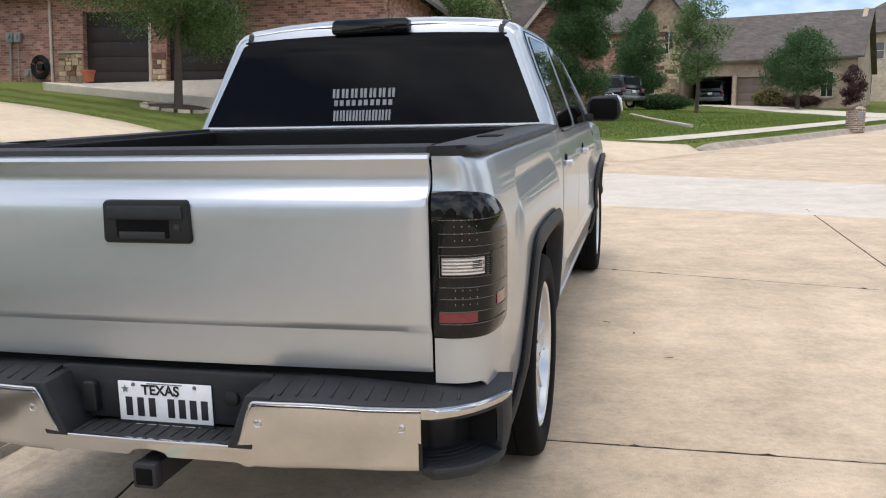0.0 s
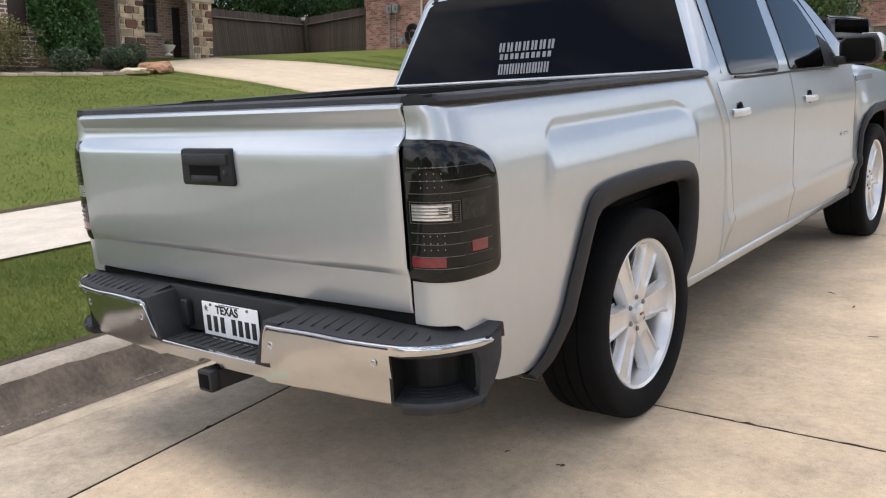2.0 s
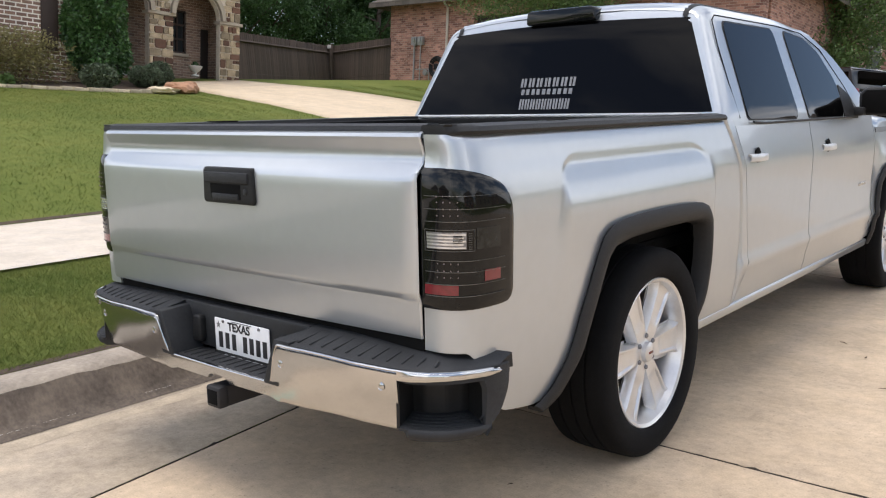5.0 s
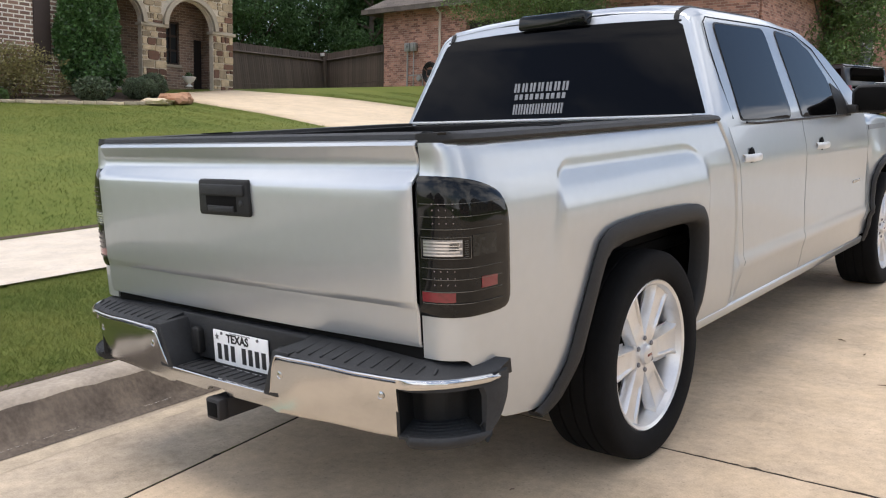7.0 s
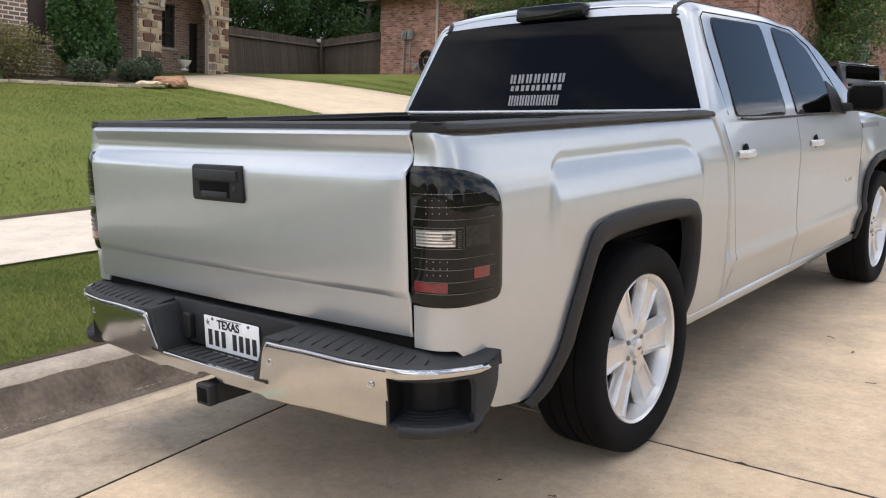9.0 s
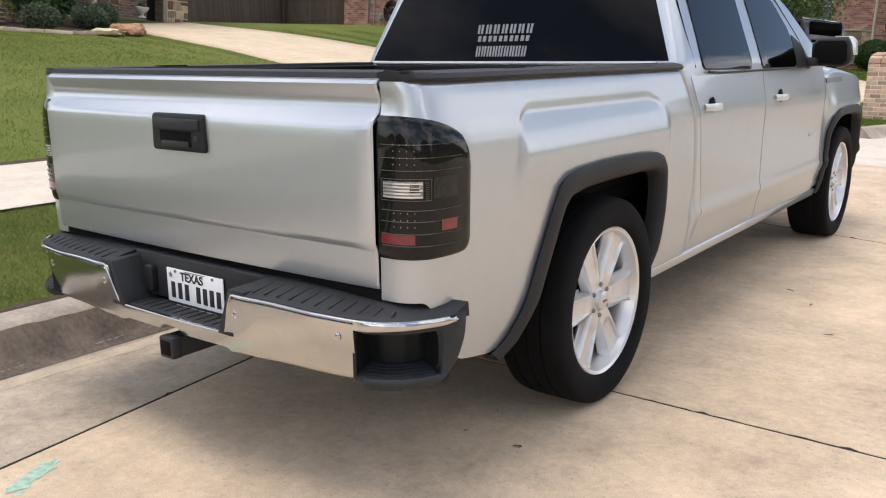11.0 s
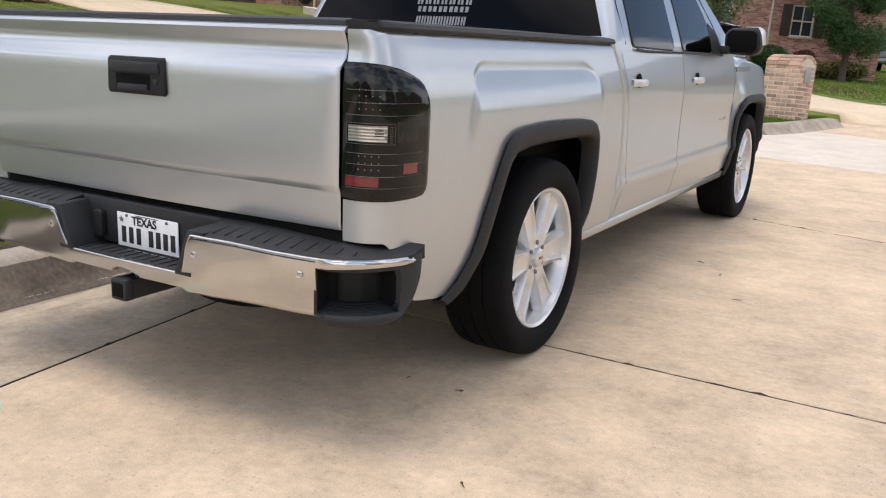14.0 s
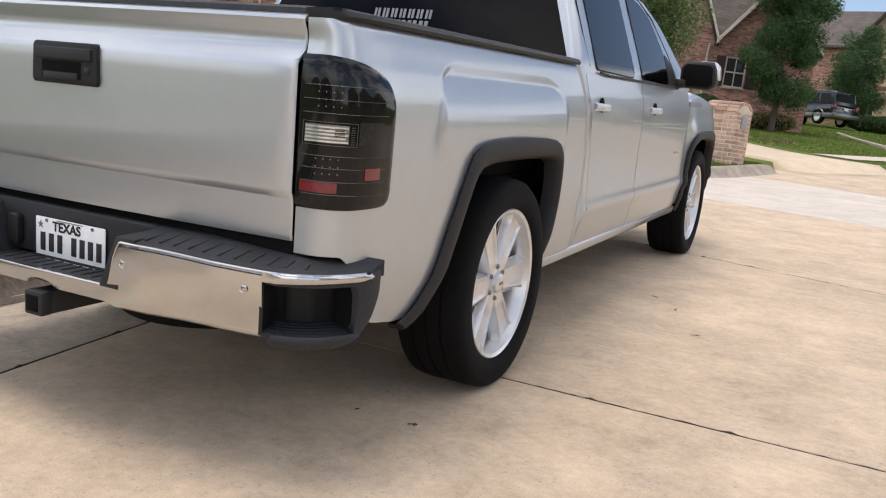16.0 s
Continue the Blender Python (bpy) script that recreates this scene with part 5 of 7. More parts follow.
    for i in range(len(low)):
        j = (i + 1) % len(low)
        b.faces.new((rings[-1][i], low[i], low[j], rings[-1][j]))
    return b


REAR_WIN = [(2.14, 1.285), (2.86, 1.275), (2.865, 1.735), (2.19, 1.735)]
FRONT_WIN = [(3.03, 1.275), (3.70, 1.268), (3.71, 1.47), (3.56, 1.63), (3.36, 1.71), (3.035, 1.737)]


def grown(c, d):
    cx, cy = sum(p[0] for p in c) / len(c), sum(p[1] for p in c) / len(c)
    return [(p[0] + d * (1 if p[0] > cx else -1), p[1] + d * (1 if p[1] > cy else -1)) for p in c]


both("window_seal", lambda: outline_patch(grown(REAR_WIN, 0.007), 0.003, 0.01), M_PLASTIC)
both("window_seal", lambda: outline_patch(grown(FRONT_WIN, 0.007), 0.003, 0.01), M_PLASTIC)
both("rear_side_window", lambda: outline_patch(REAR_WIN, 0.0055, 0.008), M_GLASS, label="dark tinted side window")
both("front_side_window", lambda: outline_patch(FRONT_WIN, 0.0055, 0.008), M_GLASS, label="dark tinted side window")
both("belt_moulding", lambda: tube([on_side(y, 1.262 + 0.012 * max(0, (2.35 - y) / 0.25), 0.012) for y in span(2.19, 3.86, 24)], 0.0055, 8), M_PLASTIC, label="black window-sill moulding")
both("sail_panel", lambda: outline_patch([(3.715, 1.262), (4.02, 1.250), (3.90, 1.40), (3.735, 1.46)], 0.006, 0.012, 0.02), M_PLASTIC, label="black mirror sail panel")
# door frame line over the windows
both("door_frame_gap", lambda: tube([on_side(y, z, 0.0005) for y, z in [(2.056, 1.29), (2.04, 1.45), (2.055, 1.62), (2.085, 1.735), (2.14, 1.762), (2.6, 1.762), (3.0, 1.760), (3.35, 1.742), (3.62, 1.66), (3.86, 1.46), (4.02, 1.30)]], 0.0028, 6), M_DARK)
part("windscreen", sheet(span(-0.80, 0.80, 17), span(0, 1, 8), lambda x, w: Vector((x * (1 - 0.16 * w), 4.46 - 0.90 * w - 0.10 * (x / 0.8) ** 2, 1.25 + 0.51 * w)), 0.01), M_GLASS, truck, "windscreen")


def back_pane(x, w, out):
    z = 1.322 + (1.772 - 0.020 * (x / 0.865) ** 2 - 1.322) * w
    half = 0.866 - 0.178 * w
    return Vector((x / 0.865 * half, ip(z, Y_BACK) - out + 0.012 * (x / 0.865) ** 2, z))


part("back_panel", sheet(span(-1, 1, 21), [1.10, 1.2, 1.27, 1.31, 1.40, 1.5, 1.6, 1.7, 1.74, 1.77, 1.79, 1.808], lambda x, z: Vector((x * (ip(z, sorted((q[1], q[0]) for q in SECTION[:8])) - 0.040 - 0.05 * ease(1.74, 1.80, z)), ip(z, Y_BACK) + 0.003, z)), 0.02), M_PAINT, truck, "silver back of the cab")
rw = part("rear_window", sheet(span(-0.865, 0.865, 31), span(0, 1, 10), lambda x, w: back_pane(x, w, 0.010), 0.01), M_PRIVACY, truck, "large dark tinted rear window with silver stickers")
part("window_sill_trim", box(-0.845, 0.815, 1.868, 1.905, 1.303, 1.320, 0.004), M_SILVERTRIM, truck, "silver trim under the rear window")
chm = prism([(-0.195, 1.772), (0.195, 1.772), (0.205, 1.785), (0.198, 1.834), (0.18, 1.845), (-0.18, 1.845), (-0.198, 1.834), (-0.205, 1.785)], "y", 2.012, 2.12, bevel=0.008)
chm = part("third_brake_light", chm, M_LAMP, truck, "smoked black high brake light")
for side in (1, -1):
    k0 = 8.55 if side > 0 else len(HALF) - 1 - 8.95
    part("roof_seam", sheet([-0.03, -0.015, 0, 0.0006, 0.002, 0.0045, 0.008, 0.013, 0.019, 0.027, 0.036, 0.05] + span(0.08, 0.9, 12), [k0, k0 + 0.2, k0 + 0.4],
                            lambda a, k: cab_top(max(a, 0.0), k, 0.0025) + (Vector((0, ip(1.755 + a, Y_BACK) - ip(1.755, Y_BACK) - 0.003, a * 0.9)) if a < 0 else Vector((0, -0.002 if a < 0.01 else 0, 0))), 0.003), M_PLASTIC, truck)


def decal_word(z, h, x0, x1, n, gap=0.3):
    for i in range(2 * n):
        a = x0 + (x1 - x0) * (i // 2 + (gap * 0.5 if i % 2 == 0 else 0.62 - gap * 0.2)) / n
        b = x0 + (x1 - x0) * (i // 2 + (0.42 if i % 2 == 0 else 1 - gap * 0.5)) / n
        w0, w1 = (z - h / 2 - 1.322) / 0.42, (z + h / 2 - 1.322) / 0.42
        part("sticker_bar", sheet([a, b], [w0, w1], lambda x, w: back_pane(x * 0.865 / (0.865 - 0.205 * w), w, 0.0125), 0.001), M_DECAL, rw)


decal_word(1.468, 0.042, -0.185, 0.150, 7)
decal_word(1.424, 0.026, -0.175, 0.140, 5, 0.22)
decal_word(1.366, 0.048, -0.172, 0.132, 9, 0.22)

# mirrors


def mirror_head():
    b = prism([(0.945, 1.270), (1.13, 1.262), (1.172, 1.285), (1.180, 1.34), (1.165, 1.42), (1.14, 1.438), (0.98, 1.440), (0.94, 1.40)], "y", 3.985, 4.12, bevel=0.022)
    return b


heads = both("door_mirror", mirror_head, M_PLASTIC, label="black door mirror with chrome-edged cap")
for side, h in zip((1, -1), heads):
    fix = (lambda b: b) if side > 0 else mirrored
    part("mirror_arm", fix(prism([(0.89, 1.262), (0.99, 1.268), (0.99, 1.318), (0.89, 1.322)], "y", 3.93, 4.10, bevel=0.012)), M_PLASTIC, h)
    part("mirror_glass", fix(prism([(0.962, 1.285), (1.13, 1.278), (1.157, 1.30), (1.150, 1.40), (1.13, 1.42), (0.985, 1.422), (0.962, 1.395)], "y", 3.980, 3.987, bevel=0.002)), M_DARK, h)
    part("mirror_cap", fix(prism([(1.163, 1.33), (1.188, 1.335), (1.178, 1.42), (1.150, 1.447), (1.06, 1.449), (1.06, 1.438), (1.14, 1.436)], "y", 4.03, 4.135, bevel=0.008)), M_SILVERTRIM, h, "silver mirror cap")

# ---- more materials ----


def brick_mat(name, a, b, mortar, wide=0.215, high=0.076, gap=0.010):
    m = bpy.data.materials.new(name)
    m.use_nodes = True
    n, l = m.node_tree.nodes, m.node_tree.links
    bs = n["Principled BSDF"]
    bs.inputs["Roughness"].default_value = 0.9
    tc, sep, add, com, br, no, mix, bump = (n.new(k) for k in ("ShaderNodeTexCoord", "ShaderNodeSeparateXYZ", "ShaderNodeMath", "ShaderNodeCombineXYZ", "ShaderNodeTexBrick", "ShaderNodeTexNoise", "ShaderNodeMix", "ShaderNodeBump"))
    l.new(tc.outputs["Object"], sep.inputs[0])
    l.new(sep.outputs["X"], add.inputs[0])
    l.new(sep.outputs["Y"], add.inputs[1])
    l.new(add.outputs[0], com.inputs["X"])
    l.new(sep.outputs["Z"], com.inputs["Y"])
    l.new(com.outputs[0], br.inputs["Vector"])
    br.inputs["Color1"].default_value, br.inputs["Color2"].default_value, br.inputs["Mortar"].default_value = (*a, 1), (*b, 1), (*mortar, 1)
    br.inputs["Scale"].default_value, br.inputs["Mortar Size"].default_value = 1.0, gap / 2
    br.inputs["Brick Width"].default_value, br.inputs["Row Height"].default_value = wide, high
    no.inputs["Scale"].default_value, no.inputs["Detail"].default_value = 1.4, 6
    l.new(tc.outputs["Object"], no.inputs["Vector"])
    mix.data_type, mix.blend_type = "RGBA", "MULTIPLY"
    mix.inputs["Factor"].default_value = 0.55
    rng = n.new("ShaderNodeMapRange")
    rng.inputs["From Min"].default_value, rng.inputs["From Max"].default_value, rng.inputs["To Min"].default_value, rng.inputs["To Max"].default_value = 0.3, 0.7, 0.55, 1.25
    l.new(no.outputs["Fac"], rng.inputs["Value"])
    l.new(br.outputs["Color"], mix.inputs["A"])
    l.new(rng.outputs["Result"], mix.inputs["B"])
    l.new(mix.outputs["Result"], bs.inputs["Base Color"])
    bump.inputs["Strength"].default_value, bump.inputs["Distance"].default_value, bump.invert = 0.6, 0.01, True
    l.new(br.outputs["Fac"], bump.inputs["Height"])
    l.new(bump.outputs["Normal"], bs.inputs["Normal"])
    return m


M_REDBRICK = brick_mat("red_brick", (0.54, 0.285, 0.21), (0.21, 0.10, 0.078), (0.46, 0.36, 0.29))
M_CREAMBRICK = brick_mat("cream_brick", (0.62, 0.50, 0.38), (0.52, 0.41, 0.30), (0.62, 0.54, 0.44))
M_BROWNBRICK = brick_mat("brown_brick", (0.40, 0.265, 0.195), (0.22, 0.148, 0.115), (0.58, 0.50, 0.41))
M_PALEBRICK = brick_mat("pale_mortar_brick", (0.36, 0.21, 0.155), (0.20, 0.12, 0.09), (0.84, 0.77, 0.66), 0.26, 0.10, 0.030)
M_TANBRICK = brick_mat("tan_brick", (0.52, 0.40, 0.30), (0.42, 0.31, 0.22), (0.55, 0.47, 0.38))
M_STONE = mat("cream_stone", (0.44, 0.345, 0.225), 0.9, vary=0.4, scale=4.0, bump=0.6, bump_scale=20, obj=0.5)
M_STONEWALL = mat("stone_veneer", (0.46, 0.37, 0.25), 0.9, vary=0.5, scale=3.2, bump=0.8, bump_scale=9, second=(0.20, 0.12, 0.08))
M_RUST = mat("rust_stone", (0.165, 0.088, 0.058), 0.9, vary=0.3, scale=3, bump=0.5, bump_scale=20, obj=0.35)
M_MORTAR = mat("mortar", (0.64, 0.56, 0.45), 0.95, vary=0.2, scale=8, bump=0.4)
M_CAST = mat("cast_stone", (0.42, 0.36, 0.28), 0.85, vary=0.15, scale=3, bump=0.2)
M_SHINGLE = brick_mat("roof_shingle", (0.138, 0.116, 0.096), (0.100, 0.084, 0.072), (0.066, 0.055, 0.047), 0.33, 0.14, 0.012)
M_FENCE = mat("weathered_fence", (0.090, 0.064, 0.048), 0.85, vary=0.4, scale=2.0, bump=0.4, bump_scale=30, obj=0.25, streak=0.15)
M_DOORBROWN = mat("dark_brown_door", (0.030, 0.022, 0.019), 0.6, vary=0.25, scale=3, streak=0.2)
M_TANDOOR = mat("tan_garage_door", (0.22, 0.17, 0.13), 0.6, vary=0.15, scale=3)
M_TRIM = mat("cream_trim", (0.60, 0.54, 0.45), 0.6, vary=0.1, scale=4)
M_WINDOW = mat("house_glass", (0.035, 0.04, 0.045), 0.06, spec=0.6)
M_SHUTTER = mat("brown_shutter", (0.045, 0.028, 0.022), 0.7, vary=0.2, scale=4)
M_TERRA = mat("terracotta", (0.42, 0.13, 0.06), 0.8, vary=0.2, scale=6, bump=0.2)
M_URN = mat("white_urn", (0.62, 0.60, 0.56), 0.7, vary=0.15, scale=8)
M_METER = mat("grey_metal", (0.33, 0.34, 0.33), 0.5, 0.4, vary=0.15, scale=9)
M_BARK = mat("bark", (0.10, 0.075, 0.058), 0.95, vary=0.4, scale=6, bump=0.8, bump_scale=40, streak=0.3)
M_LEAF = mat("leaf_green", (0.100, 0.165, 0.046), 0.55, island=0.45)
M_LEAFDARK = mat("leaf_dark", (0.064, 0.124, 0.044), 0.6, island=0.45, spec=0.3)
M_LEAFBUSH = mat("leaf_bush", (0.270, 0.240, 0.105), 0.6, island=0.45, spec=0.3)
# bush cores: the shade among the leaves is put into this dark colour
M_LEAFCORE = mat("bush_core_shade", (0.030, 0.032, 0.016), 0.95, vary=0.5, scale=14, bump=0.8, bump_scale=40)
M_LEAFRED = mat("leaf_red", (0.075, 0.025, 0.028), 0.6, island=0.4)
M_GLOSSLEAF = mat("leaf_glossy", (0.080, 0.160, 0.050), 0.30, island=0.5)
M_FLOWER = mat("red_flower", (0.55, 0.03, 0.04), 0.6, island=0.2)
M_GRASS = mat("grass_blade", (0.215, 0.225, 0.066), 0.75, vary=0.5, scale=0.8, island=0.22, second=(0.085, 0.132, 0.030), spec=0.12)
M_GRASSFAR = mat("lush_grass_blade", (0.130, 0.195, 0.033), 0.75, vary=0.4, scale=0.7, island=0.08, second=(0.085, 0.150, 0.022), spec=0.2)
for m_ in (M_GRASS, M_GRASSFAR, M_LEAF, M_LEAFDARK, M_LEAFBUSH, M_GLOSSLEAF):
    n_, l_ = m_.node_tree.nodes, m_.node_tree.links
    thin, both_sides = n_.new("ShaderNodeBsdfTranslucent"), n_.new("ShaderNodeMixShader")
    both_sides.inputs["Fac"].default_value = 0.30
    l_.new(n_["Principled BSDF"].inputs["Base Color"].links[0].from_socket, thin.inputs["Color"])
    l_.new(n_["Principled BSDF"].outputs["BSDF"], both_sides.inputs[1])
    l_.new(thin.outputs["BSDF"], both_sides.inputs[2])
    l_.new(both_sides.outputs["Shader"], n_["Material Output"].inputs["Surface"])
M_BLACKCAR = mat("black_car_paint", (0.012, 0.013, 0.016), 0.15, coat=1.0)
M_GREYCAR = mat("grey_car_paint", (0.16, 0.17, 0.17), 0.3, 0.5, coat=1.0)
M_SAND = mat("sandstone", (0.40, 0.22, 0.13), 0.9, vary=0.35, scale=4, bump=0.6, bump_scale=20)
M_EDGE = mat("edging_stone", (0.60, 0.50, 0.36), 0.9, vary=0.35, scale=5, bump=0.6, obj=0.3)

# ---- plants ----


def leaves(rng, centres, count, size, spread):
    """Leaf clumps: many small bent leaves round the given centres (x, y, z, radius)."""
    c = np.array(centres)
    wts = c[:, 3] ** 2
    pick = rng.choice(len(c), count, p=wts / wts.sum())
    d = rng.normal(size=(count, 3))
    d /= np.linalg.norm(d, axis=1)[:, None]
    r = c[pick, 3] * (0.55 + 0.45 * rng.random(count) ** 0.5) * (1 + spread * rng.normal(size=count) * 0.35)
    p = c[pick, :3] + d * r[:, None] * np.array([1, 1, 0.85])
    a = rng.normal(size=(count, 3))
    a /= np.linalg.norm(a, axis=1)[:, None]
    b = np.cross(a, rng.normal(size=(count, 3)))
    b /= np.linalg.norm(b, axis=1)[:, None]
    s = size * (0.6 + 0.8 * rng.random(count))[:, None]
    tip, root = p + a * s, p - a * s
    v = np.stack([root, p + b * s * 0.45, tip, p - b * s * 0.45], 1).reshape(-1, 3)
    idx = np.arange(count) * 4
    f = np.concatenate([np.stack([idx, idx + 1, idx + 2], 1), np.stack([idx, idx + 2, idx + 3], 1)])
    f = np.stack([idx, idx + 1, idx + 2, idx + 3], 1)
    return v, f


def tree(x, y, height, crown, trunk_h, label, seed, trunk_r=0.12, leaf=M_LEAF, count=7000, size=0.11, category="tree", z=None):
    rng = np.random.default_rng(seed)
    t = thing("tree", label, category, upright(x, y, land(x, y) if z is None else z))
    b = bmesh.new()
    top = trunk_h + (height - trunk_h) * 0.55
    tube([(0, 0, -0.1), (0.02, 0.01, trunk_h * 0.5), (0.03 * rng.normal(), 0.04 * rng.normal(), trunk_h), (0.08 * rng.normal(), 0.08 * rng.normal(), top)], [trunk_r * 1.25, trunk_r, trunk_r * 0.85, trunk_r * 0.3], 9, b)
    cl = []
    mid = trunk_h + (height - trunk_h) * 0.45
    for k in range(12):
        a = 2 * math.pi * (k * 0.382 + rng.random() * 0.2)
        h0 = trunk_h + (top - trunk_h) * (k / 12)
        reach = crown * (0.5 + 0.35 * rng.random()) * (1.0 - 0.4 * abs(k / 12 - 0.4))
        end = (reach * math.cos(a), reach * math.sin(a), h0 + reach * (0.35 + 0.3 * rng.random()))
        tube([(0, 0, h0), (end[0] * 0.5, end[1] * 0.5, h0 + (end[2] - h0) * 0.4), end], [trunk_r * 0.4, trunk_r * 0.25, trunk_r * 0.08], 5, b)
    part("trunk", b, M_BARK, t, "brown bark trunk")
    for k in range(46):
        h = rng.random()
        prof = math.sin(math.pi * (0.12 + 0.85 * h)) ** 0.7
        a, rr = rng.random() * 2 * math.pi, crown * prof * math.sqrt(rng.random()) * 0.85
        cl.append((rr * math.cos(a), rr * math.sin(a), trunk_h * 0.92 + (height - trunk_h) * h, crown * (0.20 + 0.16 * rng.random())))
    v, f = leaves(rng, cl, count, size, 0.6)
    raw("crown", v, f, leaf, t, "leafy green crown")
    return t


def shrub(name, x, y, w, d, h, label, seed, leaf, count=3500, size=0.05, category="shrub", z=None, cone=False, turn=0.0):
    rng = np.random.default_rng(seed)
    t = thing(name, label, category, upright(x, y, land(x, y) if z is None else z, turn))
    b = bmesh.new()
    for k in range(5):
        a = k * 1.256
        tube([(0.02 * math.cos(a), 0.02 * math.sin(a), -0.05), (w * 0.12 * math.cos(a), d * 0.12 * math.sin(a), h * 0.3), (w * 0.28 * math.cos(a), d * 0.28 * math.sin(a), h * 0.62)], [0.025, 0.018, 0.008], 5, b)
    part("stem", b, M_BARK, t)
    cl = []
    for k in range(40):
        q = rng.random(3) * 2 - 1
        if not cone:
            q /= max(1.0, np.linalg.norm(q))
            cl.append((q[0] * w * 0.40, q[1] * d * 0.40, h * 0.5 + q[2] * h * 0.38, min(w, h) * (0.13 + 0.08 * rng.random())))
        else:
            hh = rng.random()
            r = (1 - hh) ** 0.6
            cl.append((q[0] * w * 0.38 * r, q[1] * d * 0.38 * r, h * (0.06 + 0.86 * hh), w * (0.13 + 0.07 * rng.random())))
    v, f = leaves(rng, cl, count, size, 0.4)
    raw("foliage", v, f, leaf, t)
    return t


# ---- house parts ----


def facade(p0, p1, z):
    """The pose of a front: x runs from p0 to p1, y goes in behind it, z up."""
    a, b = S @ Vector((*p0, z)), S @ Vector((*p1, z))
    d = b - a
    return Matrix.Translation(a) @ Matrix.Rotation(math.atan2(d.y, d.x), 4, "Z")


def wall_with_holes(x0, x1, z0, z1, holes, y0, y1):
    """A thick wall in the front's plane with rectangular openings through it."""
    xs = sorted({x0, x1, *[v for h in holes for v in h[:2]]})
    zs = sorted({z0, z1, *[v for h in holes for v in h[2:4]]})
    xs = [v for v in xs if x0 <= v <= x1]
    zs = [v for v in zs if z0 <= v <= z1]
    def solid(i, j):
        if not (0 <= i < len(xs) - 1 and 0 <= j < len(zs) - 1):
            return False
        cx, cz = (xs[i] + xs[i + 1]) / 2, (zs[j] + zs[j + 1]) / 2
        return not any(h[0] < cx < h[1] and h[2] < cz < h[3] for h in holes)
    b = bmesh.new()
    V = {}
    def v(x, y, z):
        k = (round(x, 4), round(y, 4), round(z, 4))
        if k not in V:
            V[k] = b.verts.new(k)
        return V[k]
    for i in range(len(xs) - 1):
        for j in range(len(zs) - 1):
            if not solid(i, j):
                continue
            a, c, e, g = xs[i], xs[i + 1], zs[j], zs[j + 1]
            b.faces.new((v(a, y0, e), v(c, y0, e), v(c, y0, g), v(a, y0, g)))
            b.faces.new((v(a, y1, g), v(c, y1, g), v(c, y1, e), v(a, y1, e)))
            if not solid(i - 1, j):
                b.faces.new((v(a, y0, e), v(a, y0, g), v(a, y1, g), v(a, y1, e)))
            if not solid(i + 1, j):
                b.faces.new((v(c, y0, g), v(c, y0, e), v(c, y1, e), v(c, y1, g)))
            if not solid(i, j - 1):
                b.faces.new((v(a, y0, e), v(a, y1, e), v(c, y1, e), v(c, y0, e)))
            if not solid(i, j + 1):
                b.faces.new((v(a, y0, g), v(c, y0, g), v(c, y1, g), v(a, y1, g)))
    return b


def bush(name, x, y, w, d, h, label, seed, leaf, count, size, category="shrub", cone=0.0, box_like=0.0, lumps=0.12, turn=0.0, loose=False):
    """A dense bush: leaves over a lumpy form round a dark core; a loose one has leaves all through, thinning towards its foot, on bare stems."""
    rng = np.random.default_rng(seed)
    t = thing(name, label, category, upright(x, y, land(x, y), turn))
    def form(v):
        """Direction to a place on the form."""
        v = v / np.linalg.norm(v, axis=1)[:, None]
        p = 2.0 + 4.0 * box_like
        r = 1.0 / (np.abs(v) ** p).sum(axis=1) ** (1.0 / p)
        r *= 1 + lumps * np.array([noise.noise(Vector(q) * 2.6 + Vector((seed, 0, 0))) + 0.5 * noise.noise(Vector(q) * 6.5 + Vector((0, seed, 0))) for q in v])
        q = v * r[:, None]
        q[:, :2] *= (1 - cone * np.clip((q[:, 2] + 1) / 2, 0, 1) ** 1.3)[:, None]
        return q * np.array([w / 2, d / 2, h / 2]) + np.array([0, 0, h / 2])
    b = bmesh.new()
    bmesh.ops.create_icosphere(b, subdivisions=3, radius=1.0)
    co = form(np.array([tuple(v.co) for v in b.verts]))
    for v, c in zip(b.verts, co):
        v.co = Vector((c[0] * 0.88, c[1] * 0.88, max(-0.05, (c[2] - h / 2) * 0.92 + h / 2)))
    if loose:
        b.free()
        for _ in range(26):
            b = tube([(rng.normal() * w * 0.10, (rng.random() - 0.5) * d * 0.8, -0.03)] + [(rng.normal() * w * 0.16, (rng.random() - 0.5) * d * 0.9, h * q) for q in (0.4, 0.8)], [0.012, 0.008, 0.004], 5)
            part("stem", b, M_BARK, t)
    else:
        # solid dark form added to stop see-through, standing for shade inside the bush
        part("core", b, M_LEAFCORE, t, "dark solid core with the inner shade in its colour")
    dirs = rng.normal(size=(count, 3))
    p = form(dirs)
    mid = np.array([0, 0, h / 2])
    p = mid + (p - mid) * (rng.random(count) ** 0.4 * 1.08 if loose else 0.86 + 0.16 * rng.random(count))[:, None]
    keep = (p[:, 2] > -0.02) & (~np.full(count, loose) | (rng.random(count) < 0.22 + p[:, 2] / (0.62 * h)))
    p = p[keep]
    n = len(p)
    out = (p - mid) / np.array([w, d, h])
    out /= np.linalg.norm(out, axis=1)[:, None]
    a = out + rng.normal(size=(n, 3)) * 0.75
    a /= np.linalg.norm(a, axis=1)[:, None]
    c = np.cross(a, rng.normal(size=(n, 3)))
    c /= np.linalg.norm(c, axis=1)[:, None]
    s = size * (0.6 + 0.8 * rng.random(n))[:, None]
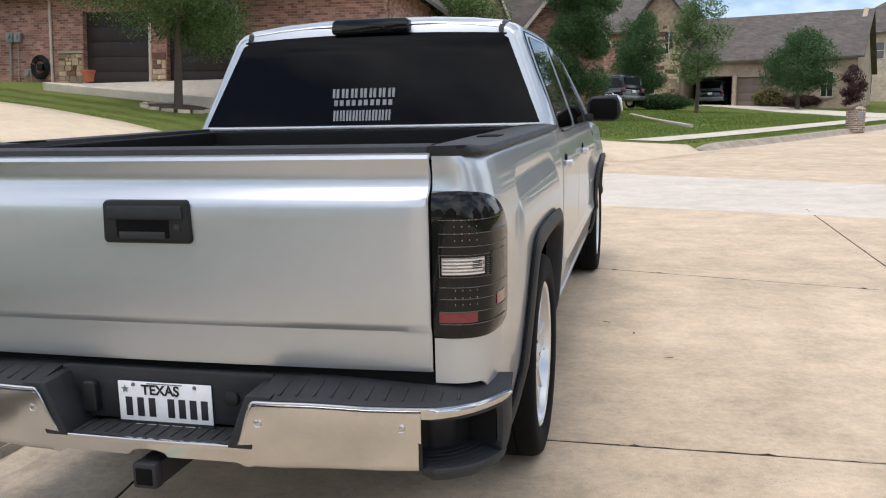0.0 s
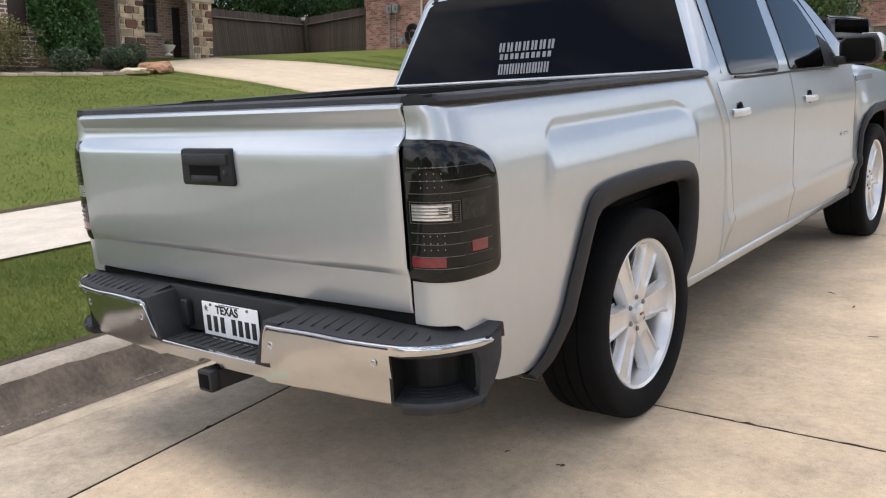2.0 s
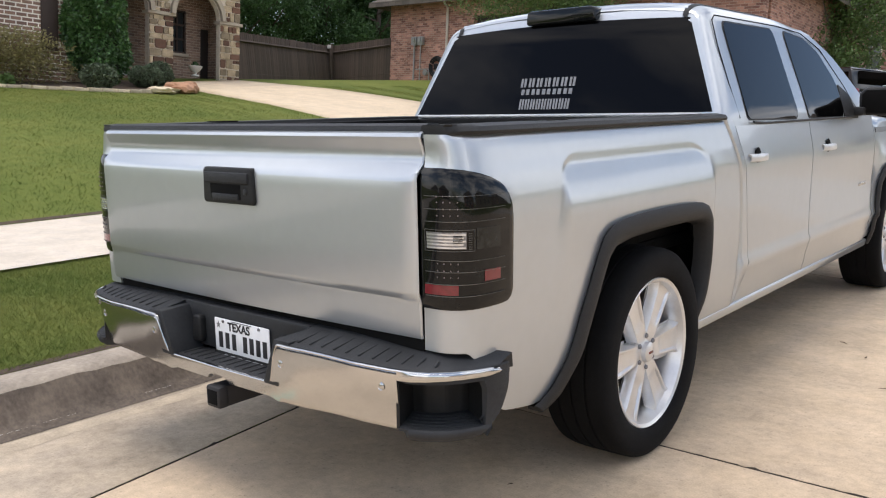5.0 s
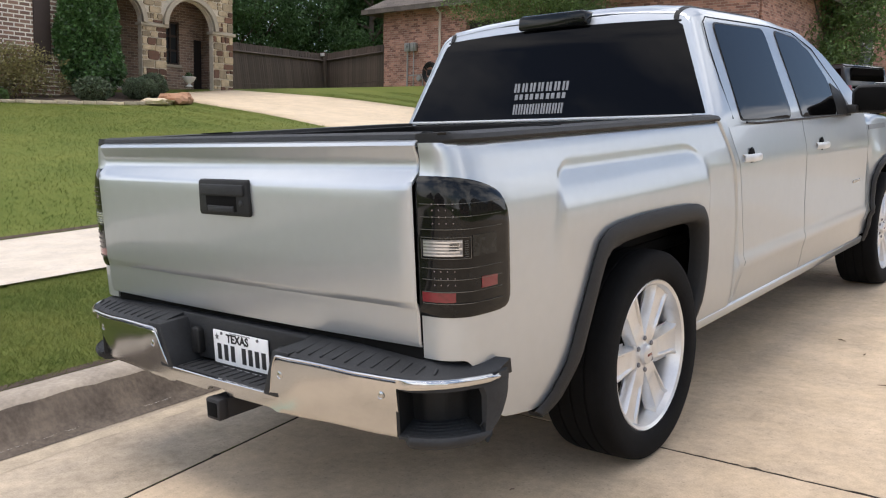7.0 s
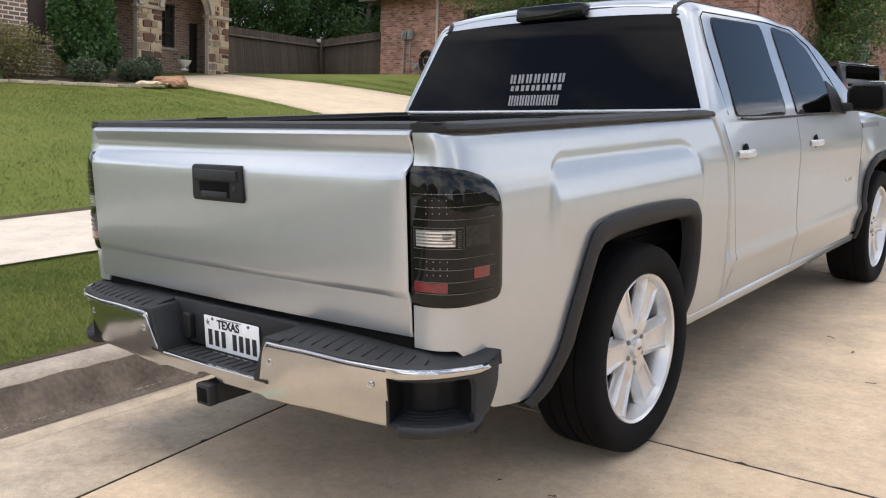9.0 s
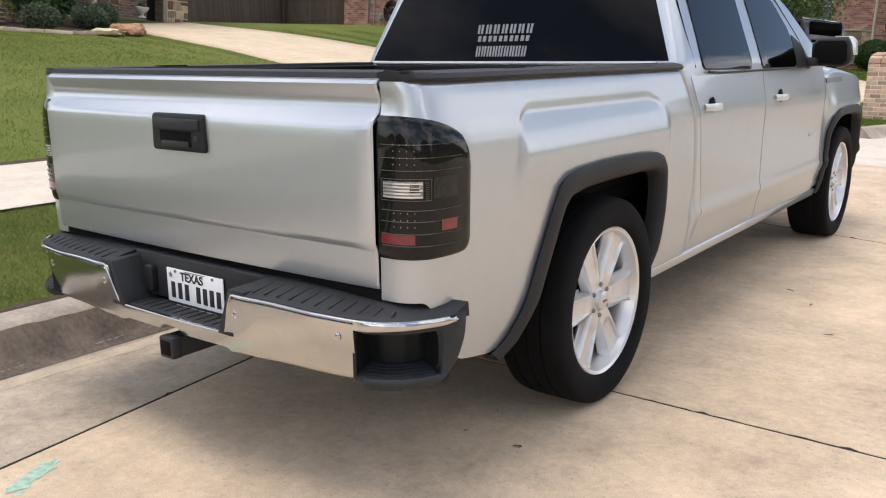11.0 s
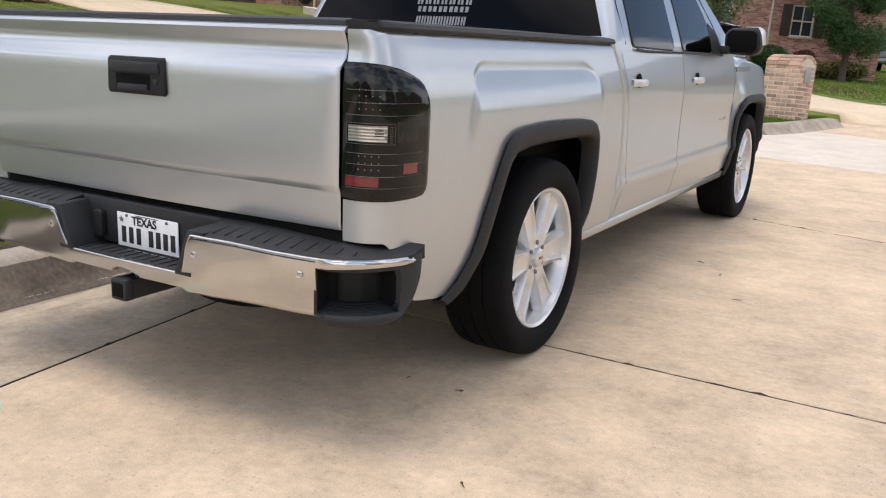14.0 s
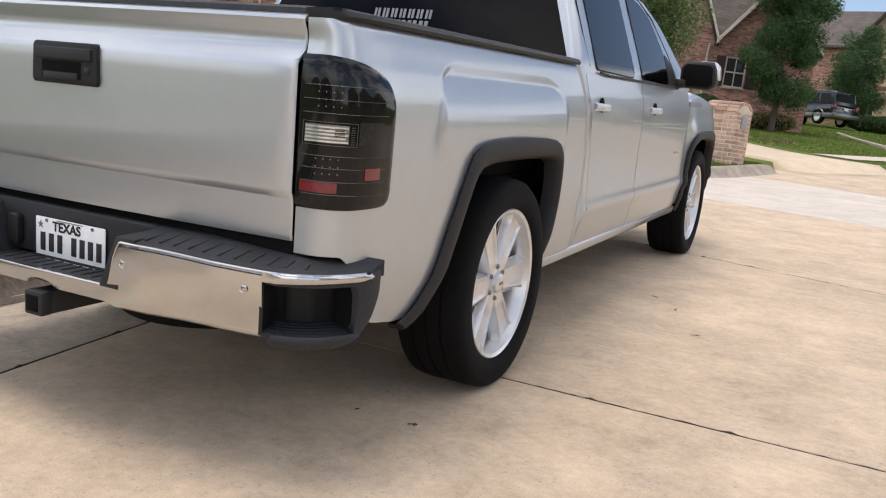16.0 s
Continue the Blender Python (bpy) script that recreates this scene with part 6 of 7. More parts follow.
    v = np.stack([p - a * s * 0.6, p + c * s * 0.45, p + a * s, p - c * s * 0.45], 1).reshape(-1, 3)
    i = np.arange(n) * 4
    raw("foliage", v, np.stack([i, i + 1, i + 2, i + 3], 1), leaf, t)
    return t


def house_window(parent, x0, x1, z0, z1, y=0.0, shutters=False, bars=(1, 1), frame_m=None):
    fm = frame_m or M_TRIM
    w = part("window", box(x0, x1, y + 0.10, y + 0.14, z0, z1), M_WINDOW, parent, "dark window pane")
    fr = bmesh.new()
    t = 0.055
    for q in ((x0, x0 + t, z0, z1), (x1 - t, x1, z0, z1), (x0, x1, z0, z0 + t), (x0, x1, z1 - t, z1)):
        box(q[0], q[1], y + 0.03, y + 0.12, q[2], q[3], 0.008, fr)
    for k in range(bars[0]):
        cx = x0 + (x1 - x0) * (k + 1) / (bars[0] + 1)
        box(cx - 0.022, cx + 0.022, y + 0.05, y + 0.115, z0, z1, 0.0, fr)
    for k in range(bars[1]):
        cz = z0 + (z1 - z0) * (k + 1) / (bars[1] + 1)
        box(x0, x1, y + 0.045, y + 0.115, cz - 0.03, cz + 0.03, 0.0, fr)
    part("window_frame", fr, fm, w)
    part("window_sill", box(x0 - 0.06, x1 + 0.06, y - 0.06, y + 0.08, z0 - 0.09, z0, 0.01), M_CAST, w)
    if shutters:
        for a, c in ((x0 - 0.42, x0 - 0.03), (x1 + 0.03, x1 + 0.42)):
            sb = box(a, c, y - 0.045, y - 0.004, z0, z1, 0.006)
            n = int((z1 - z0) / 0.09)
            for k in range(n):
                zz = z0 + 0.05 + (z1 - z0 - 0.1) * k / n
                box(a + 0.04, c - 0.04, y - 0.06, y - 0.04, zz, zz + 0.05, 0.0, sb)
            part("shutter", sb, M_SHUTTER, w)
    return w


def roof_slab(parent, corners, thick=0.14, material=None, name="roof"):
    """A sloping roof face from its corners, as thick as its boards."""
    b = bmesh.new()
    top = [b.verts.new(c) for c in corners]
    low = [b.verts.new((c[0], c[1], c[2] - thick)) for c in corners]
    b.faces.new(top)
    b.faces.new(low[::-1])
    for i in range(len(top)):
        j = (i + 1) % len(top)
        b.faces.new((top[i], low[i], low[j], top[j]))
    return part(name, b, material or M_SHINGLE, parent, smooth=0)


def stone_face(parent, x0, x1, z0, z1, y, seed, rows=0.22, holes=(), rust=0.22, depth=0.05):
    """Uneven stones set over a face, each with its own edges and broken corners."""
    rng = random.Random(seed)

    def stone(xa, xb, za, zb):
        cx, cz, w, h = (xa + xb) / 2, (za + zb) / 2, xb - xa, zb - za
        if w < 0.05 or h < 0.05 or any(a < cx < c and e < cz < g for a, c, e, g in holes):
            return
        g, k = 0.015, min(w, h)
        j = lambda: rng.uniform(-0.09, 0.09) * k
        cut = lambda: rng.uniform(0.02, 0.20) * k
        o = []
        for sx, sz in ((-1, -1), (1, -1), (1, 1), (-1, 1)):
            px, pz, c = cx + sx * (w / 2 - g), cz + sz * (h / 2 - g), cut()
            ends = [(px, pz - sz * c), (px - sx * c * rng.uniform(0.6, 1.3), pz)]
            o += ends if sx * sz > 0 else ends[::-1]
        o = [(p + 0.35 * j(), q + 0.35 * j()) for p, q in o]
        part("stone", prism(o[::-1], "y", y - depth * rng.uniform(0.45, 1.0), y + 0.02), M_RUST if rng.random() < rust else M_STONE, parent, smooth=0)

    z = z0
    while z < z1 - 0.04:
        h = min(rows * rng.uniform(0.75, 1.6), z1 - z)
        x = x0
        while x < x1 - 0.03:
            w = min(rows * rng.uniform(0.7, 2.1), x1 - x)
            if x1 - (x + w) < 0.09:
                w = x1 - x
            m = rng.uniform(0.35, 0.65)
            if h > rows * 1.15 and rng.random() < 0.6:
                stone(x, x + w, z, z + h * m)
                n = rng.uniform(0.35, 0.65)
                stone(x, x + w * n, z + h * m, z + h)
                stone(x + w * n, x + w, z + h * m, z + h)
            else:
                stone(x, x + w, z, z + h)
            x += w
        z += h


# ---- the stone-arched house across the lawn ----
Z1 = 2.32
h1 = thing("stone_arch_house", "brown brick house with a stone-arched porch behind shrubs", "house", facade((-19.0, 1.96), (-19.0, 14.36), Z1))
ARCHES = [(0.70, 2.26), (3.01, 4.57)]


def arch_wall():
    """The porch front: piers with two round arches cut through."""
    b = bmesh.new()
    x0, x1, zt, sp = 0.0, 5.2, 5.5, 2.42
    pts = [(x0, 0.0)]
    for a, c in ARCHES:
        r, m = (c - a) / 2, (a + c) / 2
        pts += [(a, 0.0), (a, sp)] + [(m - r * math.cos(t), sp + r * math.sin(t)) for t in span(0, math.pi, 17)[1:-1]] + [(c, sp), (c, 0.0)]
    pts += [(x1, 0.0), (x1, zt), (x0, zt)]
    return prism(pts, "y", 0.02, 0.20)


porch = part("porch_wall", arch_wall(), M_MORTAR, h1, "cream stone porch wall with round arches", smooth=0)
for (x0, x1) in ((0.0, 0.70), (2.26, 3.01), (4.57, 5.2)):
    stone_face(porch, x0, x1, 0.05, 2.36, 0.02, 13 + int(x0 * 10), 0.185, rust=0.28)
for k in range(3):
    cx = (0.35, 2.635, 4.9)[k]
    w = (0.70, 0.75, 0.63)[k]
    part("pier_cap", box(cx - w / 2 - 0.06, cx + w / 2 + 0.06, -0.06, 0.26, 2.36, 2.45, 0.012), M_CAST, porch)
holes = []
for a, c in ARCHES:
    m, r = (a + c) / 2, (c - a) / 2 + 0.13
    for k in range(8):
        t0 = span(-r, r, 9)
        lo, hi = t0[k], t0[k + 1]
        hh = math.sqrt(max(0, r * r - min(abs(lo), abs(hi)) ** 2))
        holes.append((m + lo, m + hi, 2.3, 2.42 + hh))
stone_face(porch, 0.0, 5.2, 2.46, 3.9, 0.02, 77, 0.19, holes=holes, rust=0.12)
stone_face(porch, 0.0, 5.2, 3.9, 5.45, 0.02, 78, 0.42, rust=0.12)
for a, c in ARCHES:
    m, r = (a + c) / 2, (c - a) / 2
    b = bmesh.new()
    sheet(span(0, math.pi, 25), [0, 1], lambda t, w: Vector((m - (r - 0.01 + 0.13 * w) * math.cos(t), -0.03, 2.44 + (r - 0.01 + 0.13 * w) * math.sin(t))), -0.1, b)
    part("arch_ring", b, M_CAST, porch)
back = wall_with_holes(0.0, 6.0, 0.0, 5.5, [(1.05, 1.6, 1.5, 2.75), (0.24, 0.55, 0.0, 2.3)], 1.2, 1.4)
part("porch_back_wall", back, M_BROWNBRICK, h1, "brown brick wall behind the arches", smooth=0)
house_window(h1, 1.05, 1.6, 1.5, 2.75, 1.2, bars=(1, 2), frame_m=M_SHUTTER)
part("front_door", box(0.24, 0.55, 1.25, 1.3, 0.0, 2.3, 0.01), M_DOORBROWN, h1)
part("porch_floor", box(-0.1, 6.0, -0.15, 1.3, -0.12, 0.03, 0.01), M_CAST, h1)
part("porch_side_wall", box(0.0, 0.22, 0.20, 2.1, 0.0, 5.5), M_BROWNBRICK, h1, smooth=0)
wing = wall_with_holes(5.35, 12.4, -0.3, 5.5, [(7.30, 8.25, 1.1, 2.75)], -0.8, -0.5)
part("wing_wall", wing, M_PALEBRICK, h1, "brown brick front wing", smooth=0)
part("wing_side_wall", box(5.35, 5.6, -0.5, 2.1, -0.3, 5.5), M_BROWNBRICK, h1, smooth=0)
stone_face(h1, 5.30, 5.75, -0.2, 5.4, -0.80, 31, 0.20, rust=0.1)
part("corner_shutter", box(5.95, 6.35, -0.86, -0.80, 1.0, 3.0, 0.01), M_SHUTTER, h1)
house_window(h1, 7.30, 8.25, 1.1, 2.75, -0.8, bars=(1, 2))
part("body_wall", box(0.0, 12.4, 2.1, 9.0, -0.3, 5.5), M_BROWNBRICK, h1, smooth=0)
roof_slab(h1, [(-0.5, -0.5, 5.45), (13.0, -1.2, 5.45), (10.5, 4.6, 9.2), (2.5, 4.6, 9.2)])
roof_slab(h1, [(-0.5, 9.5, 5.45), (-0.5, -0.5, 5.45), (2.5, 4.6, 9.2)], material=M_SHINGLE)
roof_slab(h1, [(13.0, -1.2, 5.45), (13.0, 9.5, 5.45), (10.5, 4.6, 9.2)], material=M_SHINGLE)

for o in h1.children_recursive:
    o.data.transform(Matrix.Translation((12.4, 0, 0)) @ Matrix.Diagonal((-1, 1, 1, 1)))
    o.data.flip_normals()

# ---- the fence between the houses ----
fence = thing("fence", "weathered brown wooden privacy fence with a gate post", "fence", S)


def fence_run(p0, p1, z0, z1, seed):
    rng = random.Random(seed)
    a, b = Vector(p0), Vector(p1)
    n = int((b - a).length / 0.142)
    d = (b - a).normalized()
    board = to_mesh("board", box(-0.068, 0.068, -0.011, 0.011, -0.12, 1.64, 0.004), M_FENCE, 0)
    for k in range(n):
        q = a.lerp(b, (k + 0.5) / n)
        z = z0 + (z1 - z0) * k / n
        ob = new("fence_board", board)
        ob.parent = fence
        ob.matrix_basis = Matrix.Translation((q.x, q.y, z + rng.uniform(-0.015, 0.015))) @ Matrix.Rotation(math.atan2(d.y, d.x) + rng.uniform(-0.03, 0.03), 4, "Z") @ S.inverted().to_3x3().to_4x4()
    for h in (0.3, 1.35):
        rail = tube([(a.x - d.y * 0.04, a.y + d.x * 0.04, z0 + h), (b.x - d.y * 0.04, b.y + d.x * 0.04, z1 + h)], 0.04, 4)
        part("fence_rail", rail, M_FENCE, fence)


fence_run((-20.4, 14.6), (-23.9, 22.75), 2.28, 2.28, 3)
fence_run((-23.9, 22.75), (-20.15, 22.2), 2.28, 2.34, 4)
part("fence_post", box(-24.0, -23.8, 22.62, 22.8, 2.2, 3.96, 0.01), M_FENCE, fence)
part("post_plate", box(-23.98, -23.72, 22.58, 22.61, 3.80, 3.92, 0.004), M_URN, fence, "small white plate on the post")

# ---- the red brick house with the garage doors ----
Z2 = 2.22
h2 = thing("red_brick_house", "red brick house with dark garage doors and stone wainscot", "house", facade((-20.2, 22.2), (-6.0, 22.2), Z2))
DOORS = [(3.96, 6.30), (6.92, 9.26)]
part("front_wall", wall_with_holes(0.0, 14.0, -0.6, 3.1, [(a, c, 0.0, 2.35) for a, c in DOORS], 0.0, 0.3), M_REDBRICK, h2, "red brick wall", smooth=0)
part("body_wall", box(0.0, 14.0, 0.5, 11.0, -0.6, 3.1), M_REDBRICK, h2, smooth=0)
part("footing", box(-0.02, 4.0, -0.02, 0.02, -0.6, 0.14, 0.004), M_CAST, h2)
for a, c in DOORS:
    g = part("garage_door", box(a, c, 0.20, 0.26, 0.0, 2.35, 0.005), M_DOORBROWN, h2, "dark brown garage door")
    for k in range(5):
        part("door_panel", box(a + 0.05, c - 0.05, 0.18, 0.205, 0.04 + 0.465 * k, 0.47 + 0.465 * k, 0.006), M_DOORBROWN, g)
    part("door_jamb_trim", box(c + 0.0, c + 0.10, -0.03, 0.2, 0.0, 2.4, 0.006), M_TRIM, g)
stone_face(h2, 3.05, 3.94, -0.1, 1.05, 0.0, 51, 0.2, rust=0.12)
stone_face(h2, 6.42, 6.90, -0.1, 1.05, 0.0, 52, 0.2, rust=0.12)
part("stone_cap", box(3.03, 3.95, -0.07, 0.0, 1.05, 1.11, 0.008), M_CAST, h2)
part("downspout", tube([(2.62, -0.10, 3.02), (2.66, -0.07, 2.82), (2.80, -0.05, 2.68), (2.82, -0.05, 0.1), (2.90, -0.16, 0.02)], 0.045, 8), M_TRIM, h2, "cream downspout")
hinge = [(-0.6, -0.55, 2.98), (14.6, -0.55, 2.98), (11.5, 5.5, 6.6), (3.4, 5.5, 6.6)]
roof_slab(h2, hinge)
roof_slab(h2, [(-0.6, 11.5, 2.98), (-0.6, -0.55, 2.98), (3.4, 5.5, 6.6)])
roof_slab(h2, [(14.6, -0.55, 2.98), (14.6, 11.5, 2.98), (11.5, 5.5, 6.6)])
part("fascia", box(-0.6, 14.6, -0.60, -0.55, 2.80, 2.99, 0.006), M_SHINGLE, h2, smooth=0)
for k, x in enumerate((1.32, 1.62)):
    mb = box(x - 0.12, x + 0.12, -0.16, -0.01, 1.42, 1.72, 0.015)
    mt = part("meter_box", mb, M_METER, h2, "grey utility meter box")
    part("meter_dial", lathe([(0, 0.05), (0.07, 0.05), (0.08, 0.0)], 18, m=Matrix.Translation((x, -0.16, 1.62)) @ Matrix.Rotation(radians(90), 4, "X")), M_METER, mt)
    part("conduit", tube([(x - 0.03, -0.06, 1.42), (x - 0.03, -0.06, 0.0)], 0.03 - 0.01 * k, 8), M_METER, mt)
part("gas_pipe", tube([(1.42, -0.10, 0.55), (2.05, -0.10, 0.55), (2.10, -0.10, 0.0)], 0.022, 8), M_METER, h2)
part("gas_regulator", lathe([(0, -0.06), (0.09, -0.05), (0.11, 0), (0.09, 0.05), (0, 0.06)], 16, m=Matrix.Translation((1.95, -0.16, 0.42)) @ Matrix.Rotation(radians(90), 4, "X")), M_METER, h2)
reel = thing("hose_reel", "black garden hose wound on a wall reel", "hose reel", facade((-20.2, 22.2), (-6.0, 22.2), Z2) @ Matrix.Translation((2.42, -0.02, 0.62)))
for k in range(5):
    part("hose_coil", tube([((0.34 - 0.035 * k) * math.cos(t), -0.08 - 0.02 * (k % 2), (0.34 - 0.035 * k) * math.sin(t) * 1.1) for t in span(0, 2 * math.pi, 25)[:-1]], 0.022, 6, closed=True), M_PLASTIC, reel)
part("reel_bracket", box(-0.10, 0.10, -0.12, 0.0, -0.10, 0.10, 0.01), M_PLASTIC, reel)

# apron in front of the garages with its low wall
apron = bmesh.new()
prism([(-15.95, 19.85), (-15.75, 19.70), (-5.0, 19.55), (-5.0, 22.2), (-16.4, 22.2), (-16.3, 20.6)], "z", 1.0, 2.235, bevel=0.02, bm=apron)
for v in apron.verts:
    if v.co.z > 1.5 and v.co.y < 21.0:
        v.co.z -= max(0.0, v.co.x + 15.95) * 0.11
tagged(part("garage_apron", apron, M_CONCRETE2, None, m=S, smooth=0), "pale concrete garage apron with a low retaining edge", "retaining wall", kind="structure")
pot = thing("flower_pot", "empty terracotta flower pot on the garage apron", "flower pot", upright(-15.15, 20.9, 2.235))
part("pot_body", lathe([(0.0, 0.0), (0.14, 0.0), (0.19, 0.27), (0.215, 0.28), (0.22, 0.35), (0.20, 0.35), (0.17, 0.28), (0, 0.26)], 24), M_TERRA, pot)

# ---- the houses up the street ----
Z3 = 1.34
h3 = thing("gabled_brick_house", "red brick house with two gables, stone wainscot and shuttered windows", "house", facade((-11.0, 35.2), (-1.6, 38.6), Z3))
WIN3 = [(1.6, 2.3, 1.2, 2.8), (4.0, 4.75, 1.2, 2.8), (7.2, 8.1, 1.15, 2.45)]
part("front_wall", wall_with_holes(-3.0, 10.9, -0.8, 3.05, WIN3, 0.0, 0.3), M_REDBRICK, h3, "red brick front", smooth=0)
part("body_wall", box(-3.0, 10.9, 0.6, 9.0, -0.8, 3.05), M_REDBRICK, h3, smooth=0)
for q in WIN3:
    house_window(h3, *q, 0.0, shutters=q[0] > 6.5, bars=(1, 1))
stone_face(h3, 1.2, 6.4, -0.3, 1.02, 0.0, 61, 0.27, rust=0.1)
part("stone_cap", box(1.2, 6.42, -0.07, 0.0, 1.02, 1.09, 0.01), M_CAST, h3)
for x0, x1, top in ((2.0, 6.62, 8.6), (6.62, 11.0, 5.75)):
    m_ = (x0 + x1) / 2
    part("gable_wall", prism([(x0, 3.05), (x1, 3.05), (m_, top)], "y", 0.0, 0.3), M_REDBRICK, h3, smooth=0)
    for s_ in (-1, 1):
        e = x0 if s_ < 0 else x1
        roof_slab(h3, [(e + s_ * 0.05, -0.5, 2.95), (m_, -0.5, top + 0.15), (m_, 9.0, top + 0.15), (e + s_ * 0.05, 9.0, 2.95)])
        part("barge_board", prism([(e + s_ * 0.06, 2.85), (e + s_ * 0.06, 3.08), (m_, top + 0.18), (m_, top - 0.06)], "y", -0.56, -0.50), M_TRIM, h3, "cream barge board", smooth=0)
roof_slab(h3, [(2.0, 1.2, 3.0), (10.9, 1.2, 3.0), (9.5, 6.0, 8.2), (3.0, 6.0, 8.2)])
part("upper_wall", box(-3.0, 4.3, 0.35, 8.0, 3.05, 7.2), M_REDBRICK, h3, smooth=0)
roof_slab(h3, [(-3.4, -0.1, 7.0), (4.3, -0.1, 7.0), (4.3, 4.5, 10.0), (-2.0, 4.5, 10.0)])
part("downspout", tube([(6.35, -0.12, 2.9), (6.35, -0.06, 2.6), (6.35, -0.06, 0.1)], 0.05, 8), M_TRIM, h3)

h5 = thing("stone_garage_house", "brick and stone house with open garage and broad shingle roof", "house", facade((1.0, 63.5), (14.2, 59.5), 0.42))
G2 = [(2.85, 6.3, 0.0, 2.3), (6.6, 9.0, 0.0, 2.2)]
part("front_wall", wall_with_holes(2.2, 14.2, -0.5, 3.4, G2 + [(12.0, 12.8, 0.7, 2.4)], 0.0, 0.35), M_TANBRICK, h5, "tan brick front", smooth=0)
part("body_wall", box(0.0, 14.2, 6.0, 12.0, -0.5, 3.3), M_TANBRICK, h5, smooth=0)
part("side_wall", box(13.9, 14.2, 0.35, 6.0, -0.5, 3.3), M_TANBRICK, h5, smooth=0)
part("garage_side_wall", box(6.35, 6.55, 0.35, 6.0, -0.5, 3.2), M_TANBRICK, h5, smooth=0)
part("garage_floor", box(2.2, 9.2, -1.0, 6.0, -0.3, 0.0), M_CONCRETE2, h5, smooth=0)
part("garage_ceiling", box(2.2, 14.1, 0.36, 6.0, 3.2, 3.35), M_TRIM, h5, smooth=0)
gd = part("garage_door", box(6.6, 9.0, 0.22, 0.27, 0.0, 2.2, 0.004), M_TANDOOR, h5, "tan panelled garage door", smooth=0)
for k in range(4):
    part("door_panel", box(6.65, 8.95, 0.20, 0.225, 0.05 + 0.54 * k, 0.53 + 0.54 * k, 0.01), M_TANDOOR, gd)
house_window(h5, 12.0, 12.8, 0.7, 2.4, 0.0)
part("garage_pier", box(6.3, 6.6, -0.12, 0.0, -0.3, 3.0, 0.02), M_TANBRICK, h5, smooth=0)
stw = wall_with_holes(-0.9, 2.8, -0.5, 6.0, [(0.25, 1.05, 0.5, 2.9), (1.55, 2.25, 3.9, 5.5)], -0.9, -0.5)
tower = part("stone_wall", stw, M_STONEWALL, h5, "rubble stone gabled front", smooth=0)
stone_face(tower, -0.9, 2.8, -0.4, 6.0, -0.9, 71, 0.32, rust=0.25, depth=0.07, holes=[(0.25, 1.05, 0.5, 2.9), (1.55, 2.25, 3.9, 5.5)])
house_window(h5, 0.25, 1.05, 0.5, 2.9, -0.9, bars=(1, 3))
house_window(h5, 1.55, 2.25, 3.9, 5.5, -0.9, bars=(1, 1))
part("tower_side", box(2.5, 2.8, -0.5, 6.0, -0.5, 6.0), M_TANBRICK, h5, smooth=0)
part("tower_gable", prism([(-0.7, 6.0), (3.5, 6.0), (1.4, 8.6)], "y", -0.9, -0.5), M_STONEWALL, h5, smooth=0)
for s_ in (-1, 1):
    e = 1.4 + s_ * 2.35
    roof_slab(h5, [(e, -1.3, 5.75), (1.4, -1.3, 8.75), (1.4, 9.0, 8.75), (e, 9.0, 5.75)])
    part("barge_board", prism([(e, 5.55), (e, 5.75), (1.4, 8.77), (1.4, 8.5)], "y", -1.36, -1.3), M_SHUTTER, h5, smooth=0)
roof_slab(h5, [(1.6, -0.6, 3.3), (14.6, -0.6, 3.3), (14.6, 5.6, 7.2), (1.6, 5.6, 7.2)])
roof_slab(h5, [(1.6, 12.0, 3.15), (1.6, 5.6, 7.2), (14.6, 5.6, 7.2), (14.6, 12.0, 3.3)])
part("end_gable", prism([(-0.1, 3.2), (12.0, 3.2), (5.6, 7.3)], "x", 13.9, 14.2), M_TANBRICK, h5, smooth=0)
part("left_upper_wall", box(-9.0, -0.9, 0.4, 8.0, -0.5, 6.0), M_REDBRICK, h5, smooth=0)
roof_slab(h5, [(-9.5, -0.1, 5.8), (-1.2, -0.1, 5.8), (-1.2, 4.5, 9.0), (-8, 4.5, 9.0)])
house_window(h5, -5.6, -4.6, 3.9, 5.3, 0.4, shutters=True)

h6 = thing("pale_brick_house", "two-storey pale brick house with a hipped roof", "house", facade((17.3, 83.0), (32.7, 77.0), 0.30))
W6 = [(2.3, 3.2, 3.9, 5.4), (3.5, 4.4, 3.9, 5.4), (2.6, 3.6, 0.8, 2.6), (7.5, 8.6, 3.9, 5.4), (7.5, 8.6, 0.8, 2.6)]
part("front_wall", wall_with_holes(0.0, 15.0, -1.0, 6.3, W6, 0.0, 0.35), M_CREAMBRICK, h6, "pale brick front", smooth=0)
part("body_wall", box(0.0, 15.0, 0.7, 10.0, -1.0, 6.3), M_CREAMBRICK, h6, smooth=0)
for q in W6:
    house_window(h6, *q, 0.0, bars=(0, 1))
roof_slab(h6, [(-0.6, -0.6, 6.2), (15.6, -0.6, 6.2), (10, 5, 10.2), (4.6, 5, 10.2)])
roof_slab(h6, [(-0.6, 10.5, 6.2), (-0.6, -0.6, 6.2), (4.6, 5, 10.2)])


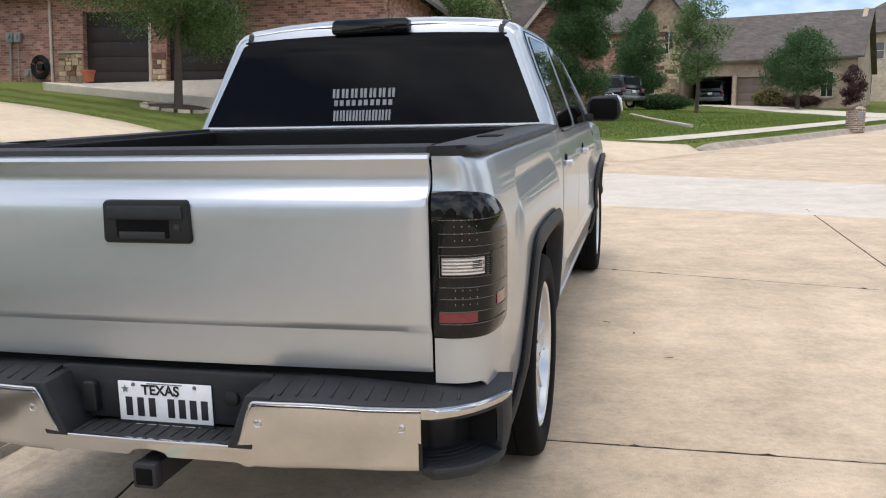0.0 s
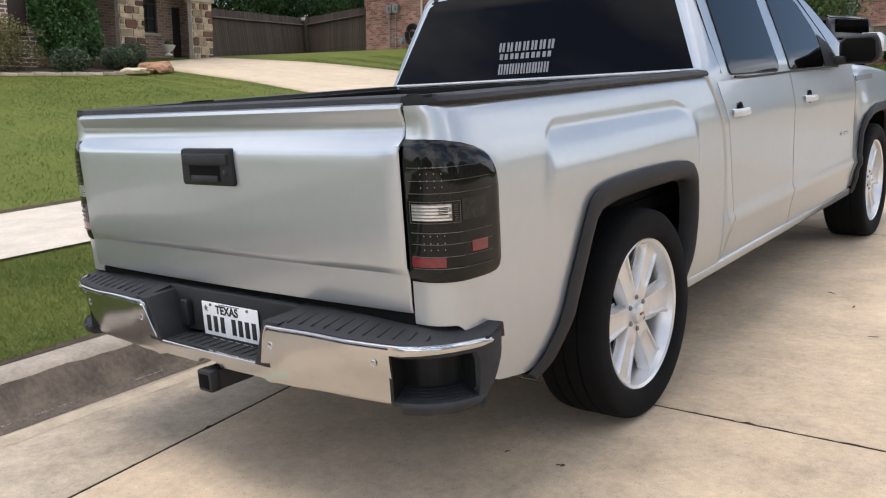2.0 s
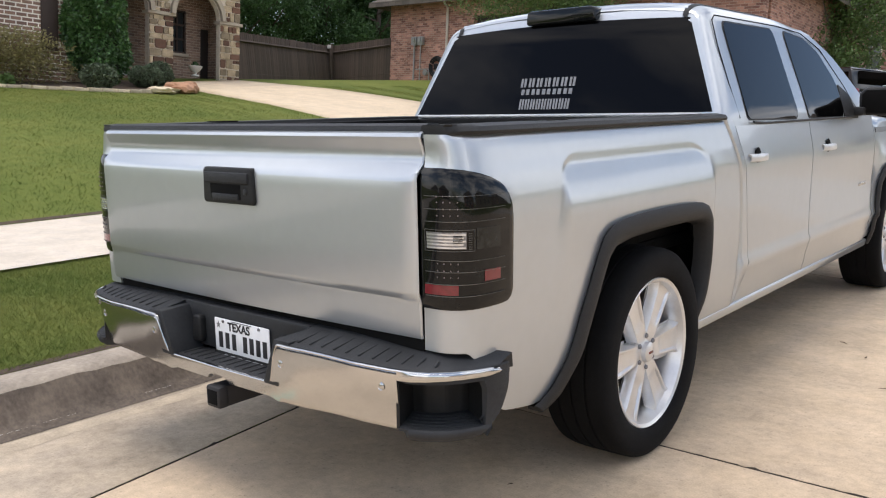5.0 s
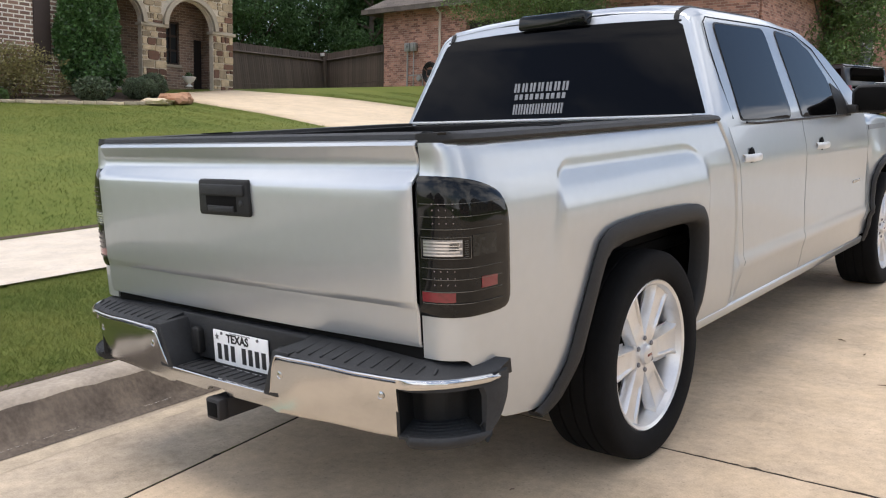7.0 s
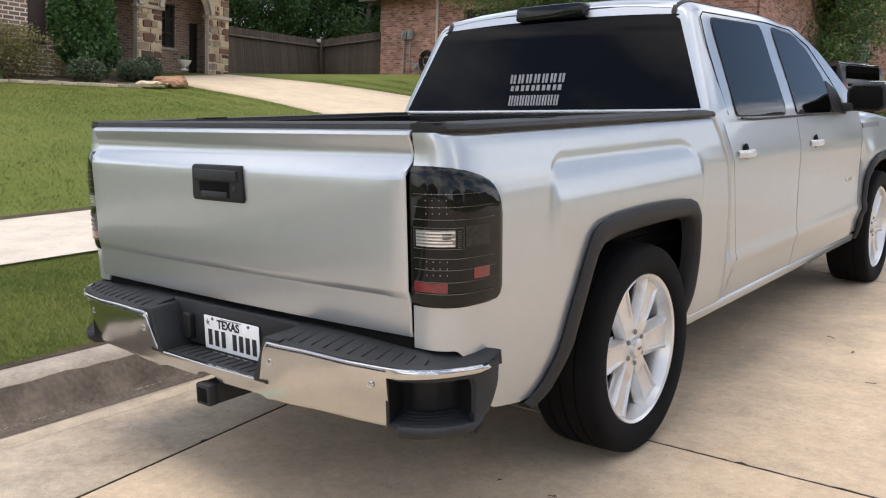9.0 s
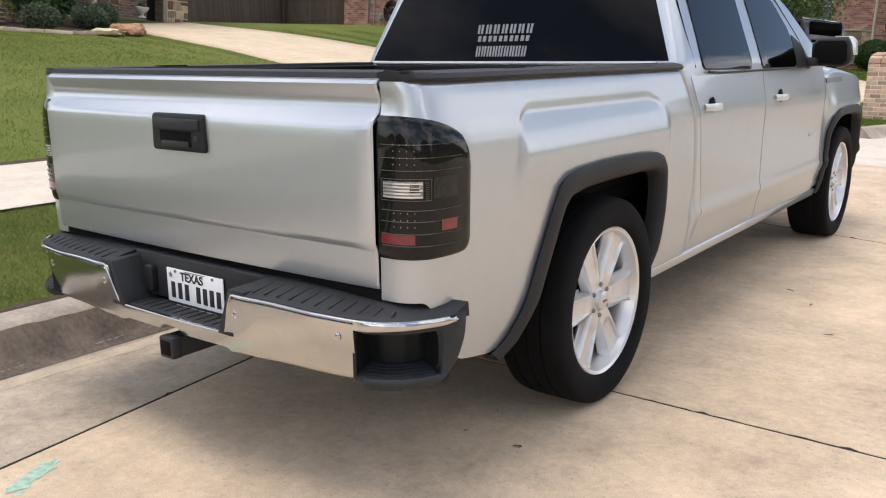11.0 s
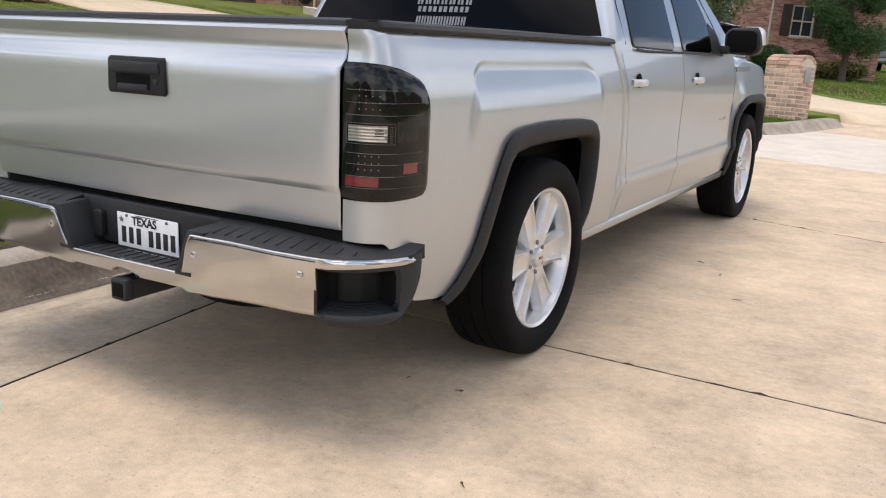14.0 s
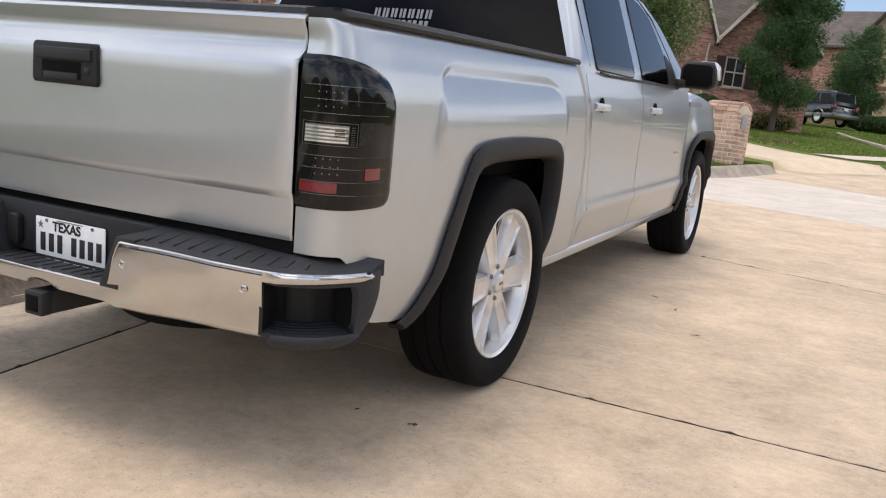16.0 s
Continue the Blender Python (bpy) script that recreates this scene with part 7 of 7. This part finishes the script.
def plain_house(x, y, z, turn, wide, deep, label, walls):
    """An unseen plain house added round the street, known at most from its outline."""
    h = thing("house", label, "house", upright(x, y, z, turn))
    part("wall", wall_with_holes(0, wide, -1.5, 3.4, [(2, 3.2, 0.8, 2.6), (5, 6.2, 0.8, 2.6), (8.5, 9.6, 0, 2.2)], 0, 0.3), walls, h, smooth=0)
    part("body_wall", box(0, wide, 0.5, deep, -1.5, 3.4), walls, h, smooth=0)
    for q in ((2, 3.2, 0.8, 2.6), (5, 6.2, 0.8, 2.6)):
        house_window(h, *q)
    part("front_door", box(8.5, 9.6, 0.2, 0.25, 0, 2.2, 0.01), M_DOORBROWN, h)
    roof_slab(h, [(-0.6, -0.6, 3.3), (wide + 0.6, -0.6, 3.3), (wide * 0.62, deep / 2, 7.2), (wide * 0.38, deep / 2, 7.2)])
    roof_slab(h, [(-0.6, deep + 0.6, 3.3), (-0.6, -0.6, 3.3), (wide * 0.38, deep / 2, 7.2)])
    roof_slab(h, [(wide + 0.6, -0.6, 3.3), (wide + 0.6, deep + 0.6, 3.3), (wide * 0.62, deep / 2, 7.2)])
    return h


# added for the truck's reflections; the last two only close the rear
for k, (x, y, turn) in enumerate(((27, -2, -90), (27, 18, -90), (32, 40, -100), (10, -34, 180), (-10, -38, 180))):
    plain_house(x, y, -0.2, turn, 14 + k % 2 * 2, 10, "unseen brick house added by the street with a dark hipped roof", (M_REDBRICK, M_TANBRICK, M_BROWNBRICK)[k % 3])

# ---- trees ----
tree(-10.85, 18.6, 6.0, 2.9, 2.35, "young oak with a dense green crown on the lawn", 21, 0.10, M_LEAF, 95000, 0.036)
tree(-6.2, 28.6, 5.2, 2.6, 1.9, "leafy oak in front of a brick house", 22, 0.14, M_LEAF, 24000, 0.06)
tree(-1.75, 36.0, 6.9, 1.85, 1.5, "dense dark green oak before the gabled house", 23, 0.13, M_LEAFDARK, 55000, 0.05)
tree(0.70, 56.5, 5.9, 2.1, 1.1, "dark green conical tree beside a driveway", 24, 0.13, M_LEAFDARK, 34000, 0.06)
tree(3.95, 47.8, 6.8, 1.75, 1.9, "slender young tree with thin light foliage", 25, 0.10, M_LEAF, 12000, 0.06)
tree(10.4, 55.5, 4.6, 2.4, 1.3, "broad oak before the garage house", 26, 0.13, M_LEAFDARK, 30000, 0.06)
tree(19.0, 57.0, 5.5, 2.4, 1.5, "round green tree at the edge of a lawn", 27, 0.13, M_LEAFDARK, 5000, 0.14)
tree(13.9, 57.5, 2.6, 0.85, 0.4, "dark red ornamental plum tree", 28, 0.08, M_LEAFRED, 5000, 0.06)
for k in range(13):
    x, y = -27.5 - 1.7 * math.sin(k * 1.9) + k * 0.35, 12.0 + 1.9 * k
    if k > 7:
        x -= 2.0
    tree(x - 4, y + 6, 8.5 + 1.2 * math.sin(k * 2.3), 2.9, 1.6, "tall dark tree in the wood behind the fence", 40 + k, 0.18, M_LEAFDARK, 18000, 0.085)

# ---- planting before the arched house ----
M_LEAFBOX = mat("leaf_box", (0.075, 0.105, 0.055), 0.55, island=0.45)
bed_pts_near = [(-17.9, 1.0), (-17.6, 5.4), (-17.0, 6.9), (-16.3, 8.0), (-15.75, 9.2), (-15.7, 10.2)]
bed_pts_far = [(-19.0, 1.0), (-19.0, 5.3), (-19.0, 7.5), (-19.0, 9.2), (-18.7, 10.6), (-17.6, 11.2)]
laid("mulch_bed", bed_pts_near, bed_pts_far, 0.02, M_SOIL, "dark mulch bed along the house", "flower bed")
rr = random.Random(9)
for k in range(24):
    t = k / 23 * (len(bed_pts_near) - 1)
    i = min(int(t), len(bed_pts_near) - 2)
    p = Vector(bed_pts_near[i]).lerp(Vector(bed_pts_near[i + 1]), t - i)
    L = rr.uniform(0.4, 0.56)
    e = thing("edging_stone", "flat cream edging stone along a mulch bed", "stone", upright(p.x + 0.05, p.y, land(p.x, p.y) + 0.03, 90 + rr.uniform(-8, 8)), group="edging stones")
    part("slab", prism([(-L / 2, -0.11), (L / 2 * rr.uniform(0.8, 1), -0.13), (L / 2, 0.1), (-L / 2 * rr.uniform(0.8, 1), 0.12)], "z", -0.06, rr.uniform(0.015, 0.035), 0.010), M_EDGE, e)


def boulder(x, y, w, h, seed, label, m_):
    b = bmesh.new()
    bmesh.ops.create_icosphere(b, subdivisions=3, radius=0.5)
    for v in b.verts:
        n_ = noise.noise(v.co * 2.3 + Vector((seed, 0, 0)))
        v.co *= 1 + 0.45 * n_ + 0.16 * noise.noise(v.co * 7.0 + Vector((0, seed, 0)))
        v.co.z = min(v.co.z, 0.30 + 0.10 * round(3 * noise.noise(v.co * 1.7 + Vector((0, 0, seed)))))
        v.co.x *= w
        v.co.y *= w * 0.7
        v.co.z *= h
    r = thing("boulder", label, "boulder", upright(x, y, land(x, y) + h * 0.25))
    part("rock", b, m_, r, smooth=12)


boulder(-15.75, 10.25, 0.95, 0.42, 3.0, "reddish sandstone boulder at the end of a flower bed", M_SAND)
boulder(-15.7, 9.65, 0.95, 0.22, 8.0, "pale flat sandstone rock beside the boulder", M_EDGE)
bush("evergreen", -17.85, 9.2, 1.75, 1.8, 3.4, "tall conical glossy evergreen by the porch", 61, M_GLOSSLEAF, 34000, 0.06, cone=0.55, lumps=0.22)
bush("box_bush", -16.55, 8.55, 0.82, 0.82, 0.58, "clipped round box bush", 62, M_LEAFBOX, 6000, 0.03)
bush("box_bush", -16.85, 9.95, 0.85, 0.82, 0.54, "clipped round box bush", 63, M_LEAFBOX, 6000, 0.03)
bush("box_bush", -17.3, 10.6, 0.7, 0.7, 0.62, "clipped round box bush beside the porch", 64, M_LEAFBOX, 3500, 0.03)
bush("hedge", -17.9, 6.55, 1.1, 3.3, 1.22, "loose brownish hedge under the window", 65, M_LEAFBUSH, 19000, 0.038, box_like=0.6, lumps=0.4, loose=True)
bush("hedge", -17.95, 3.3, 1.1, 3.2, 1.3, "loose brownish hedge along the house", 66, M_LEAFBUSH, 18000, 0.038, box_like=0.6, lumps=0.4, loose=True)
rose = shrub("rose_bush", -17.75, 5.35, 0.9, 0.9, 1.8, "rose bush with red blooms", 67, M_LEAF, 3500, 0.05)
rng_f = np.random.default_rng(5)
v_, f_ = leaves(rng_f, [(rng_f.normal() * 0.3, rng_f.normal() * 0.3, 0.8 + 1.2 * rng_f.random(), 0.05) for _ in range(14)], 260, 0.05, 0.3)
raw("blossom", v_, f_, M_FLOWER, rose, "red rose blossoms")
shrub("small_plant", -17.45, 6.05, 0.45, 0.45, 0.42, "light green leafy plant in the bed", 68, M_LEAF, 700, 0.05)
shrub("small_plant", -17.15, 6.75, 0.40, 0.40, 0.30, "light green leafy plant in the bed", 69, M_LEAF, 500, 0.05)
for x, y, n_ in ((-18.85, 12.75, 1), (-18.9, 10.55, 2)):
    u = thing("garden_urn", "white pedestal urn on the porch", "urn", upright(x, y, Z1 + 0.03))
    part("urn_body", lathe([(0, 0), (0.11, 0), (0.11, 0.03), (0.04, 0.06), (0.04, 0.10), (0.12, 0.15), (0.17, 0.22), (0.20, 0.28), (0.185, 0.29), (0.15, 0.24), (0, 0.22)], 22), M_URN, u)
    v_, f_ = leaves(np.random.default_rng(n_), [(0, 0, 0.29, 0.10)], 200, 0.05, 0.5)
    raw("urn_plant", v_, f_, M_LEAFDARK, u)
# planting up the street
bush("round_bush", -6.6, 35.6, 1.9, 1.6, 1.5, "round green bush before the gabled house", 71, M_LEAFDARK, 5000, 0.06)
bush("round_bush", -4.6, 36.2, 1.6, 1.4, 1.2, "round green bush before the gabled house", 72, M_LEAFDARK, 5000, 0.06)
bush("red_bush", -3.4, 36.9, 1.0, 1.0, 1.1, "dark red barberry bush", 73, M_LEAFRED, 2000, 0.06)
bush("low_hedge", -2.0, 37.6, 2.2, 1.0, 0.75, "low green hedge by the gabled house", 74, M_LEAFBUSH, 3000, 0.06)
bush("low_hedge", 2.2, 51.5, 3.4, 1.2, 0.9, "low dark hedge beside the drive", 75, M_LEAFDARK, 4000, 0.08)
bush("flower_bush", 9.4, 60.8, 2.2, 1.2, 1.3, "bush with pale blossoms by the garage", 76, M_LEAFBUSH, 3000, 0.08)
bush("low_hedge", 12.2, 60.5, 4.0, 1.2, 0.9, "low reddish hedge before the gable", 77, M_LEAFRED, 4000, 0.08)
# dry leaves heaped at the oak's foot and the ring of stones round the young oak
lv, lf = leaves(np.random.default_rng(8), [(-2.0 + 0.2 * k, 28.3 - 0.06 * k + 0.25 * math.sin(2.3 * k), land(-2.0 + 0.2 * k, 28.3 - 0.06 * k) - 0.02, 0.13 + 0.05 * math.sin(1.7 * k)) for k in range(11)], 700, 0.045, 0.6)
heap = raw("dry_leaves", lv, lf, mat("dry_leaf", (0.27, 0.19, 0.11), 0.9, vary=0.5, scale=30))
heap.matrix_basis = S
tagged(heap, "heap of dry brown leaves under the oak", "leaves", kind="stuff")
for k in range(14):
    a = 2 * math.pi * k / 14
    x, y = -10.85 + 0.9 * math.cos(a), 18.6 + 0.9 * math.sin(a)
    e = thing("ring_stone", "pale block in the ring round the young oak", "stone", upright(x, y, land(x, y) + 0.02, math.degrees(a) + 90), group="tree ring stones")
    part("block", box(-0.15, 0.15, -0.06, 0.06, -0.08, 0.06, 0.015), M_EDGE, e)
mv = [(-10.85 + 0.82 * r / 3 * math.cos(2 * math.pi * k / 24), 18.6 + 0.82 * r / 3 * math.sin(2 * math.pi * k / 24)) for r in range(4) for k in range(24)]
mv = [(x, y, land(x, y) + 0.045) for x, y in mv]
mulch = raw("tree_mulch", mv, [(r * 24 + k, r * 24 + (k + 1) % 24, r * 24 + 24 + (k + 1) % 24, r * 24 + 24 + k) for r in range(3) for k in range(24)], M_SOIL)
mulch.matrix_basis = S
tagged(mulch, "dark mulch round the young oak", "mulch", kind="structure")

# ---- brick mailboxes ----


def brick_mailbox(x, y, z, turn, w, d, h, label, seed, brick_m):
    t = thing("brick_mailbox", label, "mailbox", upright(x, y, z, turn))
    part("core", box(-w / 2 + 0.006, w / 2 - 0.006, -d / 2 + 0.006, d / 2 - 0.006, -0.1, h - w * 0.28), M_MORTAR, t, "pale mortar core", smooth=0)
    rng = random.Random(seed)
    row, bl = 0.0755, 0.205
    stretch = to_mesh("brick", box(-0.098, 0.098, -0.045, 0.045, -0.0295, 0.0295, 0.005, seg=1), brick_m, 0)
    half = to_mesh("brick", box(-0.046, 0.046, -0.045, 0.045, -0.0295, 0.0295, 0.005, seg=1), brick_m, 0)
    n = int((h - w * 0.28) / row)
    for k in range(-2, n):
        zz = row * (k + 0.5)
        for face in range(4):
            run = w if face % 2 == 0 else d
            off = (d if face % 2 == 0 else w) / 2 - 0.045
            p = -run / 2
            first = (k + face) % 2 == 0
            while p < run / 2 - 0.03:
                L = 0.102 if first and p == -run / 2 else 0.205
                L = min(L, run / 2 - p)
                me = half if L < 0.16 else stretch
                ob = new("brick", me)
                ob.parent = t
                c = p + L / 2
                rot = Matrix.Rotation(radians(90 * face), 4, "Z")
                ob.matrix_basis = rot @ Matrix.Translation((c, -off - rng.uniform(-0.003, 0.003), zz)) @ Matrix.Diagonal(((L - 0.016) / (0.092 if me is half else 0.196), 1, 1, 1))
                p += L
                first = False
    # arched top course: bricks laid over the curve, front to back
    r = w * 0.5
    zc = n * row - 0.01
    part("arch_fill", prism([(r * 0.93 * math.cos(a), zc + r * 0.56 * math.sin(a)) for a in span(0, math.pi, 17)], "y", -d / 2 + 0.02, d / 2 - 0.02), M_MORTAR, t, smooth=0)
    m_ = 9
    for k in range(m_):
        a = math.pi * (k + 0.5) / m_
        for j in range(3):
            ob = new("brick", stretch)
            ob.parent = t
            yy = -d / 2 + d * (j + 0.5) / 3
            nx, nz = math.cos(a) / (r), math.sin(a) / (r * 0.62)
            ang = math.atan2(nx, nz)
            ob.matrix_basis = Matrix.Translation((r * 0.96 * math.cos(a), yy, zc + r * 0.60 * math.sin(a))) @ Matrix.Rotation(ang, 4, "Y") @ Matrix.Rotation(radians(90), 4, "Z") @ Matrix.Diagonal(((d / 3 - 0.012) / 0.196, 0.80, 1.0, 1))
    part("mailbox_door", prism([(-0.12, h - 0.52), (0.12, h - 0.52), (0.12, h - 0.32), (0.07, h - 0.25), (-0.07, h - 0.25), (-0.12, h - 0.32)], "y", -d / 2 - 0.02, -d / 2 + 0.0, 0.004), M_METER, t, "grey metal mailbox door")
    return t


M_MAILBRICK = mat("mailbox_brick", (0.46, 0.31, 0.225), 0.9, vary=0.35, scale=7, bump=0.5, bump_scale=60, obj=0.38)
M_MAILBRICK2 = mat("mailbox_brick_brown", (0.24, 0.17, 0.13), 0.9, vary=0.35, scale=7, bump=0.5, bump_scale=60, obj=0.35)
brick_mailbox(-0.40, 15.05, 0.14, 72, 0.60, 0.68, 1.20, "brick mailbox pillar with an arched top behind the kerb", 3, M_MAILBRICK)
brick_mailbox(8.35, 30.2, 0.15, 25, 0.45, 0.45, 0.85, "brown brick mailbox pillar at the far corner", 4, M_MAILBRICK2)

# ---- parked cars ----


def suv(name, x, y, turn, label, paint, lower, z=None, length=5.1, tall=1.0):
    t = thing(name, label, "car", upright(x, y, land(x, y) + 0.03 if z is None else z, turn))
    L, k = length, length / 5.1
    side = [(-2.5, 0.45), (-2.52, 0.75), (-2.48, 1.05), (-1.0, 1.10), (2.35, 1.10), (2.50, 0.95), (2.52, 0.5), (2.3, 0.40), (-2.3, 0.40)]
    part("body", prism([(a * k, c) for a, c in side], "y", -0.97, 0.97, 0.06), paint, t)
    part("lower_body", prism([(-2.53 * k, 0.38), (-2.53 * k, 0.62), (2.53 * k, 0.62), (2.53 * k, 0.38)], "y", -0.985, 0.985, 0.02), lower, t, "silver lower cladding")
    top = [(-1.45, 1.08), (-0.65, 1.74), (-0.3, 1.84), (2.05, 1.84), (2.25, 1.78), (2.46, 1.08)]
    part("cabin", prism([(a * k, c) for a, c in top], "y", -0.84, 0.84, 0.06), M_WINDOW, t, "dark glass cabin")
    part("roof", prism([(-0.55 * k, 1.78), (-0.3 * k, 1.87), (2.1 * k, 1.87), (2.28 * k, 1.78)], "y", -0.82, 0.82, 0.03), paint, t)
    for a, c in ((-0.75, 0.35), (0.35, 1.35), (1.35, 2.2)):
        for s_ in (-1, 1):
            part("side_window", prism([((a + 0.05) * k, 1.15), ((c - 0.03) * k, 1.15), ((c - 0.08) * k, 1.70), ((a + (0.45 if a < -0.5 else 0.06)) * k, 1.70)], "y", s_ * 0.835, s_ * 0.855), M_GLASS, t)
    for a in (-1.50, 1.52):
        for s_ in (-1, 1):
            wm = Matrix.Translation((a * k, s_ * 0.86, 0.39)) @ Matrix.Rotation(radians(90), 4, "X")
            wh = part("wheel", lathe([(0.0, 0.125), (0.22, 0.125), (0.25, 0.10), (0.25, -0.10), (0.22, -0.125), (0.0, -0.125)], 26), M_ALLOY, t, m=wm)
            part("tyre", lathe([(0.25, 0.12), (0.35, 0.13), (0.39, 0.09), (0.39, -0.09), (0.35, -0.13), (0.25, -0.12)], 30), M_RUBBER, wh)
            part("arch_trim", tube([(a * k + 0.44 * math.cos(q), s_ * 0.98, 0.40 + 0.44 * math.sin(q)) for q in span(0.1, math.pi - 0.1, 15)], 0.035, 6), lower, t)
    for s_ in (-1, 1):
        part("tail_lamp", box(2.44 * k, 2.54 * k, s_ * 0.82 - 0.12, s_ * 0.82 + 0.12, 0.85, 1.12, 0.02), M_RED, t)
        part("head_lamp", box(-2.56 * k, -2.42 * k, s_ * 0.75 - 0.16, s_ * 0.75 + 0.16, 0.75, 0.95, 0.02), M_CLEAR, t)
        part("door_mirror", box(-0.72 * k, -0.55 * k, s_ * 1.05 - 0.1, s_ * 1.05 + 0.1, 1.1, 1.28, 0.03), paint, t)
    part("rear_plate", box(2.54 * k, 2.56 * k, -0.16, 0.16, 0.82, 0.98, 0.003), M_WHITE, t)
    part("rear_bumper", box(2.40 * k, 2.62 * k, -0.95, 0.95, 0.42, 0.66, 0.04), lower, t)
    part("rear_window", prism([(-0.7, 1.16), (0.7, 1.16), (0.62, 1.72), (-0.62, 1.72)], "x", 2.30 * k, 2.40 * k), M_GLASS, t)
    if tall != 1.0:
        for o in t.children:
            if not o.name.startswith("wheel"):
                o.data.transform(Matrix.Diagonal((1, 0.92, tall, 1)))
    return t


suv("parked_suv", -1.4, 52.1, -42, "black SUV with grey cladding parked on a driveway", M_BLACKCAR, M_GREYCAR)
suv("parked_car", -5.65, 26.1, -31, "dark hatchback with tinted glass parked on a driveway", M_BLACKCAR, M_BLACKCAR, length=4.2, tall=0.84, z=0.66)
suv("garage_car", 6.3, 65.2, -107, "dark car inside an open garage", M_BLACKCAR, M_GREYCAR, z=0.45, length=4.6)

# ---- grass ----


def grass(name, seed, count, s0, s1, y0, y1, high, wide, label, avoid=None, gap=(-2.0, -1.0), blade=None, line=None):
    """Blades over a band beside the kerb, one mesh."""
    rng = np.random.default_rng(seed)
    line = line or LINE
    line_p, line_n = np.array([tuple(p) for p, n in line]), np.array([tuple(n) for p, n in line])
    cand = [i for i, (p, n) in enumerate(line) if y0 <= p.y <= y1]
    lo, hi = cand[0], cand[-1]
    t = rng.random(count) * (hi - lo) + lo
    i = t.astype(int)
    a = (t - i)[:, None]
    P = line_p[i] * (1 - a) + line_p[np.minimum(i + 1, len(line_p) - 1)] * a
    N = line_n[i]
    s = s0 + (s1 - s0) * rng.random(count)
    xy = P + N * s[:, None]
    w = np.clip((P[:, 1] - 17) / 6, 0, 1)
    w = w * w * (3 - 2 * w)
    near, far = (np.interp(s, [q[0] for q in tab], [q[1] for q in tab]) for tab in (RISE, RISE_FAR))
    z = near + (far - near) * w
    if avoid is not None:
        keep = avoid(xy[:, 0], xy[:, 1]) & ~((s > gap[0]) & (s < gap[1]) & (xy[:, 1] > 21))
        xy, z, s = xy[keep], z[keep], s[keep]
        count = len(z)
    ang = rng.random(count) * 2 * np.pi
    h = high * (0.45 + 0.75 * rng.random(count))
    lean = rng.normal(size=(count, 2)) * 1.0
    root = np.column_stack([xy, z - 0.012])
    side = np.column_stack([np.cos(ang), np.sin(ang), np.zeros(count)]) * wide * (0.6 + 0.8 * rng.random(count))[:, None]
    tip = root + np.column_stack([lean * h[:, None], h])
    v = np.stack([root - side, root + side, tip], 1).reshape(-1, 3)
    idx = np.arange(count) * 3
    ob = raw(name, v, np.stack([idx, idx + 1, idx + 2], 1), blade or M_GRASS)
    ob.matrix_basis = S
    return tagged(ob, label, "grass", kind="stuff")


def off_drive(x, y):
    edge_near = np.interp(-x, [0.6, 3.5, 6.8, 10, 13.2, 16.2, 18.2], [9.6, 9.6, 9.7, 10.2, 10.6, 10.9, 11.4])
    edge_far = np.interp(-x, [0.4, 3.2, 6.5, 9.5, 12.6, 16, 18.9], [14.0, 13.9, 14.0, 14.5, 15.2, 15.4, 14.2])
    second = (y > 17.2) & (y < 33) & (x > -9.5) & (np.abs((x - 1.3) * 0.80 + (y - 19.0) * 0.60) < 2.1) & (x < 2.7)
    third = (y > 38) & (y < 62.5) & (x > np.interp(y, [38, 45, 55, 62.5], [12.6, 10.5, 7.5, 4.4])) & (x < np.interp(y, [43, 50, 57, 62], [15.5, 13.0, 11.0, 10.0]))
    second = second | third
    return ~((y > edge_near) & (y < edge_far) & (x > -19)) & ~second


grass("grass_verge", 1, 90000, 0.29, 2.72, -7.0, 17.0, 0.036, 0.003, "short green verge grass between kerb and sidewalk", off_drive)
grass("grass_verge", 6, 230000, 0.275, 2.72, -7.0, 4.5, 0.040, 0.0022, "short green verge grass between kerb and sidewalk", off_drive)
grass("grass_lawn", 2, 260000, 5.14, 16.4, -7.0, 21.0, 0.042, 0.0045, "mown green lawn grass with dry patches", off_drive)
grass("grass_corner", 9, 16000, 0.26, 1.45, 12.9, 17.1, 0.045, 0.008, "short grass round the brick mailbox", None, blade=M_GRASSFAR, line=CORNER_LINE)
grass("grass_far", 3, 220000, 0.46, 30.0, 17.0, 62.0, 0.05, 0.013, "green lawns up the street", off_drive, (1.45, 2.85), M_GRASSFAR)
